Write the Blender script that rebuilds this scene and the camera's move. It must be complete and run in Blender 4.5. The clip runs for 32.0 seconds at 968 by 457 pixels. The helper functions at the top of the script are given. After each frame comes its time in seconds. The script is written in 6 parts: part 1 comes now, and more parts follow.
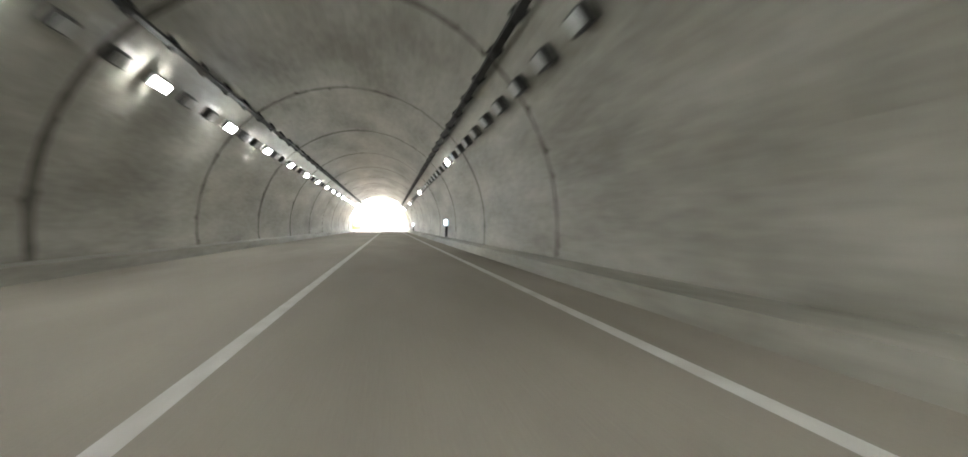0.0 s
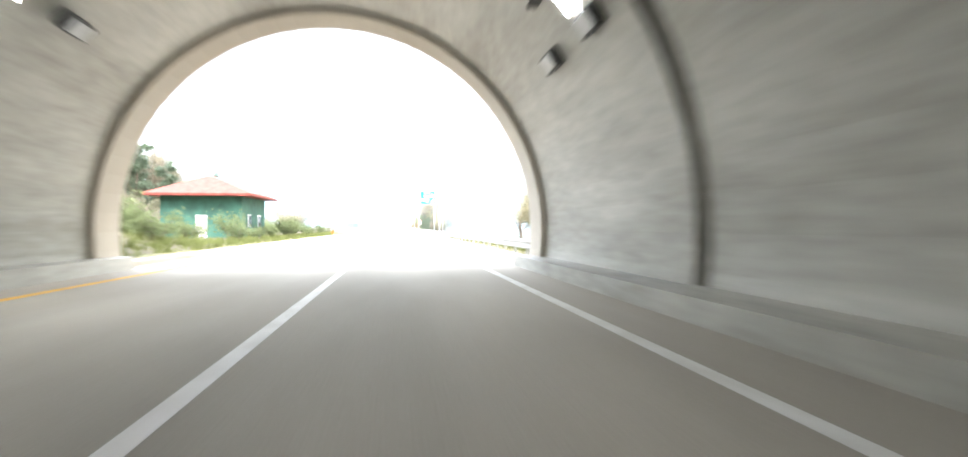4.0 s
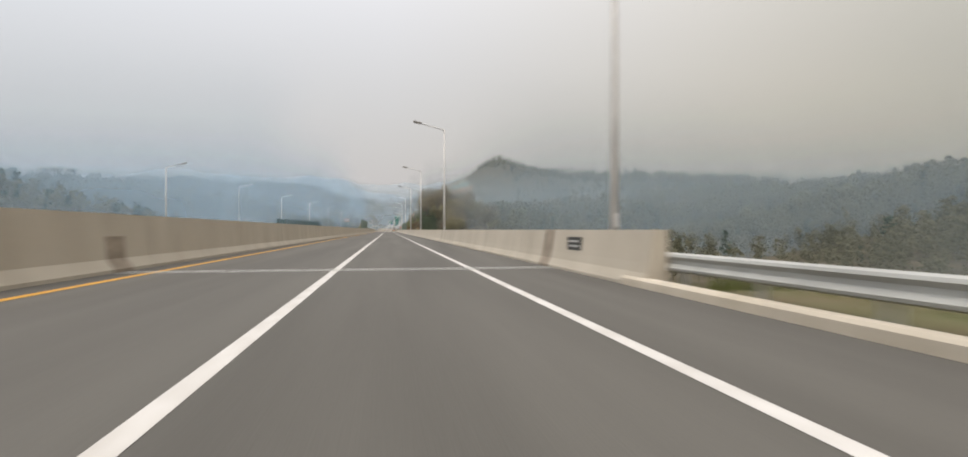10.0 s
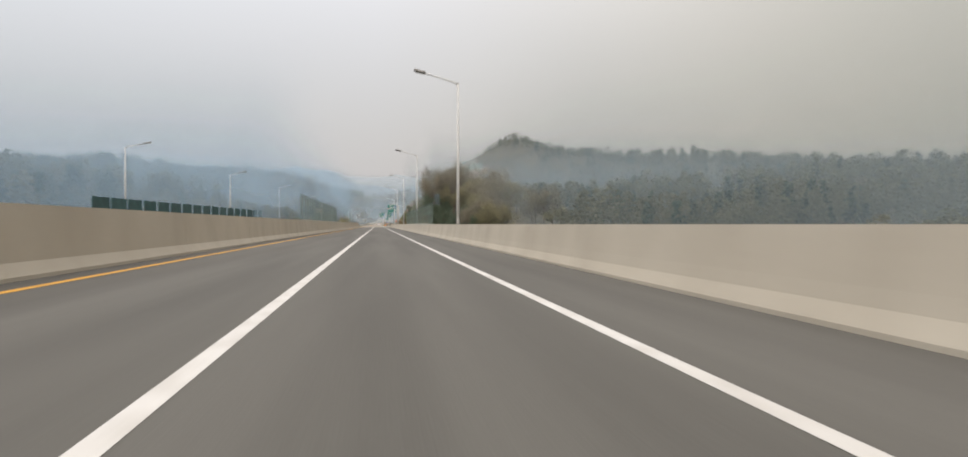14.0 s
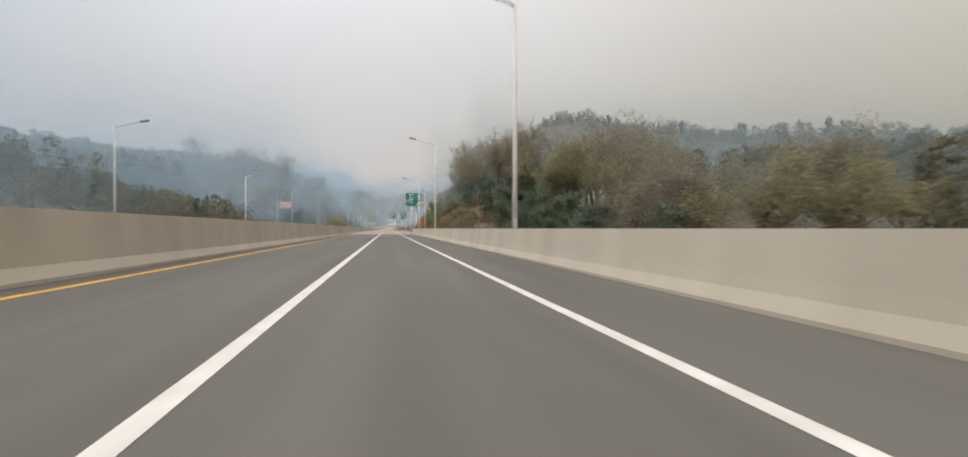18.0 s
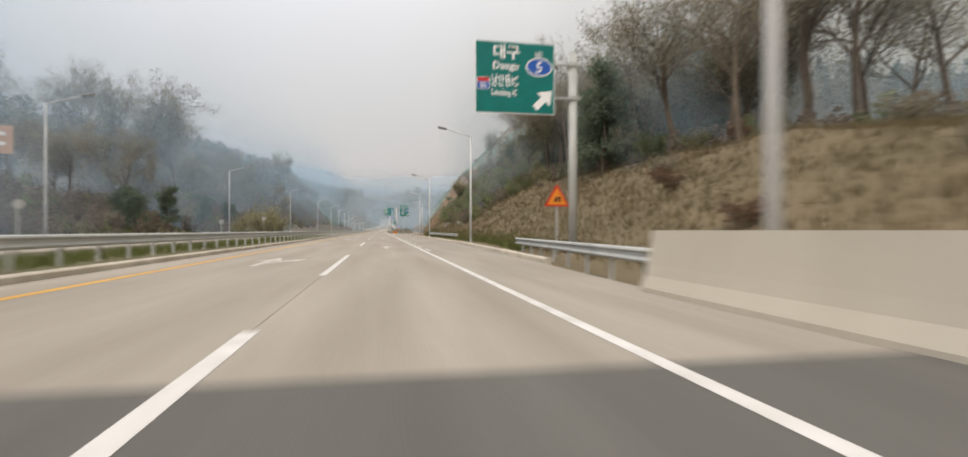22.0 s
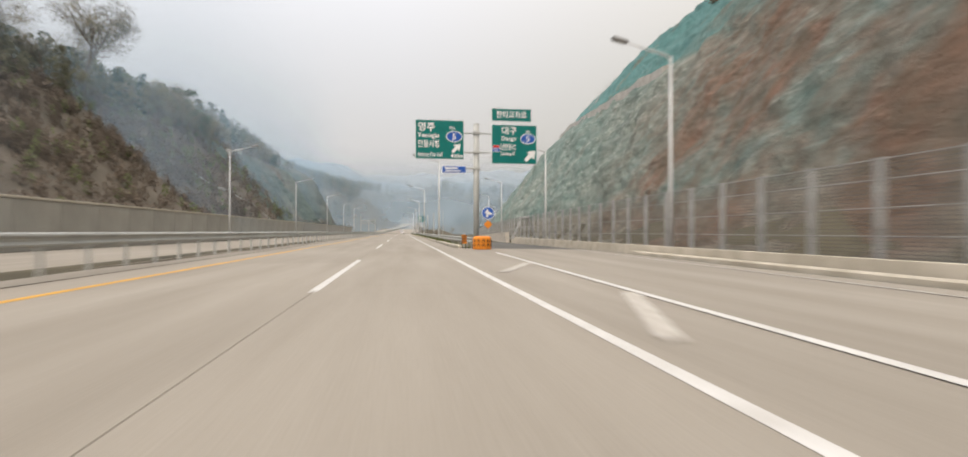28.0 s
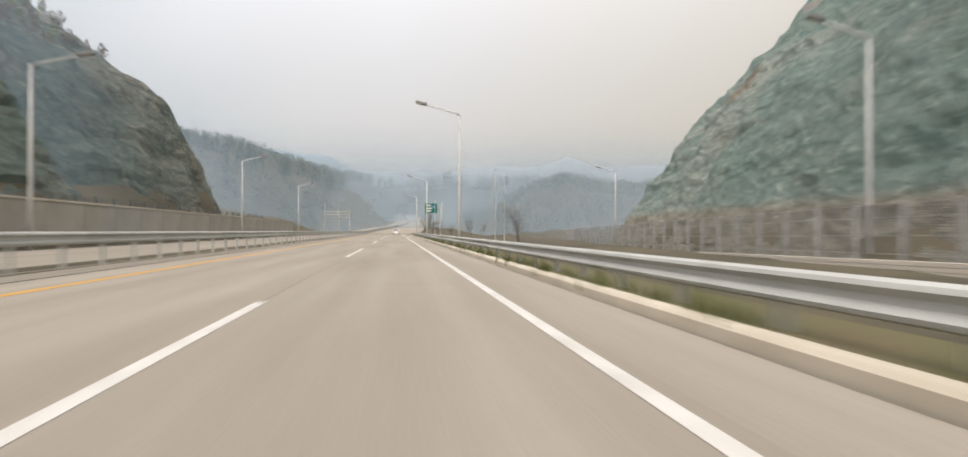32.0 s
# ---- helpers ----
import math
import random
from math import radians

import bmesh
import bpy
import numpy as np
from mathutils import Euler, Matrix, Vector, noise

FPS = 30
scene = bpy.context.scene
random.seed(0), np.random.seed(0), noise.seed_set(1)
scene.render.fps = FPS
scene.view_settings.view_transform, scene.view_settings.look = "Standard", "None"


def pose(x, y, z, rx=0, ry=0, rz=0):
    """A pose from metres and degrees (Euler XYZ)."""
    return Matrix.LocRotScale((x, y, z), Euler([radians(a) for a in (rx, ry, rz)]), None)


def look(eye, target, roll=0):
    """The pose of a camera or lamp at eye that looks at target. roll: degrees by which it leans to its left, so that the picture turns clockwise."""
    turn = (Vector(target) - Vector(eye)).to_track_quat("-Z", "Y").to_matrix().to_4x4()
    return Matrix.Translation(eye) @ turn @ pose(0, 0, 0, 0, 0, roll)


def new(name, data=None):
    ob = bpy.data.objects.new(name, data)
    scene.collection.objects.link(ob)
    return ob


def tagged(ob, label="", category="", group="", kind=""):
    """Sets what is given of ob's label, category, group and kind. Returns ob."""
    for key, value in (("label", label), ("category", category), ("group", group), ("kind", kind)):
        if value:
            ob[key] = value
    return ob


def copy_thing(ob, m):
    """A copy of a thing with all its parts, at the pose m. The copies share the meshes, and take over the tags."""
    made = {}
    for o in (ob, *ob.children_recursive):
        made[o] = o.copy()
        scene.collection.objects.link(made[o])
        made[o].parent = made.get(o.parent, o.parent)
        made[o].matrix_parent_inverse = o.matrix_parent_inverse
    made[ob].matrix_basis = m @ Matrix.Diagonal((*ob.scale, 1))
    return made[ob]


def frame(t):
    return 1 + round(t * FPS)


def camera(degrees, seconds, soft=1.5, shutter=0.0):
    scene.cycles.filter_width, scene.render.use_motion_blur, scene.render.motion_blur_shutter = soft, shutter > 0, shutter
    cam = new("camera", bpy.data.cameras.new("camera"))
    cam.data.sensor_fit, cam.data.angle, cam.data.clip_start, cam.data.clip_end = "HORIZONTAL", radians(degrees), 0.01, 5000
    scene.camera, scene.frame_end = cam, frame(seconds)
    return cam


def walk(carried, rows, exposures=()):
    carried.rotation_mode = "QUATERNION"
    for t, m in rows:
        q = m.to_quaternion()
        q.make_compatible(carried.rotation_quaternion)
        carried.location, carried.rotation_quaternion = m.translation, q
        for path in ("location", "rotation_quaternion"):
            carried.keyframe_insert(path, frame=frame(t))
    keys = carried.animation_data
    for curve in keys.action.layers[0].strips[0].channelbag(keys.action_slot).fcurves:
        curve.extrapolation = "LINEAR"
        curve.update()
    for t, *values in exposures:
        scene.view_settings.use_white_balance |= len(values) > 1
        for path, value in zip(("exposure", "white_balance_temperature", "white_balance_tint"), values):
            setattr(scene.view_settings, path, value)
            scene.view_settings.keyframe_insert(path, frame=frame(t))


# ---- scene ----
# The road runs along +y, its surface at z = 0; the camera drives in the right of two lanes.


def along(t):
    """Metres driven: a steady 24 m/s, then slowly faster."""
    return 24 * t + (0.25 * (t - 22) ** 2 if t > 22 else 0)


LENS = 82.8
FOCAL = 784 / math.tan(radians(LENS / 2))
cam = camera(LENS, 32.0, soft=1.7, shutter=0.5)
# seconds, sideways place, and where the road's vanishing point stands right of and above the middle, in 1568ths of the width
AIM = [
    (0, 0, -154, 4), (1, 0, -154, 5), (2, 0, -137, 5), (3, 0, -123, 9), (3.5, 0, -132, 2),
    (5.5, 0, -144, 1), (6, 0, -148, -1), (7, 0, -150, -1), (8, 0, -154, -1), (9, 0, -158, -2),
    (10, 0, -156, -2), (11, 0, -160, 2), (12, 0, -166, 6), (13, 0, -163, 7), (14, 0, -172, 7), (14.5, 0, -169, 7),
    (16.5, 0, -169, 1), (17, 0, -158, 1), (18, 0, -156, 0), (19, 0, -162, -4), (20, 0, -171, -1), (21, 0, -157, -1),
    (22, 0, -168, -3), (23, 0, -166, -4), (24, 0, -147, -3), (25, 0, -138, -3), (25.5, 0.05, -134, -2),
    (27.5, 0.15, -134, -4), (28, 0.2, -134, -5), (29, 0.3, -142, -5), (30, 0.4, -142, -4), (31, 0.55, -142, -4), (32, 0.65, -142, -4),
]
EYE = 1.05
rows = []
TIMES = sorted({a[0] for a in AIM} | {22.5, 23.5, 24.5, 26, 26.5, 27, 28.5, 29.5, 30.5, 31.5})
for t in TIMES:
    side, vx, vy = (float(np.interp(t, [a[0] for a in AIM], [a[k] for a in AIM])) for k in (1, 2, 3))
    yaw = math.degrees(math.atan(vx / FOCAL))
    pitch = -math.degrees(math.atan(vy / FOCAL * math.cos(radians(yaw))))
    rows.append((t, pose(side, along(t), EYE, 90 + pitch, 0, yaw)))
walk(cam, rows, exposures=[(0, 4.1, 6300, 8), (1.5, 3.95, 6200, 8), (3.0, 3.75, 5750, 8), (3.5, 3.7, 5750, 8), (4.6, 1.3, 6200, 9), (5.5, 0.0, 6500, 10), (14, 0.0, 6500, 10), (20, 0.0, 6520, 10), (24, 0.1, 6540, 10), (32, 0.16, 6560, 10.5)])

# ---- sky, sun ----
scene.cycles.transparent_max_bounces = 32
world = bpy.data.worlds.new("smoky_sky")
scene.world = world
world.use_nodes = True
wn, wl = world.node_tree.nodes, world.node_tree.links
wn.clear()
w_out = wn.new("ShaderNodeOutputWorld")
w_bg = wn.new("ShaderNodeBackground")
w_sky = wn.new("ShaderNodeTexSky")
w_sky.sky_type = "NISHITA"
w_sky.sun_disc = False
w_sky.sun_elevation, w_sky.sun_rotation = radians(52), radians(213)
w_sky.dust_density, w_sky.air_density = 8.0, 2.0
w_dim = wn.new("ShaderNodeVectorMath")
w_dim.operation = "SCALE"
w_dim.inputs["Scale"].default_value = 0.03
w_co = wn.new("ShaderNodeTexCoord")
w_sep = wn.new("ShaderNodeSeparateXYZ")
w_ramp = wn.new("ShaderNodeValToRGB")
w_add = wn.new("ShaderNodeVectorMath")
w_add.operation = "ADD"
w_map = wn.new("ShaderNodeMapRange")
w_map.inputs["From Min"].default_value, w_map.inputs["From Max"].default_value = -1.0, 1.0
wl.new(w_co.outputs["Generated"], w_sep.inputs[0])
wl.new(w_sep.outputs["X"], w_map.inputs["Value"])
wl.new(w_map.outputs["Result"], w_ramp.inputs["Fac"])
w_ramp.color_ramp.elements[0].position, w_ramp.color_ramp.elements[0].color = 0.15, (0.54, 0.548, 0.575, 1)
w_ramp.color_ramp.elements[1].position, w_ramp.color_ramp.elements[1].color = 0.92, (0.46, 0.405, 0.325, 1)
e = w_ramp.color_ramp.elements.new(0.5)
e.color = (0.55, 0.532, 0.535, 1)
wl.new(w_sky.outputs[0], w_dim.inputs[0])
wl.new(w_ramp.outputs[0], w_add.inputs[0])
wl.new(w_dim.outputs[0], w_add.inputs[1])
# the hazy overcast grows brighter towards the zenith
w_up = wn.new("ShaderNodeMapRange")
w_up.interpolation_type = "SMOOTHSTEP"
w_up.inputs["From Min"].default_value, w_up.inputs["From Max"].default_value = 0.1, 1.0
w_up.inputs["To Min"].default_value, w_up.inputs["To Max"].default_value = 1.0, 2.5
w_mul = wn.new("ShaderNodeVectorMath")
w_mul.operation = "SCALE"
wl.new(w_sep.outputs["Z"], w_up.inputs["Value"])
wl.new(w_up.outputs["Result"], w_mul.inputs["Scale"])
wl.new(w_add.outputs[0], w_mul.inputs[0])
wl.new(w_mul.outputs[0], w_bg.inputs["Color"])
wl.new(w_bg.outputs[0], w_out.inputs["Surface"])
w_bg.inputs["Strength"].default_value = 1.0
sun = new("sun", bpy.data.lights.new("sun", "SUN"))
sun.data.energy, sun.data.angle, sun.data.color = 1.0, radians(25), (1.0, 0.95, 0.89)
sun.matrix_world = look((-34, -52, 80), (0, 0, 0))


# ---- helpers ----
def material(name, base, rough=0.8, metal=0.0, dark=None, scale=2.0, fine=40.0, bump=0.3, mix=0.5, size="Object", stretch=None, spec=0.3, per_object=0.0):
    """Two colours mixed by coarse and fine noise, with bump of both."""
    m = bpy.data.materials.new(name)
    m.use_nodes = True
    n, l = m.node_tree.nodes, m.node_tree.links
    b = n["Principled BSDF"]
    b.inputs["Roughness"].default_value, b.inputs["Metallic"].default_value = rough, metal
    b.inputs["Specular IOR Level"].default_value = spec
    if size == "World":
        src = n.new("ShaderNodeNewGeometry").outputs["Position"]
    else:
        src = n.new("ShaderNodeTexCoord").outputs[size]
    if stretch:
        mp = n.new("ShaderNodeMapping")
        mp.inputs["Scale"].default_value = stretch
        l.new(src, mp.inputs[0])
        src = mp.outputs[0]
    a, f = n.new("ShaderNodeTexNoise"), n.new("ShaderNodeTexNoise")
    a.inputs["Scale"].default_value, f.inputs["Scale"].default_value = scale, fine
    a.inputs["Detail"].default_value, f.inputs["Detail"].default_value = 5, 3
    l.new(src, a.inputs["Vector"]), l.new(src, f.inputs["Vector"])
    add = n.new("ShaderNodeMath")
    add.operation = "MULTIPLY_ADD"
    add.inputs[1].default_value = 0.35
    l.new(f.outputs[0], add.inputs[0]), l.new(a.outputs[0], add.inputs[2])
    mr = n.new("ShaderNodeMapRange")
    mr.inputs["From Min"].default_value, mr.inputs["From Max"].default_value = 0.45, 0.9
    l.new(add.outputs[0], mr.inputs["Value"])
    mx = n.new("ShaderNodeMix")
    mx.data_type = "RGBA"
    dk = dark if dark else tuple(c * (1 - mix) for c in base)
    mx.inputs[6].default_value, mx.inputs[7].default_value = (*dk, 1), (*base, 1)
    l.new(mr.outputs[0], mx.inputs[0])
    out = mx.outputs[2]
    if per_object:
        oi = n.new("ShaderNodeObjectInfo")
        hv = n.new("ShaderNodeHueSaturation")
        vr = n.new("ShaderNodeMapRange")
        vr.inputs["To Min"].default_value, vr.inputs["To Max"].default_value = 1 - per_object, 1 + per_object
        l.new(oi.outputs["Random"], vr.inputs["Value"])
        l.new(vr.outputs[0], hv.inputs["Value"]), l.new(out, hv.inputs["Color"])
        out = hv.outputs[0]
    l.new(out, b.inputs["Base Color"])
    if bump:
        bp = n.new("ShaderNodeBump")
        bp.inputs["Strength"].default_value, bp.inputs["Distance"].default_value = bump, 0.02
        l.new(add.outputs[0], bp.inputs["Height"]), l.new(bp.outputs[0], b.inputs["Normal"])
    return m


def glow(name, colour, strength):
    m = bpy.data.materials.new(name)
    m.use_nodes = True
    b = m.node_tree.nodes["Principled BSDF"]
    b.inputs["Base Color"].default_value = (*colour, 1)
    b.inputs["Emission Color"].default_value = (*colour, 1)
    b.inputs["Emission Strength"].default_value = strength
    return m


def mesh_of(name, bm, mat, smooth=False):
    me = bpy.data.meshes.new(name)
    bm.to_mesh(me)
    bm.free()
    for m in (mat if isinstance(mat, (list, tuple)) else [mat]):
        me.materials.append(m)
    if smooth:
        me.polygons.foreach_set("use_smooth", [True] * len(me.polygons))
    return me


def raw_mesh(name, verts, faces, mat, smooth=False):
    me = bpy.data.meshes.new(name)
    me.from_pydata(verts, [], faces)
    me.materials.append(mat)
    if smooth:
        me.polygons.foreach_set("use_smooth", [True] * len(me.polygons))
    return me


def part(name, bm, mat, parent, label="", smooth=False):
    """One mesh object under a thing or a part, or top-level when parent is None."""
    ob = new(name, bm if isinstance(bm, bpy.types.Mesh) else mesh_of(name, bm, mat, smooth))
    ob.parent = parent
    if label:
        ob["label"] = label
    return ob


def thing(name, m, label, category, group="", kind=""):
    ob = new(name)
    ob.empty_display_size = 0.2
    ob.matrix_world = m
    return tagged(ob, label, category, group, kind)


def add_box(bm, x0, x1, y0, y1, z0, z1, bevel=0.0):
    r = bmesh.ops.create_cube(bm, size=1)["verts"]
    for v in r:
        v.co = Vector((x0 if v.co.x < 0 else x1, y0 if v.co.y < 0 else y1, z0 if v.co.z < 0 else z1))
    if bevel:
        es = list({e for v in r for e in v.link_edges})
        bmesh.ops.bevel(bm, geom=es, offset=bevel, segments=1, affect="EDGES")
    return bm


def box(x0, x1, y0, y1, z0, z1, bevel=0.0):
    return add_box(bmesh.new(), x0, x1, y0, y1, z0, z1, bevel)


def add_tube(bm, points, radii, sides=8, cap=True):
    """A tube through points, a radius at each."""
    rings = []
    pts = [Vector(p) for p in points]
    for i, p in enumerate(pts):
        d = (pts[min(i + 1, len(pts) - 1)] - pts[max(i - 1, 0)]).normalized()
        a = d.orthogonal().normalized() if abs(d.z) < 0.99 else Vector((1, 0, 0))
        if abs(d.z) < 0.99:
            a = d.cross(Vector((0, 0, 1))).normalized()
        b = d.cross(a)
        r = radii[i] if isinstance(radii, (list, tuple)) else radii
        rings.append([bm.verts.new(p + r * (math.cos(k * math.tau / sides) * a + math.sin(k * math.tau / sides) * b)) for k in range(sides)])
    for r0, r1 in zip(rings, rings[1:]):
        for k in range(sides):
            bm.faces.new((r0[k], r0[(k + 1) % sides], r1[(k + 1) % sides], r1[k]))
    if cap:
        bm.faces.new(rings[0][::-1])
        bm.faces.new(rings[-1])
    return bm


def tube(points, radii, sides=8):
    return add_tube(bmesh.new(), points, radii, sides)


def prism(profile, y0, y1, close=True):
    """A profile of (x, z) pairs drawn out along y."""
    bm = bmesh.new()
    a = [bm.verts.new((x, y0, z)) for x, z in profile]
    b = [bm.verts.new((x, y1, z)) for x, z in profile]
    n = len(profile)
    for i in range(n if close else n - 1):
        j = (i + 1) % n
        bm.faces.new((a[i], b[i], b[j], a[j]))
    if close:
        bm.faces.new(a)
        bm.faces.new(b[::-1])
    bmesh.ops.recalc_face_normals(bm, faces=bm.faces)
    return bm


def flat(points, z=0.0):
    bm = bmesh.new()
    bm.faces.new([bm.verts.new((x, y, z)) for x, y in points])
    bmesh.ops.recalc_face_normals(bm, faces=bm.faces)
    for f in bm.faces:
        if f.normal.z < 0:
            f.normal_flip()
    return bm


# ---- materials ----
M_SLAB = material("pavement_concrete", (0.305, 0.275, 0.232), 0.9, dark=(0.23, 0.204, 0.168), scale=0.9, fine=40, bump=0.15, size="World", stretch=(1.1, 0.09, 1), per_object=0.035)
M_SHOULDER = material("shoulder_asphalt_worn", (0.31, 0.262, 0.212), 0.92, dark=(0.25, 0.205, 0.162), scale=0.6, fine=70, bump=0.25)
M_ASPHALT = material("bridge_asphalt", (0.115, 0.11, 0.098), 0.85, dark=(0.078, 0.074, 0.066), scale=0.8, fine=70, bump=0.25, stretch=(1.0, 0.06, 1.0))
M_WHITE = material("white_road_paint", (0.62, 0.61, 0.59), 0.7, dark=(0.42, 0.40, 0.37), scale=3.0, fine=50, bump=0.1)
M_FADED = material("faded_road_paint", (0.50, 0.475, 0.435), 0.8, dark=(0.34, 0.305, 0.26), scale=4.0, fine=30, bump=0.1)
M_YELLOW = material("yellow_road_paint", (0.62, 0.33, 0.03), 0.7, dark=(0.45, 0.24, 0.05), scale=2.0, fine=50, bump=0.1)
M_BARRIER = material("barrier_concrete", (0.46, 0.42, 0.35), 0.9, dark=(0.375, 0.338, 0.277), scale=0.6, fine=22, bump=0.2, size="World", stretch=(1, 1, 0.4), per_object=0.03)
M_BARRIER_DARK = material("stained_concrete_joint", (0.34, 0.29, 0.23), 0.9, scale=3, fine=30, bump=0.3)
M_KERB = material("kerb_concrete", (0.54, 0.49, 0.41), 0.9, dark=(0.36, 0.32, 0.25), scale=1.2, fine=30, bump=0.3, size="World", per_object=0.08)
M_STEEL = material("galvanised_steel", (0.45, 0.46, 0.445), 0.8, 0.1, dark=(0.36, 0.365, 0.35), scale=1.2, fine=30, bump=0.05, size="World", per_object=0.06)
M_POLE = material("lamp_pole_grey_paint", (0.58, 0.58, 0.57), 0.5, 0.1, dark=(0.44, 0.44, 0.44), scale=1.0, fine=20, bump=0.05)
M_LAMPHEAD = material("lamp_head_casting", (0.32, 0.31, 0.30), 0.5, 0.4, scale=4, fine=30, bump=0.05)
M_TUNNEL = material("tunnel_lining_concrete", (0.45, 0.44, 0.385), 0.5, dark=(0.20, 0.19, 0.155), scale=0.5, fine=5, bump=0.2, size="World", stretch=(1.0, 0.3, 1.5), spec=.55)
M_JOINT = material("sooty_joint", (0.19, 0.18, 0.155), 0.95, scale=3, fine=20, bump=0.3)
M_TROAD = material("tunnel_road_concrete", (0.34, 0.31, 0.26), 0.85, dark=(0.22, 0.20, 0.165), scale=0.4, fine=50, bump=0.15, stretch=(1, 0.2, 1))
M_BLACK = material("black_plastic", (0.018, 0.018, 0.02), 0.55, scale=5, fine=200, bump=0.1)
M_TRAY = material("dark_cable_tray", (0.06, 0.06, 0.058), 0.6, 0.4, scale=3, fine=30, bump=0.1)
M_GREENSIGN = material("green_sign_sheeting", (0.0, 0.16, 0.145), 0.45, dark=(0.0, 0.13, 0.115), scale=2, fine=30, bump=0.0)
M_BLUESIGN = material("blue_sign_sheeting", (0.02, 0.10, 0.42), 0.45, scale=2, fine=30, bump=0.0, mix=0.15)
M_SIGNWHITE = material("white_sign_sheeting", (0.80, 0.80, 0.80), 0.5, scale=2, fine=30, bump=0.0, mix=0.08)
M_RED = material("red_sign_sheeting", (0.55, 0.03, 0.02), 0.5, scale=2, fine=30, bump=0.0, mix=0.1)
M_ORANGE = material("orange_plastic", (0.75, 0.26, 0.02), 0.5, dark=(0.60, 0.19, 0.02), scale=3, fine=30, bump=0.05)
M_BROWN = material("brown_sign_sheeting", (0.50, 0.33, 0.245), 0.5, scale=2, fine=30, bump=0.0, mix=0.1)
M_GRASS = material("verge_soil_grass", (0.095, 0.10, 0.042), 0.95, dark=(0.125, 0.10, 0.058), scale=0.5, fine=8, bump=0.6)
M_GROUND = material("woodland_floor", (0.105, 0.088, 0.055), 0.95, dark=(0.055, 0.05, 0.034), scale=0.14, fine=1.6, bump=0.9)
M_BANK = material("dry_grass_bank", (0.17, 0.128, 0.077), 0.95, dark=(0.123, 0.102, 0.058), scale=0.18, fine=2.2, bump=0.1, stretch=(1, .35, 2.2))
M_SCRUBLAND = material("brown_scrub_slope", (0.165, 0.135, 0.105), 0.95, dark=(0.095, 0.085, 0.065), scale=0.16, fine=1.8, bump=1.0)
M_BARK = material("tree_bark", (0.17, 0.135, 0.10), 0.95, dark=(0.09, 0.072, 0.055), scale=3, fine=25, bump=0.6)

# ---- terrain: control points (distance from the road's axis, height) at stations along it ----
RIGHT = {
    -90: ((5, 0), (8, .5), (15, 6), (40, 20), (120, 40), (230, 45), (450, 40)),
    108: ((5, 0), (8, .5), (15, 6), (40, 20), (120, 40), (230, 45), (450, 40)),
    128: ((5.5, -.1), (8, -.3), (20, -3), (50, -6), (120, -5), (220, 25), (450, 28)),
    250: ((6.3, -.15), (8, -.5), (20, -5), (50, -8), (140, -6), (228, 20), (450, 26)),
    262: ((6, -9), (8, -9), (20, -9), (50, -9), (130, -6), (224, 19), (450, 26)),
    450: ((6, -9), (8, -9), (15, -8.5), (30, -6), (120, 0), (218, 16), (450, 22)),
    500: ((6, -7), (8, -5), (15, -2), (30, 0), (90, 4), (210, 18), (450, 24)),
    525: ((6.3, -.2), (9, 0), (14, 1.5), (25, 4), (80, 8), (200, 20), (450, 26)),
    552: ((6.8, 0), (10, .3), (20, 6), (32, 6.2), (80, 7), (200, 20), (450, 28)),
    575: ((9, 0), (11, .5), (24, 7.5), (35, 7), (80, 6), (200, 20), (450, 30)),
    598: ((9, 0), (10.7, .5), (24, 8), (45, 10), (90, 13), (190, 26), (450, 34)),
    630: ((9, 0), (10.5, .5), (24, 10), (45, 18), (90, 28), (190, 36), (450, 38)),
    660: ((10.2, 0), (11, .8), (20, 14.4), (32, 20.8), (90, 46), (180, 40), (450, 36)),
    700: ((13.5, .1), (15, .6), (26, 17), (43, 36), (100, 60), (180, 40), (450, 36)),
    770: ((16, -.6), (19, .3), (28, 15.5), (46, 35), (105, 70), (180, 42), (450, 36)),
    833: ((24, -2), (26.6, .5), (34.3, 11), (46, 23.5), (67, 46), (108, 74), (450, 40)),
    850: ((28, -3), (40, -1), (60, 6), (80, 15), (100, 30), (130, 50), (450, 40)),
    880: ((28, -3), (45, -3), (70, -3), (100, -1), (130, 3), (200, 25), (450, 40)),
    1000: ((28, -3), (45, -3), (70, -3), (120, -3), (180, 5), (260, 30), (450, 40)),
    1100: ((28, 0), (45, 0), (70, 3), (100, 13), (130, 24), (165, 20), (450, 35)),
    1168: ((30, 0), (45, 3), (70, 8), (94, 24), (128, 34), (161, 26), (450, 36)),
    1300: ((30, 10), (45, 12), (85, 14), (125, 36), (172, 50), (215, 38), (450, 50)),
    1470: ((10, 60), (45, 66), (60, 70), (100, 60), (120, 55), (165, 60), (450, 80)),
    1650: ((10, 60), (45, 66), (60, 70), (100, 60), (120, 55), (165, 60), (450, 80)),
}
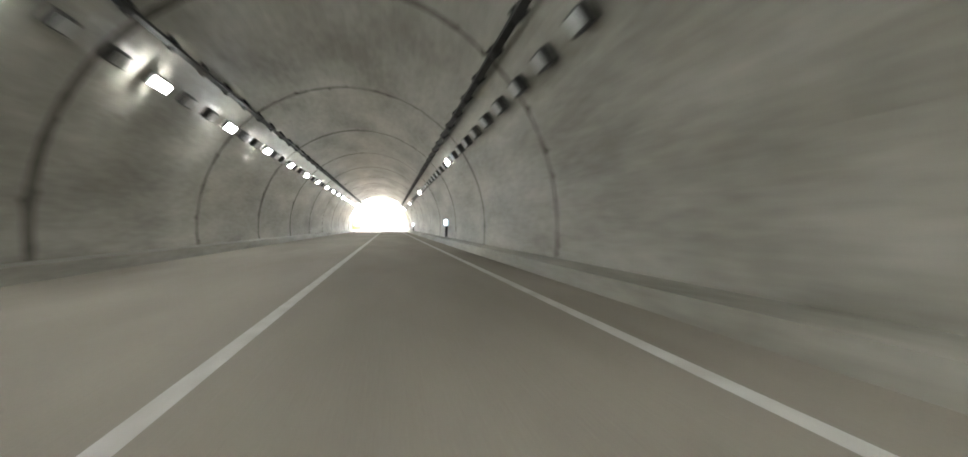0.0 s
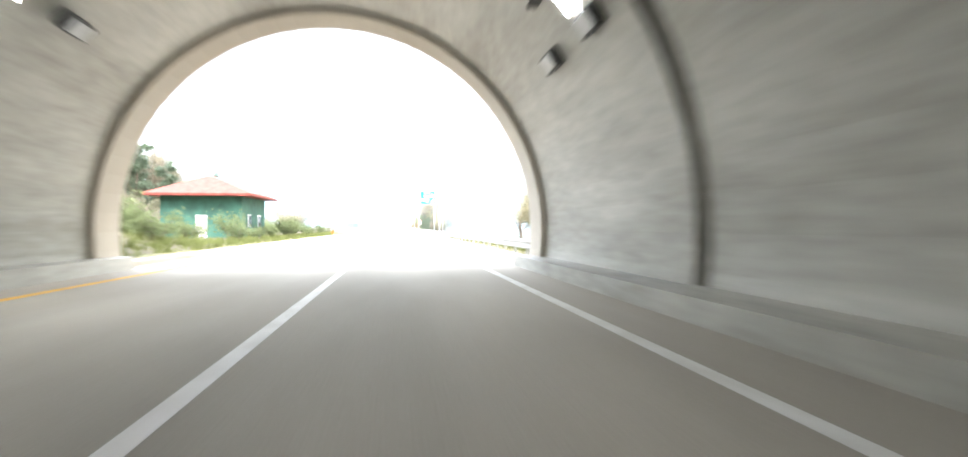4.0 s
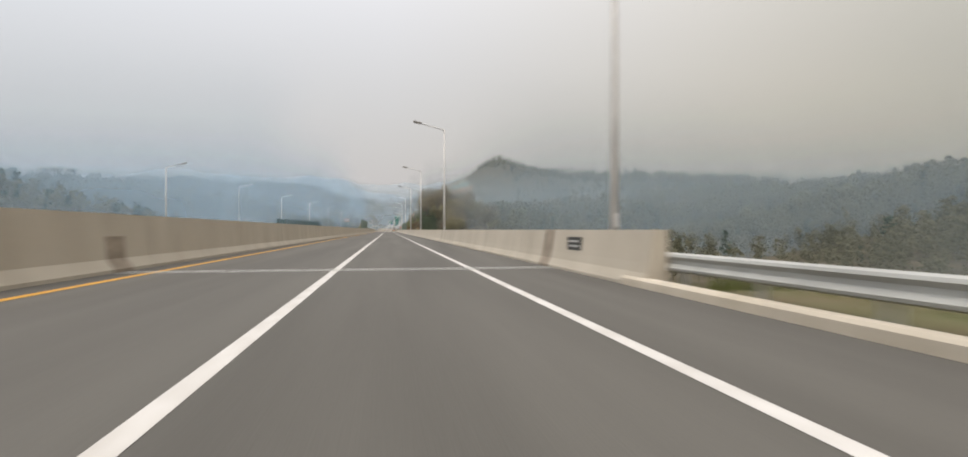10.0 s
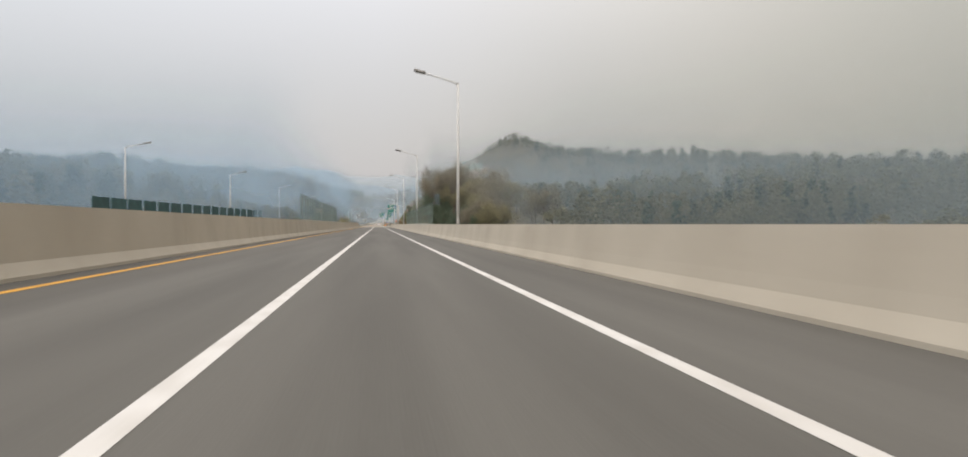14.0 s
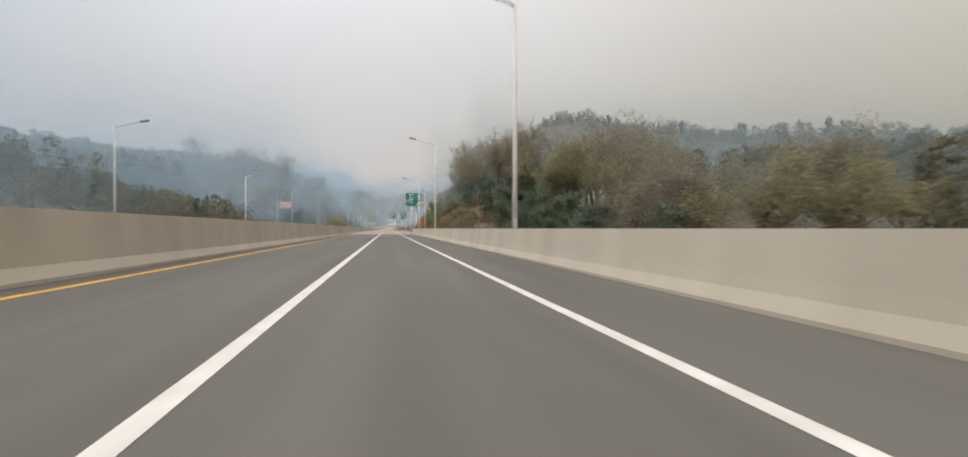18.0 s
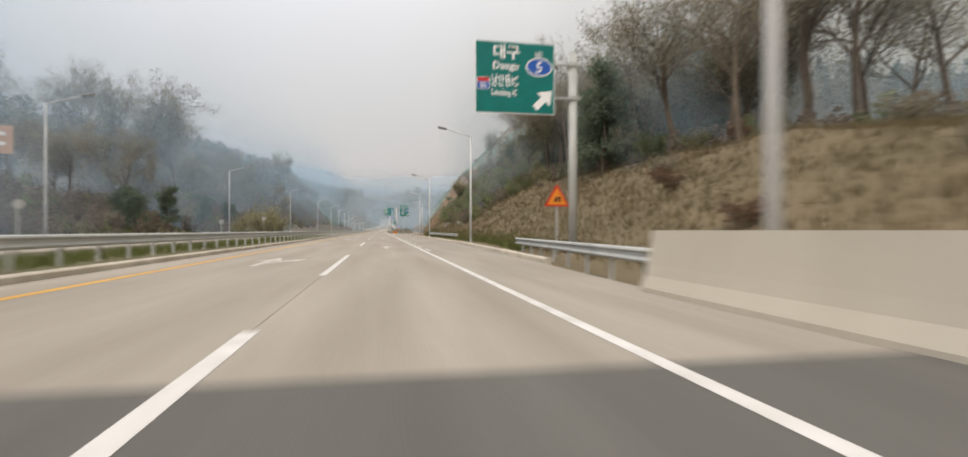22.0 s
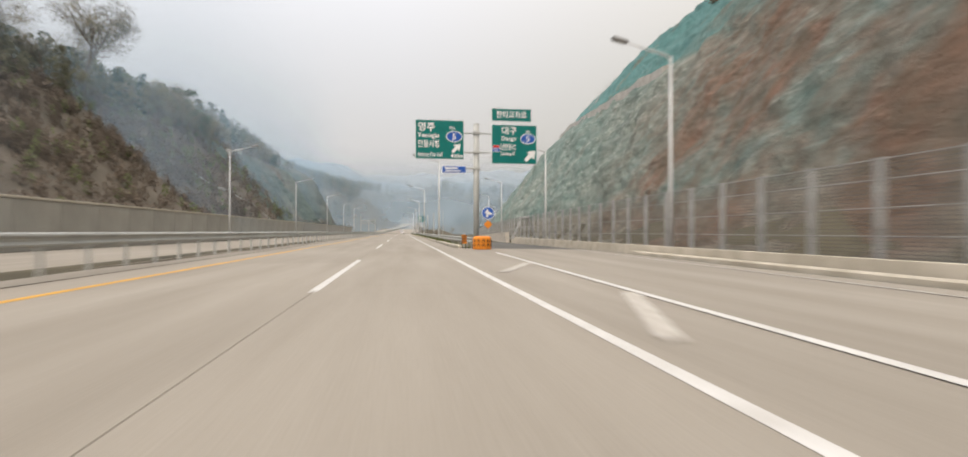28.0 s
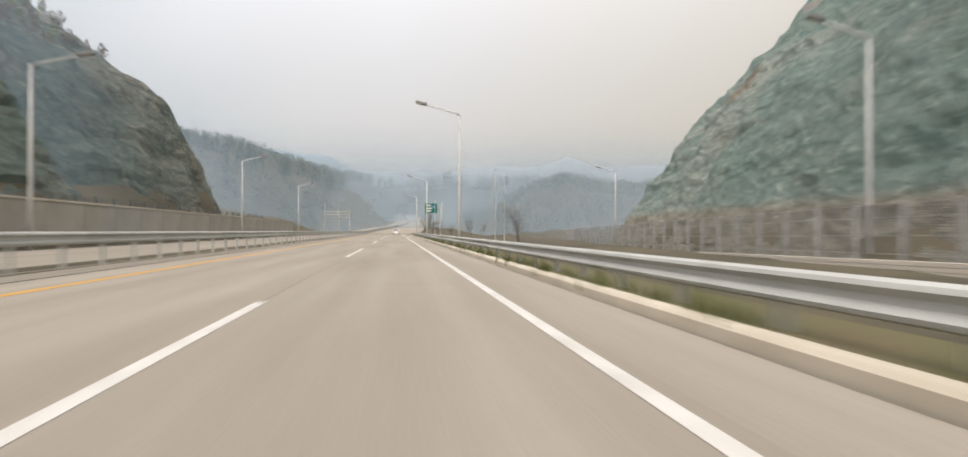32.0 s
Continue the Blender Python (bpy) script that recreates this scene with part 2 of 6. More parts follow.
LEFT = {
    -90: ((8, 0), (10, 1), (18, 8), (40, 20), (100, 40), (230, 40), (450, 40)),
    108: ((8, 0), (10, 1), (18, 8), (40, 20), (100, 40), (230, 40), (450, 40)),
    128: ((8, 0), (10, .2), (22, .2), (40, 0), (52, 2), (100, 20), (450, 28)),
    200: ((8.3, .1), (12, .2), (22, 0), (38, 0), (54, 8), (95, 17), (450, 24)),
    245: ((8.3, .1), (12, .2), (22, 0), (38, 0), (55, 5), (120, 10), (450, 30)),
    262: ((7.5, -9), (12, -9), (22, -8), (38, -4), (55, 2), (160, 12), (450, 24)),
    285: ((7.5, -9), (12, -9), (22, -9), (38, -8), (60, -3), (160, 10), (450, 24)),
    400: ((7.5, -9), (12, -9), (22, -9), (38, -8), (80, -6), (160, 12), (450, 24)),
    500: ((7.5, -7), (12, -6), (22, -5), (30, -3), (80, 1), (150, 15), (450, 26)),
    518: ((8.3, .1), (11, .1), (22, 0), (27, 1), (60, 5), (150, 16), (450, 26)),
    600: ((8.3, .1), (11, .1), (22, 0), (26, 1), (50, 8), (150, 20), (450, 28)),
    690: ((8.3, .1), (11, 0), (19.5, 0), (21, 1), (45, 16.5), (130, 31), (450, 32)),
    760: ((8.3, .1), (11, 0), (19, 0), (20.5, 1), (38, 18.5), (100, 36), (450, 34)),
    845: ((8.3, .1), (11, 0), (19, 0), (20.5, 2), (27.5, 16.5), (48, 33), (450, 40)),
    861: ((8.3, .1), (11, 0), (19, 0), (28, 0), (50, 5), (80, 15), (450, 40)),
    900: ((8.3, .1), (11, 0), (21, -1), (30, -2), (60, -2), (150, 5), (450, 40)),
    1000: ((8.3, .1), (11, 0), (21, -1), (30, -2), (60, -2), (150, 10), (450, 50)),
    1090: ((8.3, 3), (11, 3), (21, 3), (50, 6), (90, 30), (140, 55), (450, 70)),
    1130: ((8.3, 6), (11, 6), (30, 14), (50, 28), (85, 42), (140, 56), (450, 70)),
    1300: ((8.3, 13), (18, 24), (30, 43), (50, 48), (85, 57), (140, 76), (450, 100)),
    1470: ((8.3, 60), (11, 60), (30, 60), (50, 60), (85, 55), (140, 75), (450, 90)),
    1650: ((8.3, 60), (11, 60), (30, 60), (50, 60), (85, 55), (140, 75), (450, 90)),
}


def late(y):
    """Stretches the stations past 610 m to the true length of the cutting."""
    return y + float(np.interp(y, (610, 700, 770, 833), (0, 9, 17, 22)))


RIGHT = {late(y): p for y, p in RIGHT.items()}
LEFT = {late(y): p for y, p in LEFT.items()}


def side_profile(table, y):
    ys = list(table)
    i = max(0, min(len(ys) - 2, int(np.searchsorted(ys, y)) - 1))
    f = min(1, max(0, (y - ys[i]) / (ys[i + 1] - ys[i])))
    a, b = np.array(table[ys[i]]), np.array(table[ys[i + 1]])
    p = a + (b - a) * f
    return p[:, 0], p[:, 1]


def climb(y):
    """The road past the cutting: its sideways shift and its height as it climbs the far hill."""
    return (float(np.interp(y, (960, 980, 1000, 1060, 1140, 1220, 1320, 1400), (0, 1.2, 3.4, 9.5, 15, 19.2, 19.2, 17))),
            float(np.interp(y, (960, 1000, 1060, 1140, 1220, 1320, 1400), (0, 1.1, 2.7, 4.8, 7.6, 13.6, 18.6))))


def mid_height(y):
    """The ground under the road itself."""
    if 960 < y < 1400:
        return climb(y)[1] - .35
    return float(np.interp(y, (-90, 255, 262, 505, 512, 960, 1400, 1470), (-.25, -.25, -9, -9, -.25, -.35, 18.4, 60)))


def height(x, y):
    px, pz = side_profile(RIGHT if x > 0 else LEFT, y)
    ax = abs(x)
    base = mid_height(y)
    edge = px[0] - 0.4
    if ax < edge:
        return base
    z = float(np.interp(ax, np.concatenate(([edge], px)), np.concatenate(([base], pz))))
    far = min(1, max(0, (ax - 26) / 40))
    rough = noise.fractal(Vector((x * .03, y * .03, 0)), 1, 2, 4) * 4 * far
    near = min(1, max(0, (ax - (px[1] if x > 0 else px[2]) - 1) / 5)) * (.45 if 540 < y < 620 and x > 0 else 1)
    return z + rough + near * noise.fractal(Vector((x * .22, y * .22, 5)), .8, 2, 4) * .55


def spread(a, b, n):
    return list(np.linspace(a, b, n, endpoint=False))


xs_side = spread(0, 4, 2) + spread(4, 30, 24) + spread(30, 70, 22) + spread(70, 150, 16) + spread(150, 300, 15) + spread(300, 451, 7) + [451]
XS = [-v for v in xs_side[:0:-1]] + xs_side
YS = spread(-90, 100, 10) + spread(100, 140, 14) + spread(140, 500, 60) + spread(500, 630, 43) + spread(630, 890, 119) + spread(890, 1200, 42) + spread(1200, 1640, 22) + [1640]
grid = np.array([[height(x, y) for x in XS] for y in YS])


def cut_right(x, y):
    px, pz = side_profile(RIGHT, y)
    return 654 < y < 871 and px[1] - 1.5 < x < 66


def cut_left(x, y):
    px, pz = side_profile(LEFT, y)
    return 792 < y < 877 and -52 < x < -px[2] - 1


def bank_right(x, y):
    px, pz = side_profile(RIGHT, y)
    return 520 < y <= 654 and px[0] - 1 < x < px[2] + 2


def bank_left(x, y):
    px, pz = side_profile(LEFT, y)
    return 600 < y <= 792 and -56 < x < -px[2] - .5


sheets = {"ground": [], "bank": [], "scrub": []}
nx = len(XS)
sunk = set()
for j in range(len(YS) - 1):
    for i in range(nx - 1):
        cx, cy = (XS[i] + XS[i + 1]) / 2, (YS[j] + YS[j + 1]) / 2
        if cy < 112 and -9.5 < cx < 7.5:
            continue
        a = j * nx + i
        cell = (a, a + 1, a + 1 + nx, a + nx)
        sheets["bank" if bank_right(cx, cy) else "scrub" if bank_left(cx, cy) else "ground"].append(cell)
        if all(cut_right(x, cy) or cut_left(x, cy) for x in (cx - 3, cx + 3)):
            sunk.update(cell)
points = [(x, y, grid[j][i] - (2.2 if j * nx + i in sunk else 0)) for j, y in enumerate(YS) for i, x in enumerate(XS)]


def sheet_mesh(name, faces, mat):
    used = sorted({v for f in faces for v in f})
    back = {v: k for k, v in enumerate(used)}
    return raw_mesh(name, [points[v] for v in used], [tuple(back[v] for v in f) for f in faces], mat, True)


def rock_sheet(name, side, y0, y1, start, x_end, mat, dy=.7, n=96):
    """A broken rock face laid over the cut slope."""
    table = RIGHT if side > 0 else LEFT
    verts, faces = [], []
    rows_n = int((y1 - y0) / dy)
    for j in range(rows_n + 1):
        y = y0 + j * (y1 - y0) / rows_n
        px = side_profile(table, y)[0]
        xa = start(px)
        for i in range(n + 1):
            f = i / n
            x = xa + (x_end - xa) * f ** 1.35
            z = height(side * x, y)
            p = Vector((x * .16, y * .16, z * .16))
            amp = min(1, f * 12, (1 - f) * 6, j / 5, (rows_n - j) / 5)
            crag = noise.ridged_multi_fractal(p, .9, 2.2, 5, 1.0, 2.0) * .55 - .6 + noise.turbulence(p * 2.2, 3, True) * .5
            block = (noise.cell(Vector((x * .35 + noise.noise(p * 3) * .6, y * .28, z * .5))) - .5) * .16
            d = (crag * 1.0 + block * 1.3) * amp
            verts.append((side * (x - d * .8), y, z + d * .6))
    for j in range(rows_n):
        for i in range(n):
            a = j * (n + 1) + i
            q = (a, a + 1, a + n + 2, a + n + 1)
            faces.append(q if side > 0 else q[::-1])
    return raw_mesh(name, verts, faces, mat)


def rock_material(name, rock, dark, net, net_range, soil_range, net_share, top, growth=None):
    """Weathered cut rock in three tones, with stained patches of green net and of red soil."""
    m = bpy.data.materials.new(name)
    m.use_nodes = True
    n, l = m.node_tree.nodes, m.node_tree.links
    b = n["Principled BSDF"]
    b.inputs["Roughness"].default_value, b.inputs["Specular IOR Level"].default_value = .93, .2
    co = n.new("ShaderNodeTexCoord")

    def field(scale, detail, lo, hi, shift=(0, 0, 0), stretch=(1, 1, 1), rough=.6):
        mp, t, r = n.new("ShaderNodeMapping"), n.new("ShaderNodeTexNoise"), n.new("ShaderNodeMapRange")
        mp.inputs["Location"].default_value, mp.inputs["Scale"].default_value = shift, stretch
        t.inputs["Scale"].default_value, t.inputs["Detail"].default_value, t.inputs["Roughness"].default_value = scale, detail, rough
        r.inputs["From Min"].default_value, r.inputs["From Max"].default_value = lo, hi
        l.new(co.outputs["Object"], mp.inputs[0]), l.new(mp.outputs[0], t.inputs["Vector"]), l.new(t.outputs[0], r.inputs["Value"])
        return r.outputs[0], t.outputs[0]

    def blend(fac, a, colour, share=1.0):
        mx = n.new("ShaderNodeMix")
        mx.data_type = "RGBA"
        mx.inputs[7].default_value = (*colour, 1)
        if share != 1:
            mu = n.new("ShaderNodeMath")
            mu.operation = "MULTIPLY"
            mu.inputs[1].default_value = share
            l.new(fac, mu.inputs[0])
            fac = mu.outputs[0]
        l.new(fac, mx.inputs[0])
        if isinstance(a, tuple):
            mx.inputs[6].default_value = (*a, 1)
        else:
            l.new(a, mx.inputs[6])
        return mx.outputs[2]

    crack_map, crack, crack_range = n.new("ShaderNodeMapping"), n.new("ShaderNodeTexVoronoi"), n.new("ShaderNodeMapRange")
    crack.feature = "DISTANCE_TO_EDGE"
    crack.inputs["Scale"].default_value = .3
    crack_map.inputs["Scale"].default_value, crack_map.inputs["Rotation"].default_value = (1, .55, 1.3), (.5, .2, .3)
    crack_range.inputs["From Min"].default_value, crack_range.inputs["From Max"].default_value = .07, .0
    wob, wob_add = n.new("ShaderNodeTexNoise"), n.new("ShaderNodeMixRGB")
    wob.inputs["Scale"].default_value, wob.inputs["Detail"].default_value = .5, 4
    wob_add.blend_type, wob_add.inputs[0].default_value = "ADD", 1.0
    l.new(co.outputs["Object"], wob.inputs["Vector"]), l.new(co.outputs["Object"], wob_add.inputs[1]), l.new(wob.outputs["Color"], wob_add.inputs[2])
    l.new(wob_add.outputs[0], crack_map.inputs[0]), l.new(crack_map.outputs[0], crack.inputs["Vector"]), l.new(crack.outputs[0], crack_range.inputs["Value"])
    strata, raw1 = field(.5, 9, .36, .62, stretch=(1.3, .6, 1.5), rough=.75)
    fine, raw2 = field(2.6, 6, .35, .7, rough=.7)
    pale, _ = field(.9, 7, .55, .66, (7, 3, 1), (1, 1, 1.6), .72)
    netf, _ = field(.055, 7, *net_range, (0, 0, 0), (1, 1, 1), .68)
    soil, _ = field(.05, 6, *soil_range, (31, 17, 4), (1, 1.2, .8), .66)
    c = blend(strata, dark, rock)
    c = blend(pale, c, tuple(min(1, q * 1.6) for q in rock), .9)
    c = blend(fine, c, tuple(q * .75 for q in dark), .3)
    c = blend(crack_range.outputs[0], c, tuple(q * .4 for q in dark), .45)
    # the net hangs down to some metres above the foot
    foot, hang, held = n.new("ShaderNodeSeparateXYZ"), n.new("ShaderNodeMapRange"), n.new("ShaderNodeMath")
    hang.inputs["From Min"].default_value, hang.inputs["From Max"].default_value = 2.5, 3.3
    held.operation = "MULTIPLY"
    l.new(co.outputs["Object"], foot.inputs[0]), l.new(foot.outputs["Z"], hang.inputs["Value"])
    l.new(netf, held.inputs[0]), l.new(hang.outputs[0], held.inputs[1])
    bare = n.new("ShaderNodeMath")
    bare.operation = "SUBTRACT"
    bare.inputs[0].default_value = 1
    l.new(hang.outputs[0], bare.inputs[1])
    c = blend(bare.outputs[0], c, (.19, .15, .11), .5)
    c = blend(held.outputs[0], c, net, net_share)
    # towards its upper edge the net lies double
    double = n.new("ShaderNodeMapRange")
    double.inputs["From Min"].default_value, double.inputs["From Max"].default_value = -44.2, -43
    slope, over = n.new("ShaderNodeMath"), n.new("ShaderNodeMath")
    slope.operation = over.operation = "MULTIPLY_ADD"
    slope.inputs[1].default_value, slope.inputs[2].default_value = -.085, 0
    over.inputs[1].default_value = 1
    l.new(foot.outputs["Y"], slope.inputs[0]), l.new(foot.outputs["Z"], over.inputs[0]), l.new(slope.outputs[0], over.inputs[2])
    l.new(over.outputs[0], double.inputs["Value"])
    begin, upper = n.new("ShaderNodeMapRange"), n.new("ShaderNodeMath")
    begin.inputs["From Min"].default_value, begin.inputs["From Max"].default_value = 704, 726
    upper.operation = "MULTIPLY"
    l.new(foot.outputs["Y"], begin.inputs["Value"]), l.new(begin.outputs[0], upper.inputs[0]), l.new(double.outputs[0], upper.inputs[1])
    c = blend(upper.outputs[0], c, top, .75)
    c = blend(soil, c, (.225, .15, .10), .7)
    if growth:
        # dry red-brown plants have overgrown the net on this stretch
        sep, reach, both = n.new("ShaderNodeSeparateXYZ"), n.new("ShaderNodeMapRange"), n.new("ShaderNodeMath")
        reach.inputs["From Min"].default_value, reach.inputs["From Max"].default_value = growth[1], growth[0]
        # bare orange soil lies at the near end of the cutting, before the net begins
        raw, raw_mix = n.new("ShaderNodeMapRange"), n.new("ShaderNodeMath")
        raw.inputs["From Min"].default_value, raw.inputs["From Max"].default_value = growth[2] + 5, growth[2]
        raw_mix.operation = "MULTIPLY"
        slip, _ = field(.16, 5, .36, .5, (5, 1, 8))
        after, gap = n.new("ShaderNodeMapRange"), n.new("ShaderNodeMath")
        after.inputs["From Min"].default_value, after.inputs["From Max"].default_value = growth[3], growth[3] + 8
        gap.operation = "MULTIPLY"
        l.new(co.outputs["Object"], sep.inputs[0]), l.new(sep.outputs["Y"], reach.inputs["Value"])
        patch, _ = field(.13, 7, .36, .56, (3, 9, 2), (1, 1, .7), .7)
        both.operation = "MULTIPLY"
        l.new(sep.outputs["Y"], raw.inputs["Value"]), l.new(raw.outputs[0], raw_mix.inputs[0]), l.new(slip, raw_mix.inputs[1])
        c = blend(raw_mix.outputs[0], c, (.36, .21, .12), .8)
        l.new(sep.outputs["Y"], after.inputs["Value"]), l.new(reach.outputs[0], gap.inputs[0]), l.new(after.outputs[0], gap.inputs[1])
        l.new(gap.outputs[0], both.inputs[0]), l.new(patch, both.inputs[1])
        tone, _ = field(.6, 5, .35, .65, (1, 2, 3))
        mx = n.new("ShaderNodeMix")
        mx.data_type = "RGBA"
        l.new(both.outputs[0], mx.inputs[0]), l.new(c, mx.inputs[6]), l.new(blend(tone, (.165, .13, .095), (.255, .16, .115)), mx.inputs[7])
        c = mx.outputs[2]
    l.new(c, b.inputs["Base Color"])
    ad = n.new("ShaderNodeMath")
    ad.operation = "ADD"
    l.new(raw1, ad.inputs[0]), l.new(raw2, ad.inputs[1])
    bp = n.new("ShaderNodeBump")
    bp.inputs["Strength"].default_value, bp.inputs["Distance"].default_value = 1.0, .55
    l.new(ad.outputs[0], bp.inputs["Height"]), l.new(bp.outputs[0], b.inputs["Normal"])
    return m


M_ROCK_R = rock_material("netted_cut_rock", (.44, .445, .39), (.20, .22, .195), (.115, .215, .20), (.30, .56), (.61, .68), .6, (.085, .235, .235), (716, 738, 668, 688))
M_ROCK_L = rock_material("grey_cut_rock", (.31, .29, .245), (.135, .13, .11), (.09, .165, .15), (.36, .58), (.54, .66), .6, (.15, .12, .11))
tagged(new("ground", sheet_mesh("ground", sheets["ground"], M_GROUND)), "woodland floor and valley ground beside the highway", "ground", kind="structure")
tagged(new("bank", sheet_mesh("bank", sheets["bank"], M_BANK)), "bank of dry brown grass beside the highway", "ground", kind="structure")
tagged(new("bank", sheet_mesh("bank", sheets["scrub"], M_SCRUBLAND)), "brown scrub-covered hillside beside the highway", "ground", kind="structure")
tagged(new("rock_slope", rock_sheet("rock_slope", 1, 652, 873, lambda px: px[1] - 1.8, 66, M_ROCK_R)), "steep cut rock slope under a green net", "slope", kind="structure")
tagged(new("rock_slope", rock_sheet("rock_slope", -1, 788, 879, lambda px: px[2] + .6, 54, M_ROCK_L)), "steep grey cut rock slope with dry scrub", "slope", kind="structure")

# ---- road ----
XL, XR, XM = -5.65, 2.2, -1.32


def kerb_x(y):
    return float(np.interp(y, (112, 158, 190, 216, 236, 255, 530, 545, 570, 645, 665, 690, 712), (3.8, 3.8, 5.0, 5.0, 4.5, 4.45, 4.45, 5.2, 6.2, 6.4, 8.6, 10.2, 11.0)))


road = thing("road", pose(0, 0, 0), "pale concrete highway with an asphalt bridge section", "road", kind="structure")
tagged(new("asphalt_road", mesh_of("asphalt_road", box(-6.7, 4.9, 240, 532, -.2, 0), M_ASPHALT)), "dark worn asphalt on the bridge and its approaches", "road", kind="structure")
slab_meshes = {}


def slab(x0, x1, y0, y1, mat):
    key = (round(x1 - x0, 2), round(y1 - y0, 2), mat.name)
    if key not in slab_meshes:
        slab_meshes[key] = mesh_of("slab", box(0, x1 - x0, 0, y1 - y0, -.2, 0, 0.006), mat)
    ob = part("slab", slab_meshes[key], None, road)
    ob.location = (x0, y0, 0)


for y0, y1 in ((112, 240), (532, 964)):
    n = round((y1 - y0) / 8)
    for k in range(n):
        a, b = y0 + k * (y1 - y0) / n, y0 + (k + 1) * (y1 - y0) / n
        for x0, x1 in ((-7.05, -5.3), (-5.295, -1.325), (-1.32, 2.5)):
            slab(x0, x1, a + .004, b - .004, M_SLAB)
bm = bmesh.new()
prev = None
for k in range(85):
    y = 112 + k * (712 - 112) / 84
    if y > 243:
        break
    cur = [bm.verts.new((2.504, y, -.003)), bm.verts.new((kerb_x(y), y, -.02 * (kerb_x(y) - 2.5)))]
    if prev and y < 243:
        bm.faces.new((prev[0], prev[1], cur[1], cur[0]))
    prev = cur
tagged(new("road_shoulder", mesh_of("road_shoulder", bm, M_SHOULDER)), "worn sandy-brown shoulder beside the edge line", "road", kind="structure")
y = 532.0
while y < 640:
    b = y + 7.992
    bm = bmesh.new()
    v = [bm.verts.new(p) for p in ((2.504, y, -.004), (kerb_x(y), y, -.02), (kerb_x(b), b, -.02), (2.504, b, -.004))]
    w = [bm.verts.new(q.co - Vector((0, 0, .2))) for q in v]
    bm.faces.new(v)
    for k in range(4):
        bm.faces.new((v[k], w[k], w[(k + 1) % 4], v[(k + 1) % 4]))
    bmesh.ops.recalc_face_normals(bm, faces=bm.faces)
    part("slab", bm, M_SLAB, road)
    y += 8

# the two carriageways climb on over the far hill
for label, left, right in (("pale concrete highway climbing the far hill", -8.8, 7.2), ("pale concrete carriageway for oncoming traffic on the far hill", -19, -9.6)):
    bm = bmesh.new()
    prev = None
    for k in range(55):
        y = 964 + 8 * k
        c, z = climb(y)
        edge = right - (2.6 * min(1, max(0, (y - 1000) / 60)) if right > 0 else 0)
        cur = [bm.verts.new((c + q, y, z + d)) for q, d in ((left, 0), (edge, 0), (edge, -.6), (left, -.6))]
        if prev:
            for q in range(4):
                bm.faces.new((prev[q], cur[q], cur[(q + 1) % 4], prev[(q + 1) % 4]))
        prev = cur
    bmesh.ops.recalc_face_normals(bm, faces=bm.faces)
    tagged(new("climbing_road", mesh_of("climbing_road", bm, M_SLAB)), label, "road", kind="structure")
run = thing("barrier_far", pose(0, 0, 0), "low pale median barrier on the climbing road", "barrier", kind="structure")
for k in range(43):
    a, b = 964 + 10 * k, 973.9 + 10 * k
    bm = bmesh.new()
    ends = []
    for y in (a, b):
        c, z = climb(y)
        ends.append([bm.verts.new((c - 9.2 + dx, y, z + dz)) for dx, dz in ((-.25, -.3), (-.12, .95), (.12, .95), (.25, -.3))])
    for i in range(4):
        bm.faces.new((ends[0][i], ends[1][i], ends[1][(i + 1) % 4], ends[0][(i + 1) % 4]))
    bm.faces.new(ends[0]), bm.faces.new(ends[1][::-1])
    bmesh.ops.recalc_face_normals(bm, faces=bm.faces)
    part("barrier_panel", bm, M_STEEL, run)

# ---- tunnel ----
TX, TZ, TR = -1.65, 1.0, 5.6
T_END = 111.0


def arch(r, n=40):
    """Points of the lining from the right foot over the crown to the left foot."""
    a0 = math.asin((-.0 - TZ) / r)
    return [(TX + r * math.cos(a0 + (math.pi - 2 * a0) * k / n), TZ + r * math.sin(a0 + (math.pi - 2 * a0) * k / n)) for k in range(n + 1)]


def ring_prism(r0, r1, y0, y1, n=40):
    bm = bmesh.new()
    cols = []
    for (x0, z0), (x1, z1) in zip(arch(r0, n), arch(r1, n)):
        cols.append([bm.verts.new(p) for p in ((x0, y0, z0), (x1, y0, z1), (x1, y1, z1), (x0, y1, z0))])
    for a, b in zip(cols, cols[1:]):
        for k in range(4):
            bm.faces.new((a[k], b[k], b[(k + 1) % 4], a[(k + 1) % 4]))
    bm.faces.new(cols[0][::-1])
    bm.faces.new(cols[-1])
    bmesh.ops.recalc_face_normals(bm, faces=bm.faces)
    return bm


tunnel = thing("tunnel", pose(0, 0, 0), "vaulted concrete road tunnel with stained lining", "tunnel", kind="structure")
ring_me = mesh_of("lining_ring", ring_prism(TR, TR + .5, 0, 9.94), M_TUNNEL, False)


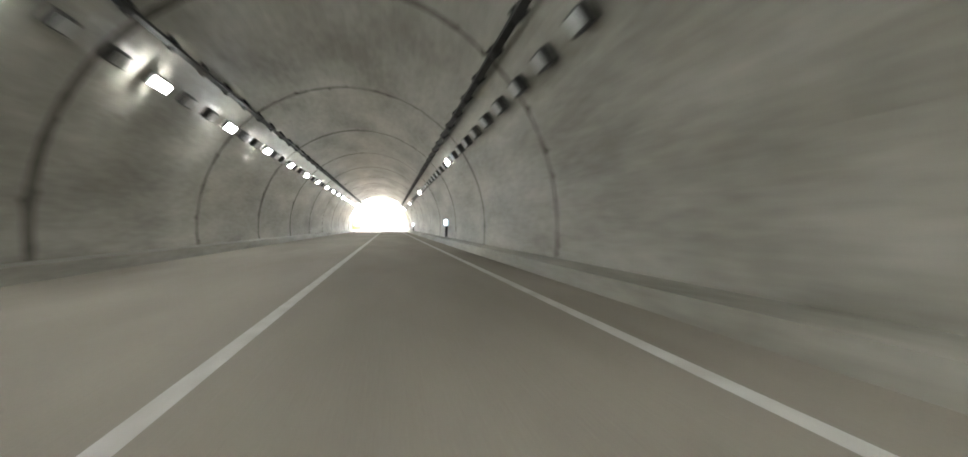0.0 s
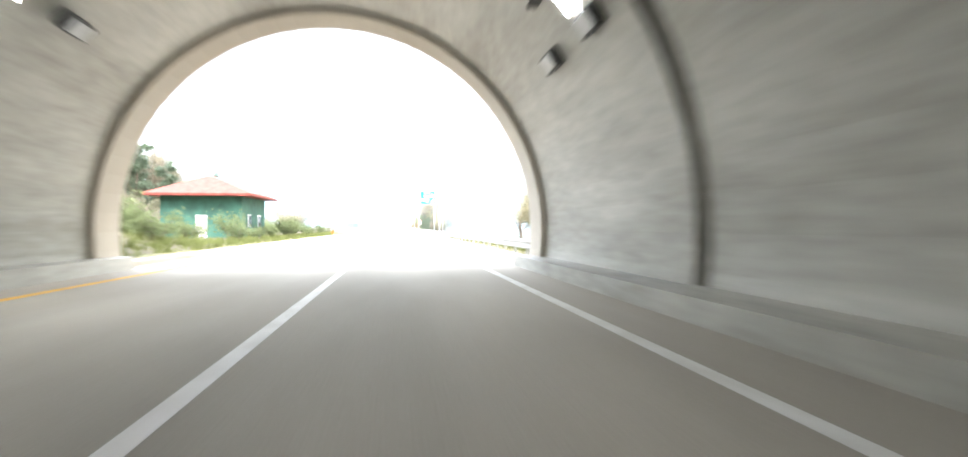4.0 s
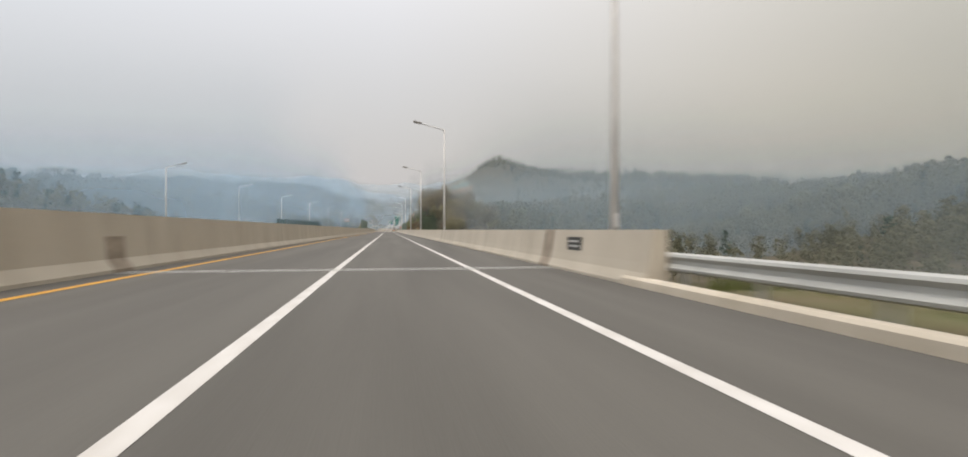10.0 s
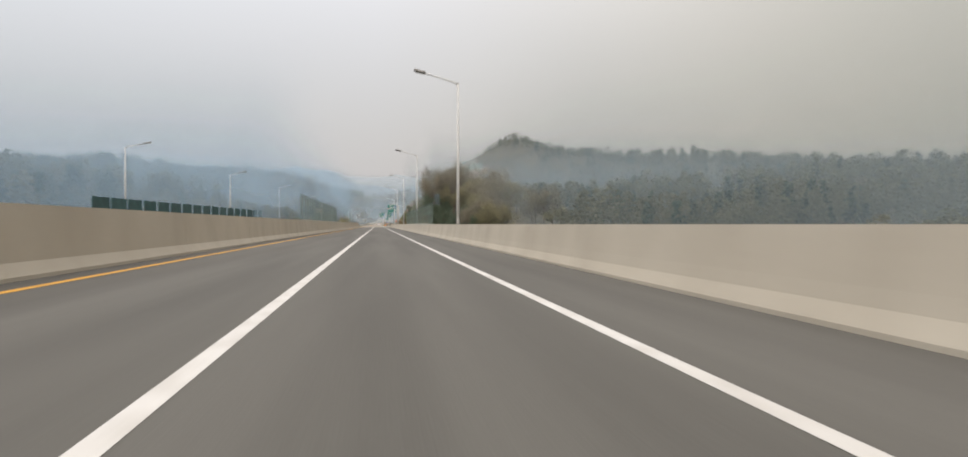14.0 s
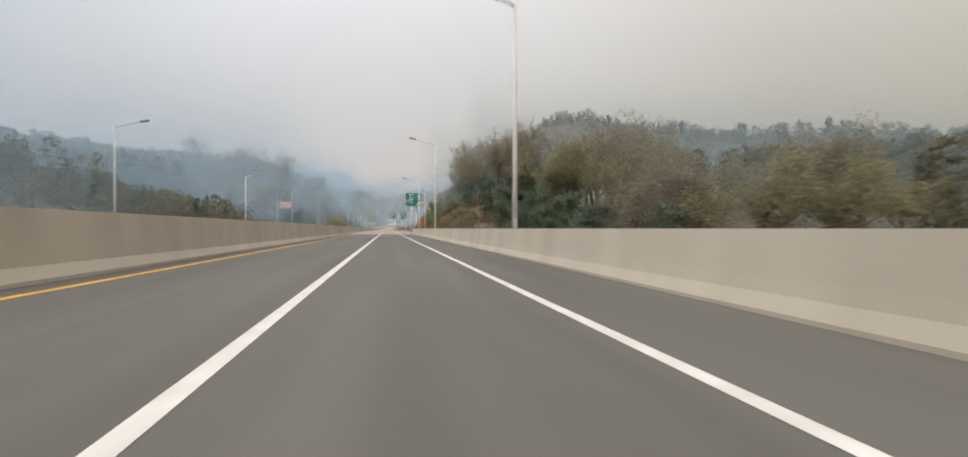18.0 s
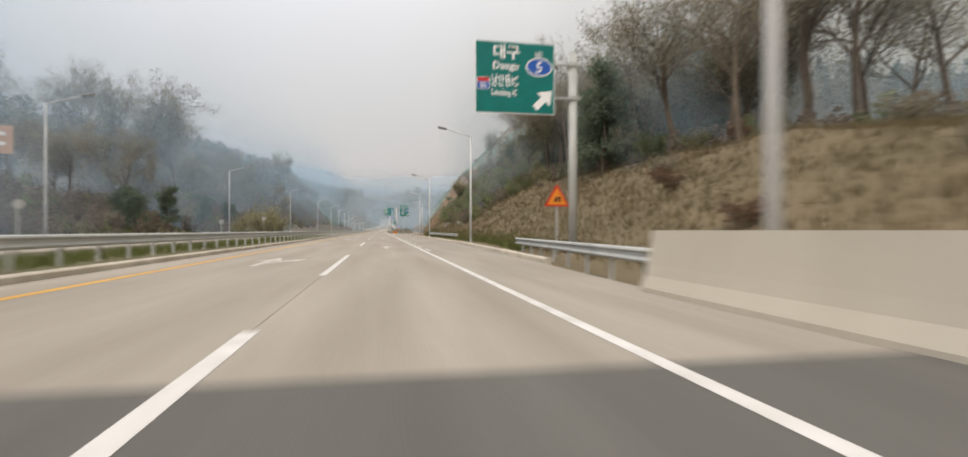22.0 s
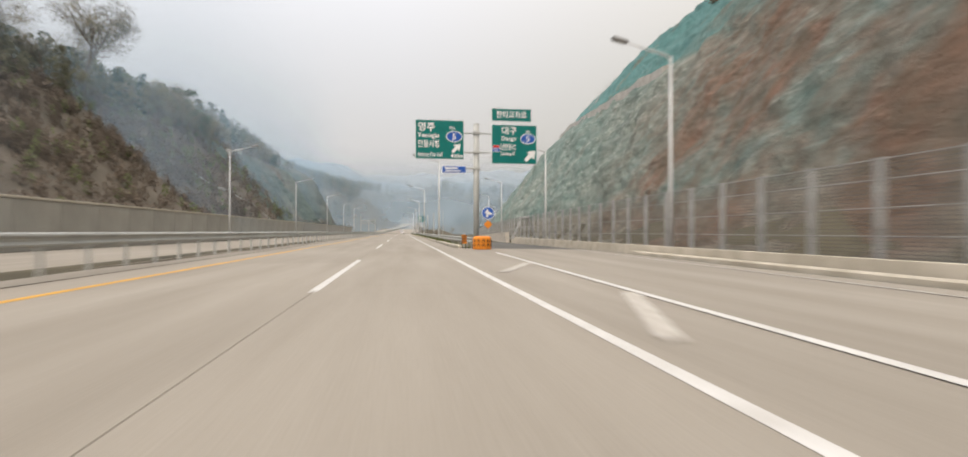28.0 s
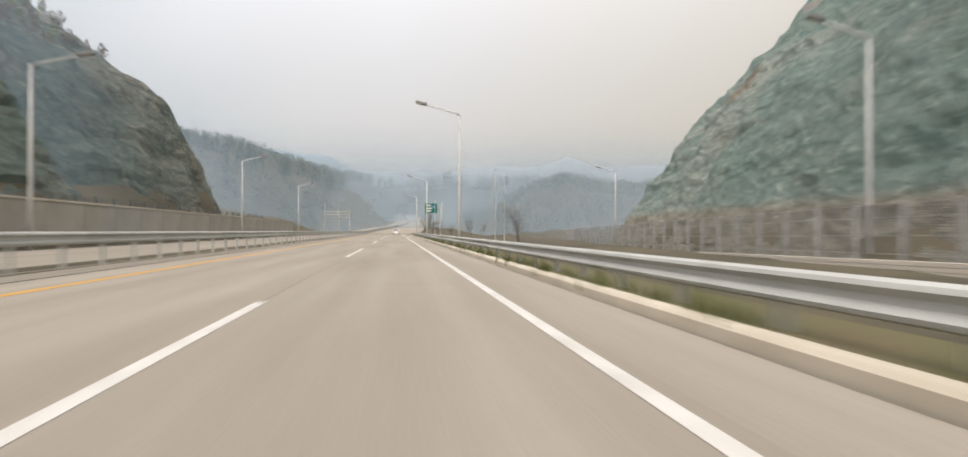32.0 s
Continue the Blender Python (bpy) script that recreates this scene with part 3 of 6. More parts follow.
def ragged_joint(seed):
    """A stained joint whose edges wander along the arch."""
    rj = random.Random(seed)
    bm = bmesh.new()
    prev = None
    w, q, p = .05, 0, 0
    for x, z in arch(TR - .012, 200):
        w = min(.2, max(.02, w + rj.uniform(-.035, .035)))
        q = q * .35 + (rj.uniform(.05, .3) if rj.random() < .06 else 0)
        p = p * .35 + (rj.uniform(.05, .2) if rj.random() < .05 else 0)
        cur = [bm.verts.new((x, -.05 - w * .5 - q, z)), bm.verts.new((x, .05 + w + p, z))]
        if prev:
            bm.faces.new((prev[0], prev[1], cur[1], cur[0]))
        prev = cur
    return bm


joint_me = [mesh_of("lining_joint", ragged_joint(k), M_JOINT) for k in range(4)]
for k in range(17):
    y = T_END - 8.4 - 10 * k
    part("lining_ring", ring_me, None, tunnel).location = (0, y - 9.97, 0)
    part("lining_joint", joint_me[k % 4], None, tunnel, "dark sooty joint").location = (0, y - .05, 0)
part("portal_ring", ring_prism(TR - .1, TR + .7, T_END - 8.3, T_END), M_TUNNEL, tunnel)
part("portal_lip", ring_prism(TR - .25, TR + .8, T_END - 1.0, T_END + .2), M_BARRIER, tunnel)
part("end_wall", box(TX - 7, TX + 7, -70.5, -70, -.3, 8), M_TUNNEL, tunnel)
part("tunnel_floor", box(TX - 5.7, TX + 5.7, -70, 111.99, -.25, 0), M_TROAD, tunnel)
part("walkway", prism([(3.15, -.1), (3.2, .28), (4.2, .3), (4.2, -.1)], -70, 111), M_TUNNEL, tunnel)
part("walkway", prism([(-6.55, -.1), (-6.6, .32), (-7.4, .34), (-7.4, -.1)], -70, 111), M_TUNNEL, tunnel)
headwall = bmesh.new()
cols = []
for x, z in arch(TR + .5):
    ang = math.atan2(z - TZ, x - TX)
    cols.append([headwall.verts.new((x, T_END - .6, z)), headwall.verts.new((TX + (x - TX) * 2.6, T_END - .6, TZ + (z - TZ) * 1.9))])
for a, b in zip(cols, cols[1:]):
    headwall.faces.new((a[0], b[0], b[1], a[1]))
part("headwall", headwall, M_BARRIER, tunnel)
M_LIT = glow("lit_tunnel_lamp", (1.0, 0.97, 0.93), 8)
M_DIM = material("unlit_lamp_glass", (0.55, 0.56, 0.55), 0.3, scale=3, fine=20, bump=0.0)
M_LAMPBOX = material("lamp_housing", (0.10, 0.10, 0.095), 0.5, 0.5, scale=4, fine=30, bump=0.05)
lamp_box = mesh_of("housing", box(-.17, .17, -.34, .34, -.10, .10, .02), M_LAMPBOX)
lens_lit = mesh_of("lens", box(-.13, .13, -.42, .42, -.135, -.105, .01), M_LIT)
lens_dim = mesh_of("lens", box(-.13, .13, -.28, .28, -.125, -.105, .01), M_DIM)


def tunnel_lamp(x, z, y, lit, big):
    ang = math.atan2(z - TZ, x - TX)
    m = pose(x, y, z, 0, 90 - math.degrees(ang), 0)
    ob = thing("tunnel_lamp", m, "lit white tunnel lamp on the vault" if lit else "dark switched-off tunnel lamp on the vault", "lamp", "tunnel lamp row")
    part("housing", lamp_box, None, ob)
    part("lens", lens_lit if lit else lens_dim, None, ob)
    return ob


for k in range(74):
    y = T_END - 4.5 - 2 * k
    tunnel_lamp(-5.55, 4.55, y, k % 3 == 1, False)
    tunnel_lamp(2.8, 4.12, y - .7, k % 12 == 4 and k > 2, False)
for side, x, z in (("left", -4.95, 5.25), ("right", 2.22, 4.78)):
    tray = thing("cable_tray", pose(0, 0, 0), "dark steel cable tray under the tunnel vault", "cable tray")
    ang = math.atan2(z - TZ, x - TX)
    for k in range(18):
        y = T_END - 6 - 10 * k
        part("rail", box(x - .09, x + .09, y - 10, y - .02, z - .05, z + .03, .01), M_TRAY, tray)
    hang = mesh_of("hanger", box(-.13, .13, -.06, .06, -.10, .32, .01), M_TRAY)
    for k in range(80):
        o = part("hanger", hang, None, tray)
        o.location, o.rotation_euler = (x, T_END - 7 - 2.2 * k, z), (0, math.pi / 2 - ang, 0)
for side, x, z, watts, gap, count in (("left", -4.6, 4.15, 2.7, 12, 14), ("right", 2.0, 3.9, .4, 24, 7)):
    bulb = bpy.data.lights.new("tunnel_lamp_light", "POINT")
    bulb.energy, bulb.shadow_soft_size, bulb.color = watts, .25, (.93, .97, .95)
    for k in range(count):
        new("tunnel_lamp_light", bulb).location = (x, T_END - 6.5 - gap * k, z)

# ---- bridge ----
bridge = thing("bridge", pose(0, 0, 0), "long concrete bridge carrying the highway over a valley", "bridge", kind="structure")
part("deck", box(-7.3, 5.9, 252, 535, -1.2, -.203), M_BARRIER, bridge)
for y in range(275, 520, 40):
    part("pier", box(-5, 3, y - 1.2, y + 1.2, -12, -1.21, .2), M_BARRIER, bridge)
for y in (254.4, 510):
    for d in (0, .45):
        part("expansion_joint", box(-6.4, 4.45, y + d, y + d + .12, 0.004, .012), M_STEEL, bridge)
R_PROF = [(0, 0), (.0, .06), (.09, .26), (.13, .45), (.23, 1.05), (.48, 1.05), (.52, -.3), (0, -.3)]
L_PROF = [(0, 0), (0, .08), (-.17, .33), (-.26, 1.45), (-.5, 1.45), (-.55, -.3), (0, -.3)]


for nm, prof, x, y0, y1, lab in (("barrier_right", R_PROF, 4.5, 249.2, 537, "pale concrete bridge parapet"), ("barrier_left", L_PROF, -6.5, 247, 537.5, "tall pale concrete median barrier")):
    run = thing(nm, pose(x, y0, 0), lab, "barrier", kind="structure")
    n = round((y1 - y0) / 10)
    me = mesh_of("barrier_panel", prism(prof, .01, (y1 - y0) / n - .01), M_BARRIER)
    for k in range(n):
        part("barrier_panel", me, None, run).location = (0, k * (y1 - y0) / n, 0)
    band = mesh_of("expansion_gap", prism([(px * 1.03 - (.006 if x > 0 else -.006), pz * 1.006) for px, pz in prof], -.5, .5), M_BARRIER_DARK)
    for y in (255.6 if x > 0 else 255.1, 513.6):
        part("expansion_gap", band, None, run, "dark stained joint").location = (0, y - y0, 0)

plate_ob = thing("name_plate", pose(4.66, 253.3, .7), "small dark plate fixed to the bridge parapet", "plate")
part("panel", box(-.02, .02, -.5, .5, -.17, .17, .006), M_LAMPBOX, plate_ob)
for z in (.06, -.06):
    part("bar", box(-.026, -.021, -.36, .36, z - .025, z + .025), M_STEEL, plate_ob)

# ---- paint on the road ----
lines = thing("road_markings", pose(0, 0, 0), "painted white and yellow lane lines", "road marking", kind="structure")


def stripe(x0, x1, y0, y1, mat, z=.004, name="line"):
    n = max(1, int((y1 - y0) / 60))
    for k in range(n):
        a, b = y0 + k * (y1 - y0) / n, y0 + (k + 1) * (y1 - y0) / n
        part(name, flat([(x0, a), (x1, a), (x1, b), (x0, b)], z), mat, lines)


stripe(XL - .10, XL + .10, 104, 962, M_YELLOW)
stripe(XR - .08, XR + .08, -70, 545, M_WHITE)
stripe(XM - .08, XM + .08, -70, 122, M_WHITE)
stripe(XM - .09, XM + .09, 240, 534, M_WHITE)
dash = mesh_of("dash", flat([(-.08, 0), (.08, 0), (.08, 10.8), (-.08, 10.8)], .004), M_WHITE)
for y0, y1, gap in ((124.4, 240, 23.7), (541.2, 970, 24.95)):
    y = y0
    while y < y1 - 11:
        part("dash", dash, None, lines).location = (XM, y, 0)
        y += gap

for a in range(700, 950, 50):
    part("line", flat([(-9.0, a), (-8.84, a), (-8.84, a + 50), (-9.0, a + 50)], .068), M_YELLOW, lines)

# ---- street lamps ----
def street_lamp_proto():
    ob = thing("street_lamp", pose(0, 0, 0), "tall grey steel street lamp with a single arm", "street lamp", "highway street lamps")
    part("base_plate", box(-.22, .22, -.22, .22, -.05, .04, .01), M_POLE, ob)
    part("pole", tube([(0, 0, -1.2), (0, 0, 4), (0, 0, 10.4)], [.125, .10, .065], 10), M_POLE, ob, smooth=True)
    part("arm", tube([(0, 0, 10.28), (-.25, 0, 10.43), (-2.3, 0, 10.95)], [.06, .055, .045], 8), M_POLE, ob, smooth=True)
    head = box(-3.05, -2.25, -.16, .16, 10.90, 11.08, .05)
    for v in head.verts:
        v.co.z += (-v.co.x - 2.3) * .2
    hd = part("lamp_head", head, M_LAMPHEAD, ob)
    gl = box(-2.95, -2.4, -.12, .12, 10.87, 10.895, .01)
    for v in gl.verts:
        v.co.z += (-v.co.x - 2.3) * .2
    part("lamp_glass", gl, M_DIM, hd)
    part("hand_hole_cover", box(-.06, .06, -.135, -.10, .6, .95, .01), M_POLE, ob)
    return ob


lamp = street_lamp_proto()
spots = [(5.5, 171), (7.55, 214), (5.6, 253), (5.5, 294), (5.5, 333), (5.5, 374), (5.5, 415), (5.5, 455.5), (5.5, 496.5), (5.8, 535.3),
         (8.2, 578), (8.2, 621), (9.4, 661.6), (13.4, 706.5), (15.7, 739), (17.8, 777), (21.5, 814.5), (32.6, 870), (4.55, 745), (4.6, 788), (5.0, 831), (5.5, 882), (5.5, 926)]
lamp.matrix_world = pose(*spots[0], -.65)
for x, y in spots[1:]:
    copy_thing(lamp, pose(x, y, (.5 if 250 < y < 520 else (-.65 if y < 740 or x > 8 else -1.2))))


def far_x(y):
    return -float(np.interp(y, (120, 209, 288, 372, 412, 452, 490, 531, 571, 615, 657, 700, 900), (37, 36.3, 34.8, 33.5, 31.5, 28.6, 25.8, 23.8, 22.8, 22, 19.8, 18.5, 18.5)))


for y in (209, 240, 289, 333, 373, 413, 452, 490, 531, 571, 615, 657, 700, 745, 783.5, 825.5, 866, 906):
    copy_thing(lamp, pose(far_x(y), y, (-.5 if y < 255 or y > 515 else .4), 0, 0, 180))

# ---- opposite carriageway ----
bm = bmesh.new()
prev = None
for k in range(84):
    y = 112 + k * 10.3
    c = far_x(y)
    if y > 966:
        break
    cur = [bm.verts.new((c + .8, y, .06)), bm.verts.new((c + 10.4, y, .06)), bm.verts.new((c + 10.4, y, -.5)), bm.verts.new((c + .8, y, -.5))]
    if prev:
        for q in range(4):
            bm.faces.new((prev[q], prev[(q + 1) % 4], cur[(q + 1) % 4], cur[q]))
    prev = cur
bmesh.ops.recalc_face_normals(bm, faces=bm.faces)
tagged(new("opposite_road", mesh_of("opposite_road", bm, M_SLAB)), "pale concrete carriageway for oncoming traffic", "road", kind="structure")

# ---- kerbs, guardrails ----
kerb_me = {}


def kerb_run(name, xs, y0, y1, side, label, step=4.0, h=.17):
    run = thing(name, pose(0, 0, 0), label, "kerb", kind="structure")
    n = round((y1 - y0) / step)
    for k in range(n):
        a, b = y0 + k * (y1 - y0) / n, y0 + (k + 1) * (y1 - y0) / n
        xa, xb = xs(a), xs(b)
        key = (round(b - a, 2), round(xb - xa, 2), side, h)
        if key not in kerb_me:
            w = .22 * side
            bm = bmesh.new()
            low, dx = -.35, xb - xa
            v = [[bm.verts.new(p) for p in ((x0, yy, low), (x0, yy, h - .04), (x0 + .05 * side, yy, h), (x0 + w, yy, h), (x0 + w, yy, low))] for x0, yy in ((0, .008), (dx, b - a - .008))]
            for i in range(5):
                bm.faces.new((v[0][i], v[1][i], v[1][(i + 1) % 5], v[0][(i + 1) % 5]))
            bm.faces.new(v[0]), bm.faces.new(v[1][::-1])
            bmesh.ops.recalc_face_normals(bm, faces=bm.faces)
            kerb_me[key] = mesh_of("kerb_stone", bm, M_KERB)
        part("kerb_stone", kerb_me[key], None, run).location = (xa, a, 0)
    return run


kerb_run("kerb_right", kerb_x, 112, 250, 1, "pale concrete kerb beside the shoulder")
kerb_run("kerb_right", kerb_x, 545, 705, 1, "pale concrete kerb beside the exit lane", h=.16)
kerb_run("kerb_left", lambda y: -7.07, 112, 250, -1, "pale concrete kerb beside the planted median")
kerb_run("kerb_left", lambda y: -7.07, 537.6, 621, -1, "pale concrete kerb beside the grass median")


def verge(name, x0f, x1f, y0, y1, z, label, mat=None):
    bm = bmesh.new()
    prev = None
    for k in range(int((y1 - y0) / 4) + 1):
        y = min(y1, y0 + 4 * k)
        a, b = x0f(y), x1f(y)
        cur = [bm.verts.new((a + (b - a) * q / 3, y, z + (.05 * noise.noise(Vector((q * 3.1, y * .3, 2))) if 0 < q < 3 else 0))) for q in range(4)]
        if prev:
            for q in range(3):
                bm.faces.new((prev[q], prev[q + 1], cur[q + 1], cur[q]))
        prev = cur
    for f in bm.faces:
        f.normal_update()
        if f.normal.z < 0:
            f.normal_flip()
    tagged(new(name, mesh_of(name, bm, mat or M_GRASS, True)), label, "verge", kind="structure")


verge("verge_right", lambda y: kerb_x(y) + .2, lambda y: kerb_x(y) + 3, 112, 251, .06, "strip of thin grass behind the kerb")
verge("verge_left", lambda y: -11, lambda y: -7.28, 112, 251, .14, "strip of weeds behind the median kerb")
verge("verge_left", lambda y: -11, lambda y: -7.28, 530, 621, .14, "strip of grass behind the median kerb")
verge("median_paving", lambda y: -11.5, lambda y: -7.05, 621, 964, .015, "pale concrete strip under the median guardrail", M_SLAB)

W_BEAM = [(0, -.155), (.06, -.13), (.075, -.09), (.01, -.03), (.01, .03), (.075, .09), (.06, .13), (0, .155), (-.012, .15), (.045, .125), (.058, .09), (-.006, .035), (-.006, -.035), (.058, -.09), (.045, -.125), (-.012, -.15)]
beam_me = {}
post_me = mesh_of("post", tube([(0, 0, -.4), (0, 0, .86)], .057, 8), M_STEEL)
block_me = mesh_of("spacer_block", box(-.055, .075, -.06, .06, -.12, .12, .01), M_STEEL)


def guardrail(xs, y0, y1, face, z, label, step=4.0, posts=2.0):
    """face: +1 when the beam's front looks towards +x."""
    run = thing("guardrail", pose(xs(y0), y0, 0), label, "guardrail")
    n = round((y1 - y0) / step)
    for k in range(n):
        a, b = y0 + k * (y1 - y0) / n, y0 + (k + 1) * (y1 - y0) / n
        dx = xs(b) - xs(a)
        L = round(math.hypot(b - a, dx), 2)
        if (L, face) not in beam_me:
            beam_me[(L, face)] = mesh_of("beam", prism([(px * face * 1.1, pz * 1.1) for px, pz in W_BEAM], -.05, L + .05), M_STEEL)
        o = part("beam", beam_me[(L, face)], None, run)
        o.location, o.rotation_euler = (xs(a) - xs(y0), a - y0, z), (0, 0, -math.atan2(dx, b - a))
        m = max(1, round((b - a) / posts))
        for q in range(m):
            y = a + (q + .5) * (b - a) / m
            o = part("post", post_me, None, run)
            o.location = (xs(y) - xs(y0) - .12 * face, y - y0, z - .72)
            o = part("spacer_block", block_me, None, run)
            o.location = (xs(y) - xs(y0) - .055 * face, y - y0, z)
    for yy in (y0, y1):
        end = bmesh.new()
        for k in range(7):
            t = k / 6 * math.pi
            end.verts.new((-.22 * face * (1 - math.cos(t)) * .6, (.18 * math.sin(t)) * (-1 if yy == y0 else 1), -.16))
        vs = list(end.verts)
        top = [end.verts.new(v.co + Vector((0, 0, .32))) for v in vs]
        for k in range(6):
            end.faces.new((vs[k], vs[k + 1], top[k + 1], top[k]))
        o = part("end_terminal", end, M_STEEL, run)
        o.location = (xs(yy) - xs(y0), yy - y0, z)
    return run


guardrail(lambda y: kerb_x(y) + .6, 112, 250, -1, .47, "galvanised steel guardrail behind the shoulder kerb")
guardrail(lambda y: -8.0, 166, 250, 1, .78, "galvanised steel guardrail on the planted median")
guardrail(lambda y: -8.0, 539, 622, 1, .78, "galvanised steel guardrail on the grass median")
guardrail(lambda y: -7.9, 622, 962, 1, .86, "galvanised steel guardrail on the concrete median")
guardrail(lambda y: 5.6 + (y - 538) * .08, 538.3, 556, -1, .5, "short steel guardrail past the end of the parapet")
guardrail(lambda y: 9.0, 594, 629, -1, .5, "galvanised steel guardrail at the foot of the grass bank")


def nose_x(y):
    return float(np.interp(y, (712, 724, 760, 1000), (4.6, 4.4, 4.35, 4.6)))


guardrail(nose_x, 715, 935, -1, .52, "galvanised steel guardrail between highway and exit ramp")
kerb_run("kerb_right", lambda y: nose_x(y) - .7, 716, 932, 1, "pale concrete kerb past the exit")
verge("verge_right", lambda y: nose_x(y) - .5, lambda y: nose_x(y) + 1.1, 716, 932, .07, "strip of green grass under the guardrail")

# ---- exit ramp ----
def ramp_mid(y):
    return float(np.interp(y, (556, 600, 640, 712, 745, 785, 822, 870, 920), (4.0, 4.6, 4.8, 8.0, 9.4, 12.0, 16.0, 23, 34)))


def ramp_z(y):
    return float(np.interp(y, (712, 745, 785, 822, 870, 920), (-.02, -.25, -.8, -1.5, -2.4, -3)))


bm = bmesh.new()
prev = None
for k in range(53):
    y = 712 + 4 * k
    c, z = ramp_mid(y), ramp_z(y)
    cur = [bm.verts.new((c - 2.7, y, z)), bm.verts.new((c + 3.0, y, z)), bm.verts.new((c + 3.0, y, z - .6)), bm.verts.new((c - 2.7, y, z - .6))]
    if prev:
        for q in range(4):
            bm.faces.new((prev[q], prev[(q + 1) % 4], cur[(q + 1) % 4], cur[q]))
    prev = cur
bmesh.ops.recalc_face_normals(bm, faces=bm.faces)
tagged(new("ramp_road", mesh_of("ramp_road", bm, M_ASPHALT)), "dark asphalt exit ramp falling away from the highway", "road", kind="structure")
tagged(new("gore_road", mesh_of("gore_road", flat([(2.504, 640), (6.3, 645), (8.5, 665), (10.1, 690), (10.9, 712), (3.5, 716), (2.504, 716)], -.008), M_SLAB)), "pale concrete gore between highway and exit ramp", "road", kind="structure")
tagged(new("road_shoulder", mesh_of("road_shoulder", flat([(2.504, 716), (3.52, 716), (3.9, 964), (2.504, 964)], -.006), M_SLAB)), "pale concrete shoulder past the exit", "road", kind="structure")
M_GROOVE = material("grooved_wall_concrete", (0.58, 0.53, 0.46), 0.9, dark=(0.43, 0.39, 0.335), scale=0.5, fine=12, bump=0.3, stretch=(1, .3, 3))
wall = thing("retaining_wall", pose(0, 0, 0), "low grooved concrete wall at the foot of the rock slope", "wall", kind="structure")
for k in range(36):
    a, b = 745.6 + 4 * k, 749.6 + 4 * k
    for q in range(8):
        bm = bmesh.new()
        a = 745.6 + 4 * k + (.38 * q if k == 0 else .02)
        za, zb = ramp_z(a) + .16 * q, ramp_z(b) + .16 * q
        xa, xb = ramp_mid(a) + 3.1 + .04 * q, ramp_mid(b) + 3.1 + .04 * q
        lo, hi = [], []
        for dx, dz in ((0, 0), (0, .14), (.5, .14), (.5, 0)):
            lo.append(bm.verts.new((xa + dx, a, za + dz)))
            hi.append(bm.verts.new((xb + dx, b, zb + dz)))
        for i in range(4):
            bm.faces.new((lo[i], hi[i], hi[(i + 1) % 4], lo[(i + 1) % 4]))
        bm.faces.new(lo), bm.faces.new(hi[::-1])
        bmesh.ops.recalc_face_normals(bm, faces=bm.faces)
        part("course", bm, M_GROOVE, wall)
ledge = thing("kerb_wall", pose(0, 0, 0), "low concrete ledge carrying the rockfall fence", "wall", kind="structure")
for k in range(22):
    a, b = 655 + 4 * k, 659 + 4 * k
    bm = bmesh.new()
    fx = lambda y: float(np.interp(y, (655, 665, 690, 712, 745), (8.6, 9.3, 10.7, 11.3, 12.8)))
    lo = [bm.verts.new((fx(a) + dx, a, z)) for dx, z in ((0, -.3), (.06, .42), (.4, .42), (.4, -.3))]
    hi = [bm.verts.new((fx(b) + dx, b - .02, z)) for dx, z in ((0, -.3), (.06, .42), (.4, .42), (.4, -.3))]
    for i in range(4):
        bm.faces.new((lo[i], hi[i], hi[(i + 1) % 4], lo[(i + 1) % 4]))
    bm.faces.new(lo), bm.faces.new(hi[::-1])
    bmesh.ops.recalc_face_normals(bm, faces=bm.faces)
    part("wall_block", bm, M_KERB, ledge)

# ---- rockfall fence ----
def net_material(name, colour, mesh_size, wire):
    """A wire net: thin opaque wires, open between them."""
    m = bpy.data.materials.new(name)
    m.use_nodes = True
    n, l = m.node_tree.nodes, m.node_tree.links
    b = n["Principled BSDF"]
    b.inputs["Base Color"].default_value, b.inputs["Roughness"].default_value = (*colour, 1), .6
    co, sep = n.new("ShaderNodeTexCoord"), n.new("ShaderNodeSeparateXYZ")
    l.new(co.outputs["Object"], sep.inputs[0])
    outs = []
    for ax in ("Y", "Z"):
        d, f, c = n.new("ShaderNodeMath"), n.new("ShaderNodeMath"), n.new("ShaderNodeMath")
        d.operation, f.operation, c.operation = "DIVIDE", "FRACT", "LESS_THAN"
        d.inputs[1].default_value, c.inputs[1].default_value = mesh_size, wire
        l.new(sep.outputs[ax], d.inputs[0]), l.new(d.outputs[0], f.inputs[0]), l.new(f.outputs[0], c.inputs[0])
        outs.append(c.outputs[0])
    mx = n.new("ShaderNodeMath")
    mx.operation = "MAXIMUM"
    l.new(outs[0], mx.inputs[0]), l.new(outs[1], mx.inputs[1]), l.new(mx.outputs[0], b.inputs["Alpha"])
    return m


M_NET = net_material("fence_net", (0.13, 0.13, 0.12), .10, .12)
M_FPOST = material("fence_post_steel", (0.46, 0.46, 0.45), .6, .1, scale=2, fine=20, bump=.1)
fence_post = mesh_of("fence_post", box(-.075, .075, -.09, .09, -.2, 2.55, .01), M_FPOST)


def fence_x(y):
    return float(np.interp(y, (655, 665, 692, 712, 745, 785, 822, 872, 912), (9.4, 10.6, 11.9, 12.7, 14.0, 16.4, 20.4, 27, 38)))


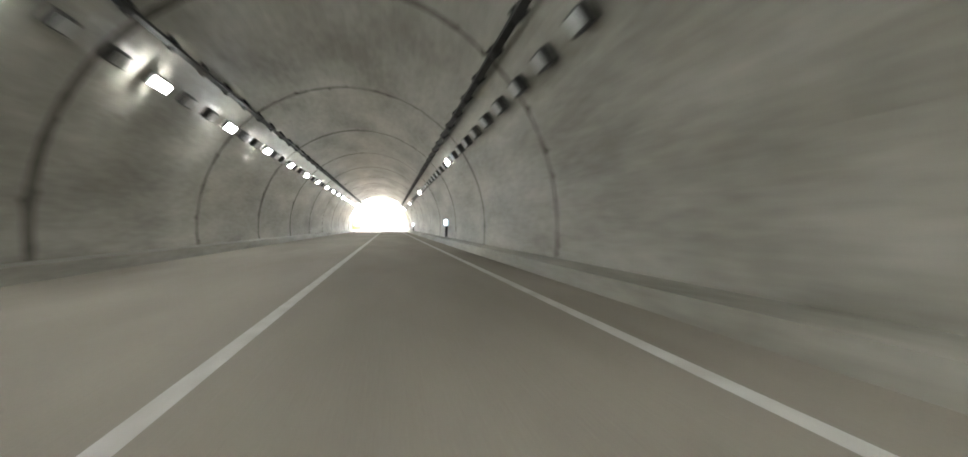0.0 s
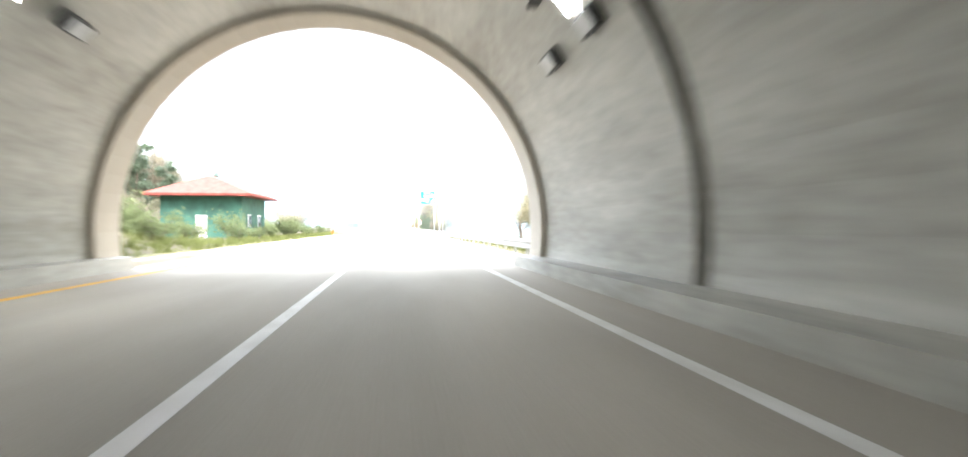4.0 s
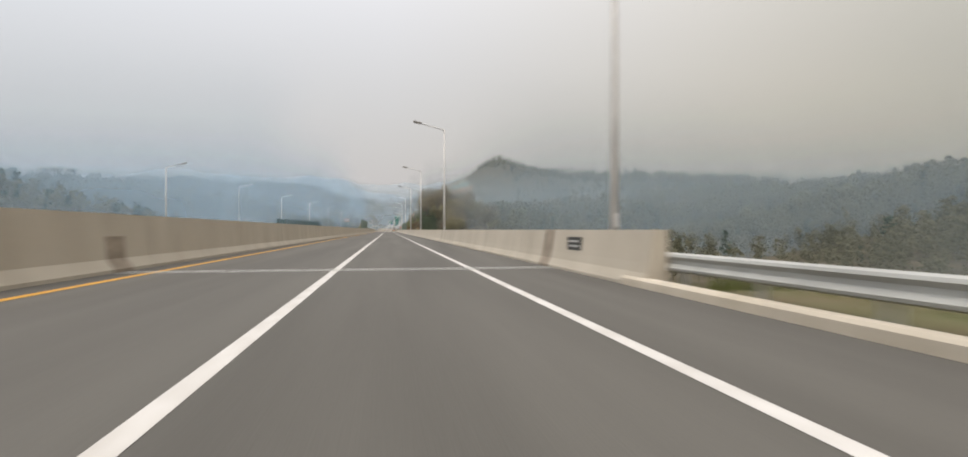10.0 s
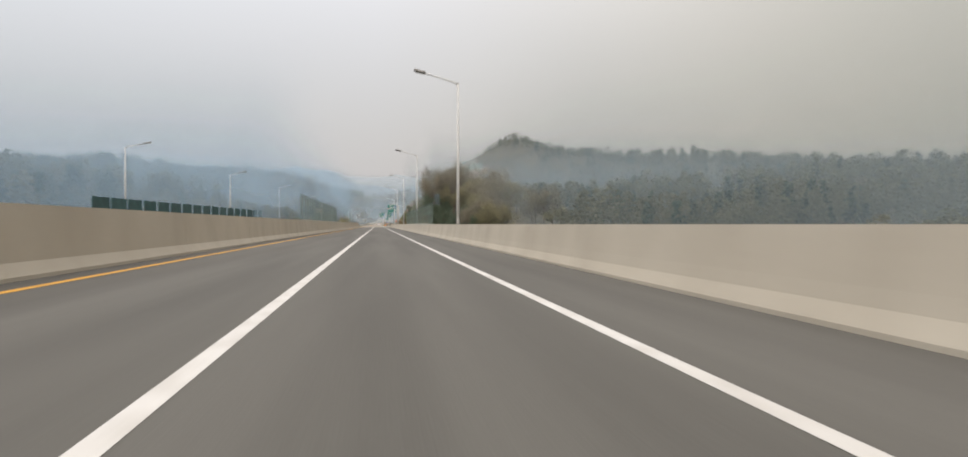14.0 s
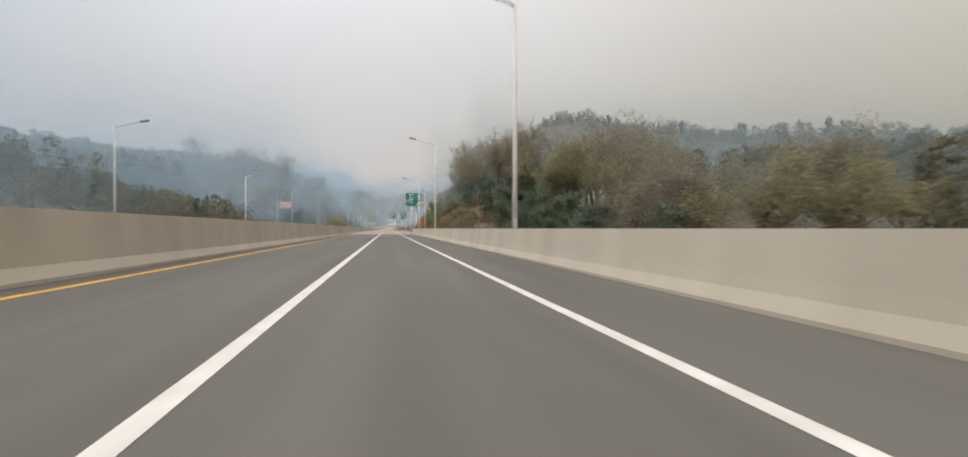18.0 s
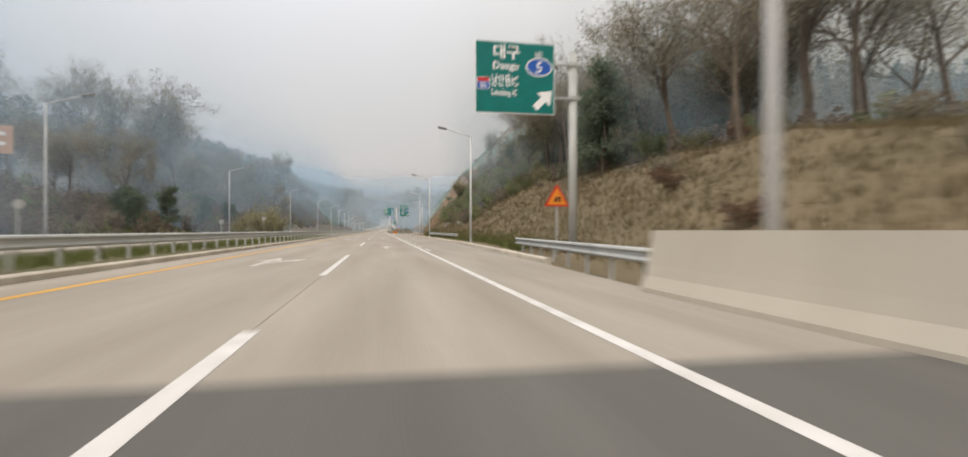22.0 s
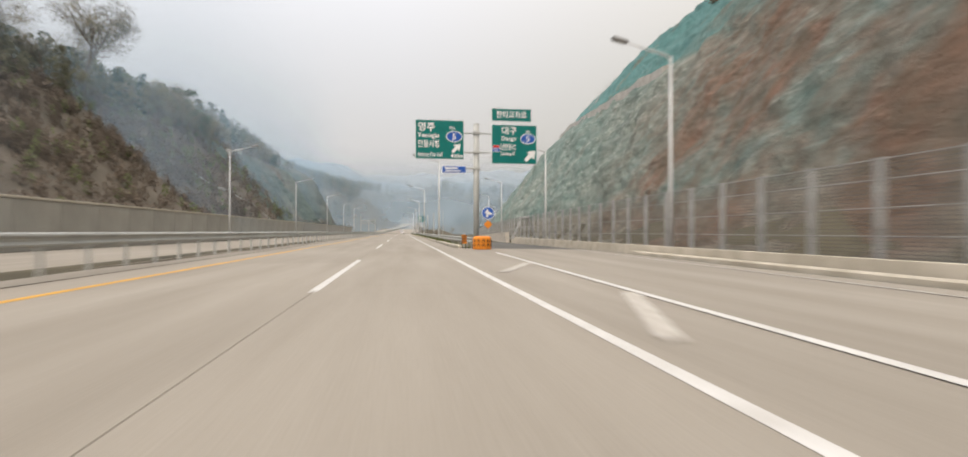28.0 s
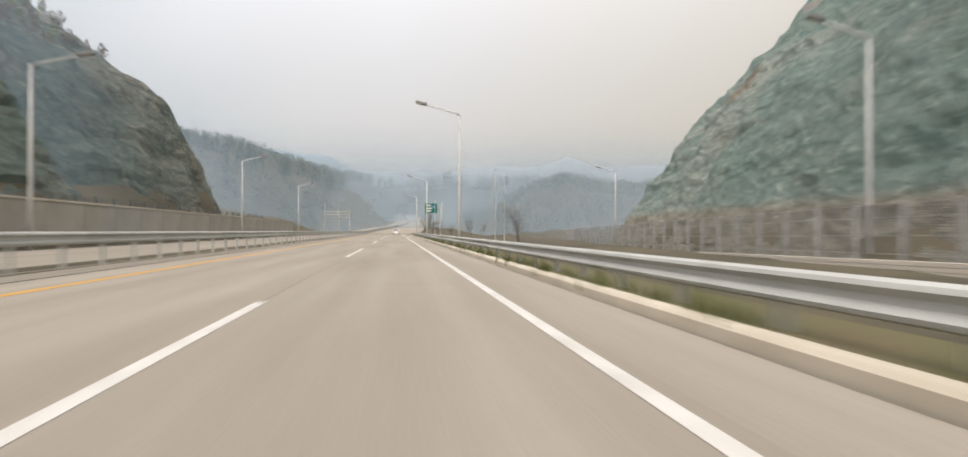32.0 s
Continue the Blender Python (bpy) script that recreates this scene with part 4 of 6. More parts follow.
fence = thing("rockfall_fence", pose(0, 0, 0), "steel post fence with wire net below the rock slope", "fence")
y = 657.0
while y < 905:
    y2 = y + 2.4
    z1, z2 = max(.35, 0) + min(0, ramp_z(y)) * .6, .35 + min(0, ramp_z(y2)) * .6
    part("fence_post", fence_post, None, fence).location = (fence_x(y), y, z1)
    bm = bmesh.new()
    bm.faces.new([bm.verts.new(p) for p in ((fence_x(y), y, z1), (fence_x(y2), y2, z2), (fence_x(y2), y2, z2 + 2.5), (fence_x(y), y, z1 + 2.5))])
    part("net_panel", bm, M_NET, fence)
    bm = bmesh.new()
    for q in (.6, 1.3, 2.0, 2.5):
        add_tube(bm, [(fence_x(y) - .09, y, z1 + q), (fence_x(y2) - .09, y2, z2 + q)], .012, 3, False)
    part("cable", bm, M_FPOST, fence)
    y = y2
# the same fence stands below the other slope
fence = thing("rockfall_fence", pose(0, 0, 0), "grey steel fence along the oncoming carriageway", "fence")
M_FDARK = material("dark_fence_steel", (.12, .15, .15), .6, .2, scale=2, fine=20, bump=.1)
far_post = mesh_of("fence_post", box(-.05, .05, -.06, .06, -.2, 2.55, .01), M_FDARK)
for k in range(38):
    y = 790 + 2.5 * k
    part("fence_post", far_post, None, fence).location = (-20.0, y, .9)
    bm = bmesh.new()
    bm.faces.new([bm.verts.new(p) for p in ((-20.0, y, .9), (-20.0, y + 2.5, .9), (-20.0, y + 2.5, 3.4), (-20.0, y, 3.4))])
    part("net_panel", bm, M_NET, fence)
M_GREYWALL = material("grey_wall_panel", (0.36, 0.345, 0.31), .85, dark=(0.29, 0.275, 0.245), scale=.6, fine=15, bump=.2, per_object=.04)
run = thing("wall_opposite", pose(-19.35, 704, 0), "long grey concrete wall beside the oncoming carriageway", "wall", kind="structure")
me = mesh_of("wall_panel", box(-.15, .15, .01, 3.99, -.3, 2.75, .02), M_GREYWALL)
cap = mesh_of("coping", box(-.2, .2, .01, 3.99, 2.752, 2.9, .02), M_BARRIER)
for k in range(50):
    part("wall_panel", me, None, run).location = (0, 4 * k, 0)
    part("coping", cap, None, run).location = (0, 4 * k, 0)

# A-shaped steel frame on the ledge
frame_ob = thing("steel_frame", pose(12.9, 737, .3), "grey A-shaped steel frame standing beside the ramp", "steel frame")
for y in (-.35, .35):
    for s in (-1, 1):
        part("leg", tube([(s * 1.25, y, 0), (s * .35, y * .6, 2.15)], .07, 8), M_FPOST, frame_ob)
    part("cross_bar", tube([(-.75, y * .8, 1.2), (.75, y * .8, 1.2)], .05, 8), M_FPOST, frame_ob)
part("top_beam", box(-.5, .5, -.3, .3, 2.1, 2.3, .02), M_FPOST, frame_ob)
part("column", box(-.12, .12, -.12, .12, 0, 2.1, .01), M_FPOST, frame_ob)

# ---- noise screens on the bridge ----
M_SCREEN = bpy.data.materials.new("green_tinted_screen")
M_SCREEN.use_nodes = True
n, l = M_SCREEN.node_tree.nodes, M_SCREEN.node_tree.links
b = n["Principled BSDF"]
b.inputs["Base Color"].default_value = (.10, .19, .15, 1)
b.inputs["Roughness"].default_value = .12
b.inputs["Alpha"].default_value = .13
M_SPOST = material("grey_green_screen_post", (.20, .25, .22), .5, .3, scale=2, fine=20, bump=.05)
M_SRAIL = material("dark_screen_rail", (.04, .06, .055), .5, .4, scale=2, fine=20, bump=.05)


def screen(x, y0, y1, z0, z1, label):
    run = thing("noise_screen", pose(x, y0, z0), label, "noise barrier", "bridge noise screens")
    h = z1 - z0
    n = round((y1 - y0) / 4)
    L = (y1 - y0) / n
    me = mesh_of("pane", box(-.008, .008, .05, L - .05, .06, h - .05), M_SCREEN)
    pm = mesh_of("screen_post", box(-.05, .05, -.015, .015, -.04, h, .005), M_SPOST)
    for k in range(n):
        part("pane", me, None, run).location = (0, k * L, 0)
        for q in (0, .5):
            part("screen_post", pm, None, run).location = (0, (k + q) * L, 0)
    part("screen_post", pm, None, run).location = (0, y1 - y0, 0)
    part("top_rail", box(-.025, .025, 0, y1 - y0, h - .03, h + .015), M_SRAIL, run)
    part("middle_cable", tube([(-.03, 0, h * .56), (-.03, y1 - y0, h * .56)], .006, 5), M_SRAIL, run)
    part("bottom_rail", box(-.04, .04, 0, y1 - y0, -.02, .05), M_STEEL, run)


screen(4.86, 386, 430.4, 1.06, 3.0, "tall green-tinted clear noise screen on the parapet")
screen(-6.88, 388.5, 431.7, 1.46, 3.8, "tall green-tinted clear noise screen on the median barrier")
run = thing("noise_screen", pose(-24, 300, 1.0), "dark green noise screen along the opposite bridge", "noise barrier", "bridge noise screens")
M_DKGREEN = material("dark_green_panel", (.045, .115, .12), .5, scale=1, fine=10, bump=.1, per_object=.1)
me = mesh_of("screen_panel", box(-.06, .06, .02, 3.98, 0, 3.2, .01), M_DKGREEN)
for k in range(17):
    y = 404 + 4 * k
    o = part("screen_panel", me, None, run)
    o.location = (far_x(y) + .8 + 24, y - 300, .003)
# parapet of the opposite bridge
run = thing("barrier_opposite", pose(0, 0, 0), "pale concrete parapet of the opposite bridge", "barrier", kind="structure")
for k in range(27):
    for off in (10.4, .8):
        bm = bmesh.new()
        a, b = 252 + 10 * k, 261.97 + 10 * k
        xa, xb = far_x(a) + off, far_x(b) + off
        lo = [bm.verts.new((xa + dx, a, z)) for dx, z in ((-.2, -1.4), (-.15, 1.0), (.15, 1.0), (.2, -1.4))]
        hi = [bm.verts.new((xb + dx, b, z)) for dx, z in ((-.2, -1.4), (-.15, 1.0), (.15, 1.0), (.2, -1.4))]
        for i in range(4):
            bm.faces.new((lo[i], hi[i], hi[(i + 1) % 4], lo[(i + 1) % 4]))
        bmesh.ops.recalc_face_normals(bm, faces=bm.faces)
        part("barrier_panel", bm, M_BARRIER, run)
for y in range(280, 520, 40):
    part("pier", box(far_x(y) + 3, far_x(y) + 8, y - 1.2, y + 1.2, -12, -.5, .2), M_BARRIER, bridge)

# ---- signs ----
def words(body, size, mat, parent, x, z, y=-.03, align="LEFT", squeeze=1.0, name="lettering"):
    cu = bpy.data.curves.new("lettering", "FONT")
    cu.body, cu.size, cu.align_x, cu.resolution_u = body, size, align, 2
    cu.offset = size * .018
    ob = bpy.data.objects.new("lettering_curve", cu)
    scene.collection.objects.link(ob)
    bpy.context.view_layer.update()
    me = bpy.data.meshes.new_from_object(ob.evaluated_get(bpy.context.evaluated_depsgraph_get()))
    bpy.data.objects.remove(ob)
    me.materials.clear()
    me.materials.append(mat)
    me.transform(Matrix.Translation((x, y, z)) @ Matrix.Rotation(radians(90), 4, "X") @ Matrix.Diagonal((squeeze, 1, 1, 1)))
    return part(name, me, None, parent)


def plate(points, y0, y1):
    """An upright plate from (x, z) corners, between y0 and y1."""
    bm = bmesh.new()
    a = [bm.verts.new((x, y0, z)) for x, z in points]
    b = [bm.verts.new((x, y1, z)) for x, z in points]
    bm.faces.new(a), bm.faces.new(b[::-1])
    for i in range(len(points)):
        j = (i + 1) % len(points)
        bm.faces.new((a[i], b[i], b[j], a[j]))
    bmesh.ops.recalc_face_normals(bm, faces=bm.faces)
    return bm


def rounded(x0, x1, z0, z1, r, n=4):
    pts = []
    for cx, cz, a0 in ((x1 - r, z1 - r, 0), (x0 + r, z1 - r, 90), (x0 + r, z0 + r, 180), (x1 - r, z0 + r, 270)):
        pts += [(cx + r * math.cos(radians(a0 + 90 * k / n)), cz + r * math.sin(radians(a0 + 90 * k / n))) for k in range(n + 1)]
    return pts


def oval(cx, cz, rx, rz, n=24):
    return [(cx + rx * math.cos(k * math.tau / n), cz + rz * math.sin(k * math.tau / n)) for k in range(n)]


def turned(points, cx, cz, deg, s=1.0):
    c, q = math.cos(radians(deg)), math.sin(radians(deg))
    return [(cx + s * (x * c - z * q), cz + s * (x * q + z * c)) for x, z in points]


ARROW = [(-.16, -.6), (.16, -.6), (.16, 0), (.45, 0), (0, .6), (-.45, 0), (-.16, 0)]


def panel(parent, x0, x1, z0, z1, mat=None, name="sign_panel"):
    p = part(name, plate(rounded(x0, x1, z0, z1, .06), 0, .05), M_SIGNWHITE, parent)
    part("sign_face", plate(rounded(x0 + .035, x1 - .035, z0 + .035, z1 - .035, .05), -.012, -.002), mat or M_GREENSIGN, p)
    for z in (z0 + (z1 - z0) * .25, z0 + (z1 - z0) * .75):
        part("back_rail", box(x0 + .1, x1 - .1, .06, .12, z - .04, z + .04), M_STEEL, p)
    return p


def route_shield(p, cx, cz, s, number):
    part("shield_rim", plate(oval(cx, cz, s, s * .68), -.02, -.012), M_SIGNWHITE, p)
    part("shield", plate(oval(cx, cz, s * .9, s * .58), -.028, -.02), M_BLUESIGN, p)
    words(number, s * 1.05, M_SIGNWHITE, p, cx, cz - s * .37, -.032, "CENTER")


def express_shield(p, cx, cz, s, number):
    part("shield_rim", plate(rounded(cx - s, cx + s, cz - s * .9, cz + s * .9, s * .35), -.02, -.012), M_SIGNWHITE, p)
    part("shield_top", plate(rounded(cx - s * .9, cx + s * .9, cz + s * .25, cz + s * .82, s * .2), -.028, -.02), M_RED, p)
    part("shield", plate(rounded(cx - s * .9, cx + s * .9, cz - s * .82, cz + s * .22, s * .25), -.028, -.02), M_BLUESIGN, p)
    words(number, s * 1.05, M_SIGNWHITE, p, cx, cz - s * .65, -.032, "CENTER")


def sign_post(ob, x, top, r=.14, brackets=(), x_to=0):
    part("post", tube([(x, .2, -.6), (x, .2, top)], r, 14), M_STEEL, ob, smooth=True)
    part("post_cap", tube([(x, .2, top), (x, .2, top + .05)], [r * 1.08, r * .7], 14), M_STEEL, ob)
    part("footing", box(x - .4, x + .4, -.2, .6, -.6, .08, .03), M_KERB, ob)
    for z, a, b in brackets:
        br = part("bracket", tube([(a, .2, z), (b, .2, z)], .055, 8), M_STEEL, ob)
        part("clamp", box(x - r - .04, x + r + .04, .2 - r - .04, .2 + r + .04, z - .09, z + .09, .01), M_STEEL, br)


def daegu_panel(ob, x0, z0, w, h, distance):
    p = panel(ob, x0, x0 + w, z0, z0 + h)
    words("대구", .62, M_SIGNWHITE, p, x0 + .62 * w / 2.9, z0 + h - .66)
    words("남S", .24, M_SIGNWHITE, p, x0 + w - .85, z0 + h - .55)
    words("Daegu", .42, M_SIGNWHITE, p, x0 + .62 * w / 2.9, z0 + h - 1.12)
    route_shield(p, x0 + w - .66, z0 + h - .98, .56, "5")
    express_shield(p, x0 + .33, z0 + h - 1.72, .27, "55")
    words("남안동IC", .52, M_SIGNWHITE, p, x0 + .64, z0 + h - 1.78, squeeze=.58)
    words("S.Andong IC", .34, M_SIGNWHITE, p, x0 + .64, z0 + h - 2.18, squeeze=.62)
    part("arrow", plate(turned(ARROW, x0 + w - .48, z0 + (.72 if distance else .62), -45, .6 if distance else .85), -.022, -.012), M_SIGNWHITE, p)
    if distance:
        words(distance, .36, M_SIGNWHITE, p, x0 + w - .06, z0 + .1, align="RIGHT")
    return p


ob = thing("road_sign", pose(-.55, 205.0, 0), "green direction sign on a single steel post", "road sign", "highway direction signs")
daegu_panel(ob, 4.8, 5.65, 2.9, 2.6, "300m")
sign_post(ob, 9.2, 8.3, .15, ((7.55, 4.9, 9.5), (6.35, 4.9, 9.5)))
ob = thing("road_sign", pose(0, 549.5, 0), "green direction sign with an exit arrow on a steel post", "road sign", "highway direction signs")
daegu_panel(ob, 3.7, 5.75, 3.3, 2.9, "")
sign_post(ob, 7.85, 8.4, .17, ((7.9, 3.9, 8.2), (6.5, 3.9, 8.2)))
ob = thing("road_sign", pose(0, 719.3, -.1), "pair of green direction signs on one steel post", "road sign", "highway direction signs")
p = panel(ob, 1.15, 4.55, 6.2, 8.95)
words("영주", .66, M_SIGNWHITE, p, 1.32, 8.2)
words("북N", .25, M_SIGNWHITE, p, 3.5, 8.3)
words("Yeongju", .45, M_SIGNWHITE, p, 1.32, 7.72)
route_shield(p, 3.86, 7.8, .58, "5")
words("안동시청", .56, M_SIGNWHITE, p, 1.32, 7.06, squeeze=.74)
words("Andong City Hall", .37, M_SIGNWHITE, p, 1.32, 6.4, squeeze=.66)
words("400m", .38, M_SIGNWHITE, p, 4.48, 6.32, align="RIGHT")
part("arrow", plate(turned(ARROW, 4.02, 7.0, -45, .68), -.022, -.012), M_SIGNWHITE, p)
daegu_panel(ob, 6.5, 5.95, 3.3, 2.8, "")
p = panel(ob, 6.5, 9.4, 8.98, 9.9, name="name_panel")
words("한티교차로", .54, M_SIGNWHITE, p, 7.95, 9.26, align="CENTER", squeeze=.9)
p = panel(ob, 3.0, 4.7, 5.25, 5.75, M_BLUESIGN, "small_panel")
part("bar", box(3.2, 4.1, -.022, -.012, 5.52, 5.64), M_SIGNWHITE, p)
part("bar", box(3.2, 4.3, -.022, -.012, 5.36, 5.44), M_SIGNWHITE, p)
sign_post(ob, 5.45, 8.75, .21, ((8.1, 4.2, 6.8), (6.75, 4.2, 6.8), (5.6, 4.4, 5.45)))
part("side_post", tube([(6.25, 0, -.3), (6.25, 0, 2.9)], .035, 8), M_STEEL, ob)
q = part("arrow_plate", plate(oval(6.25, 2.45, .45, .45), -.06, -.03), M_SIGNWHITE, ob)
part("arrow_face", plate(oval(6.25, 2.45, .41, .41), -.07, -.062), M_BLUESIGN, q)
part("arrow", plate(turned(ARROW, 6.19, 2.45, 0, .48), -.08, -.072), M_SIGNWHITE, q)
part("arrow", plate(turned(ARROW, 6.4, 2.4, -90, .28), -.08, -.072), M_SIGNWHITE, q)
part("diamond_plate", plate(turned([(-.22, -.22), (.22, -.22), (.22, .22), (-.22, .22)], 6.25, 1.65, 45), -.06, -.03), M_ORANGE, ob)

# far sign over the road beyond the cutting
ob = thing("road_sign", pose(.7, 937, 0), "distant green direction sign on a steel post", "road sign", "highway direction signs")
p = panel(ob, 7.2, 10.6, 5.6, 8.3)
for z, a, b in ((7.55, .4, 1.7), (6.8, .4, 2.0), (6.1, .4, 1.8)):
    part("bar", box(7.2 + a, 7.2 + b, -.022, -.012, z, z + .35), M_SIGNWHITE, p)
route_shield(p, 9.8, 7.3, .5, "5")
sign_post(ob, 11.7, 8.5, .16, ((7.6, 7.4, 11.9), (6.2, 7.4, 11.9)))

# crash cushion at the gore
ob = thing("crash_cushion", pose(4.95, 713.3, 0), "orange plastic crash drum with black chevrons at the exit", "crash cushion")
ob.scale = (1, 1, .84)
part("drum", tube([(0, 0, 0), (0, 0, .08), (0, 0, .78), (0, 0, .86)], [.54, .56, .55, .5], 24), M_ORANGE, ob, smooth=False)
for k in range(12):
    a = k * math.tau / 12
    bm = bmesh.new()
    for s in (0, 1):
        v = []
        for da, z in ((-.11, .2 + .3 * s), (0, .36 + .3 * s), (.11, .2 + .3 * s), (.11, .32 + .3 * s), (0, .48 + .3 * s), (-.11, .32 + .3 * s)):
            v.append(bm.verts.new((.565 * math.cos(a + da * 1.4), .565 * math.sin(a + da * 1.4), z - .04)))
        bm.faces.new((v[0], v[1], v[4], v[5])), bm.faces.new((v[1], v[2], v[3], v[4]))
    part("chevron", bm, M_BLACK, ob)
part("lid", tube([(0, 0, .86), (0, 0, .93)], [.5, .42], 24), M_ORANGE, ob)
for x, y, lab in ((4.1, 715.2, "yellow and black chevron post at the guardrail nose"), (-7.9, 164.9, "yellow and black chevron board at the guardrail's end")):
    ob = thing("marker_board", pose(x, y, 0), lab, "marker board")
    part("board", plate(rounded(-.16, .16, .3, .85, .03), 0, .02), M_ORANGE, ob)
    for k in range(3):
        part("stripe", plate([(-.155, .34 + .16 * k), (.155, .46 + .16 * k), (.155, .54 + .16 * k), (-.155, .42 + .16 * k)], -.01, -.002), M_BLACK, ob)
    part("post", tube([(0, .05, -.1), (0, .05, .95)], .03, 8), M_STEEL, ob)

# round no-walking sign and small signs
ob = thing("no_walking_sign", pose(5.55, 241.7, 0), "round red-rimmed no-pedestrian sign on a post", "road sign")
d = part("disc", plate(oval(0, 2.63, .41, .41, 28), 0, .02), M_RED, ob)
part("disc_face", plate(oval(0, 2.63, .325, .325, 28), -.012, -.002), M_SIGNWHITE, d)
bm = plate(turned([(-.035, -.2), (.035, -.2), (.05, .02), (.02, .14), (-.03, .14), (-.05, .02)], -.02, 2.63, 8), -.022, -.014)
part("pictogram", bm, M_BLACK, d)
part("slash", plate(turned([(-.03, -.3), (.03, -.3), (.03, .3), (-.03, .3)], 0, 2.63, 45), -.03, -.024), M_RED, d)
part("plate", plate(rounded(-.38, .38, 1.88, 2.16, .02), 0, .015), M_SIGNWHITE, ob)
words("교량구간", .17, M_BLACK, ob, 0, 1.955, -.006, "CENTER")
part("post", tube([(0, .05, -.4), (0, .05, 2.9)], .035, 10), M_STEEL, ob)
ob = thing("warning_sign", pose(7.0, 549.2, .1), "orange triangular warning sign with a red rim", "road sign")
d = part("triangle", plate([(-.52, 1.92), (.52, 1.92), (0, 2.82)], 0, .02), M_RED, ob)
part("triangle_face", plate([(-.40, 1.99), (.40, 1.99), (0, 2.68)], -.012, -.002), M_ORANGE, d)
part("pictogram", plate(turned([(-.12, -.1), (.0, -.1), (.05, .08), (-.04, .1)], -.02, 2.2, 0), -.022, -.014), M_BLACK, d)
part("pictogram", plate(turned([(-.05, -.1), (.05, -.1), (.04, .1), (-.04, .1)], .1, 2.2, 0), -.022, -.014), M_BLACK, d)
part("post", tube([(0, .05, -.3), (0, .05, 2.6)], .04, 10), M_STEEL, ob)
ob = thing("brown_sign", pose(-23.4, 566, 0), "pale brown direction board facing oncoming traffic", "road sign")
part("board", plate(rounded(-1.5, 1.5, 5.7, 7.4, .05), 0, .05), M_BROWN, ob)
for x0, z in ((-1.2, 6.8), (-1.2, 6.2)):
    part("bar", plate(rounded(x0, x0 + 2.3, z, z + .22, .02), -.012, -.002), M_SIGNWHITE, ob)
part("post", tube([(-1.9, .2, -.3), (-1.9, .2, 7.5)], .13, 12), M_STEEL, ob, smooth=True)
part("bracket", tube([(-1.95, .15, 6.9), (1.2, .15, 6.9)], .05, 8), M_STEEL, ob)
for x, y, r, z in ((-14.2, 553, .2, 2.0), (-13.8, 580, .2, 1.7), (-14.2, 600, .24, 2.4)):
    ob = thing("road_sign", pose(x, y, .1), "back of a round grey sign on a thin post", "road sign")
    part("disc", plate(oval(0, z, r, r), 0, .02), M_STEEL, ob)
    part("post", tube([(0, -.05, -.3), (0, -.05, z + r)], .035, 8), M_STEEL, ob)

# ---- more paint ----
def white(points, mat=None, name="marking"):
    part(name, flat(points, .0085 if name == "hatching" else .0045), mat or M_WHITE, lines)


def slant(x0, y0, x1, y1, w=.16, mat=None, name="line"):
    white([(x0 - w / 2, y0), (x0 + w / 2, y0), (x1 + w / 2, y1), (x1 - w / 2, y1)], mat, name)


slant(2.2, 545, 2.2, 640)
slant(2.2, 640, 2.25, 716)
slant(2.25, 716, 2.25, 880)
slant(2.25, 880, 5.6, 925)
slant(5.6, 925, 6.2, 962)
slant(2.25, 892, 2.25, 962)
y = 556
while y < 640:
    slant(2.5, y, 2.5, y + 3, .22, M_FADED, "dash")
    y += 6
slant(5.3, 556, 5.6, 645, .12, M_FADED)
slant(5.6, 645, 8.0, 665, .12, M_FADED)
slant(8.0, 665, 10.2, 712, .12, M_FADED)
slant(2.5, 640, 4.9, 708)
for k in range(6):
    y = 650 + 9 * k
    slant(2.6 + .05 * k, y, 2.9 + .3 * k, y + 4, .3, M_FADED, "hatching")


def road_arrow(x, y, kind):
    shaft = [(-.1, 0), (.1, 0), (.1, 2.6), (-.1, 2.6)]
    head = [(-.42, 2.6), (.42, 2.6), (0, 5.0)]
    a = thing("road_arrow", pose(x, y, .005), "faded white arrow painted on the lane", "road marking", "painted lane arrows", "structure")
    part("shaft", flat(shaft), M_FADED, a)
    part("head", flat(head), M_FADED, a)
    if kind:
        part("side_shaft", flat([(.1, 1.2), (.7, 2.6), (.55, 2.8), (.1, 1.8)]), M_FADED, a)
        part("side_head", flat([(.35, 3.0), (.95, 2.3), (1.1, 3.8)]), M_FADED, a)


for x, y, kind in ((-3.7, 545, 1), (.35, 560, 0), (-3.7, 590, 1), (.35, 596, 0), (-3.7, 628, 1), (.35, 634, 0), (3.9, 592, 0), (4.0, 632, 1)):
    road_arrow(x, y, kind)
for k in range(4):
    for x in (-3.9,):
        part("lettering_bar", flat([(x - .5 + .32 * k, 622), (x - .3 + .32 * k, 622), (x - .3 + .32 * k, 626), (x - .5 + .32 * k, 626)], .0048), M_FADED, lines)

# ---- tunnel fittings ----
def emergency_box(y):
    ob = thing("emergency_box", pose(3.88, y, .06), "lit emergency telephone box on the tunnel wall", "emergency box")
    part("cabinet", box(-.10, .14, -.16, .16, .1, .95, .02), M_LAMPBOX, ob)
    part("bracket", box(.0, .2, -.1, .1, .95, 1.1), M_LAMPBOX, ob)
    part("light_panel", box(-.18, .04, -.12, .12, 1.05, 1.42, .02), M_BOXLIGHT, ob, "glowing pale blue panel")


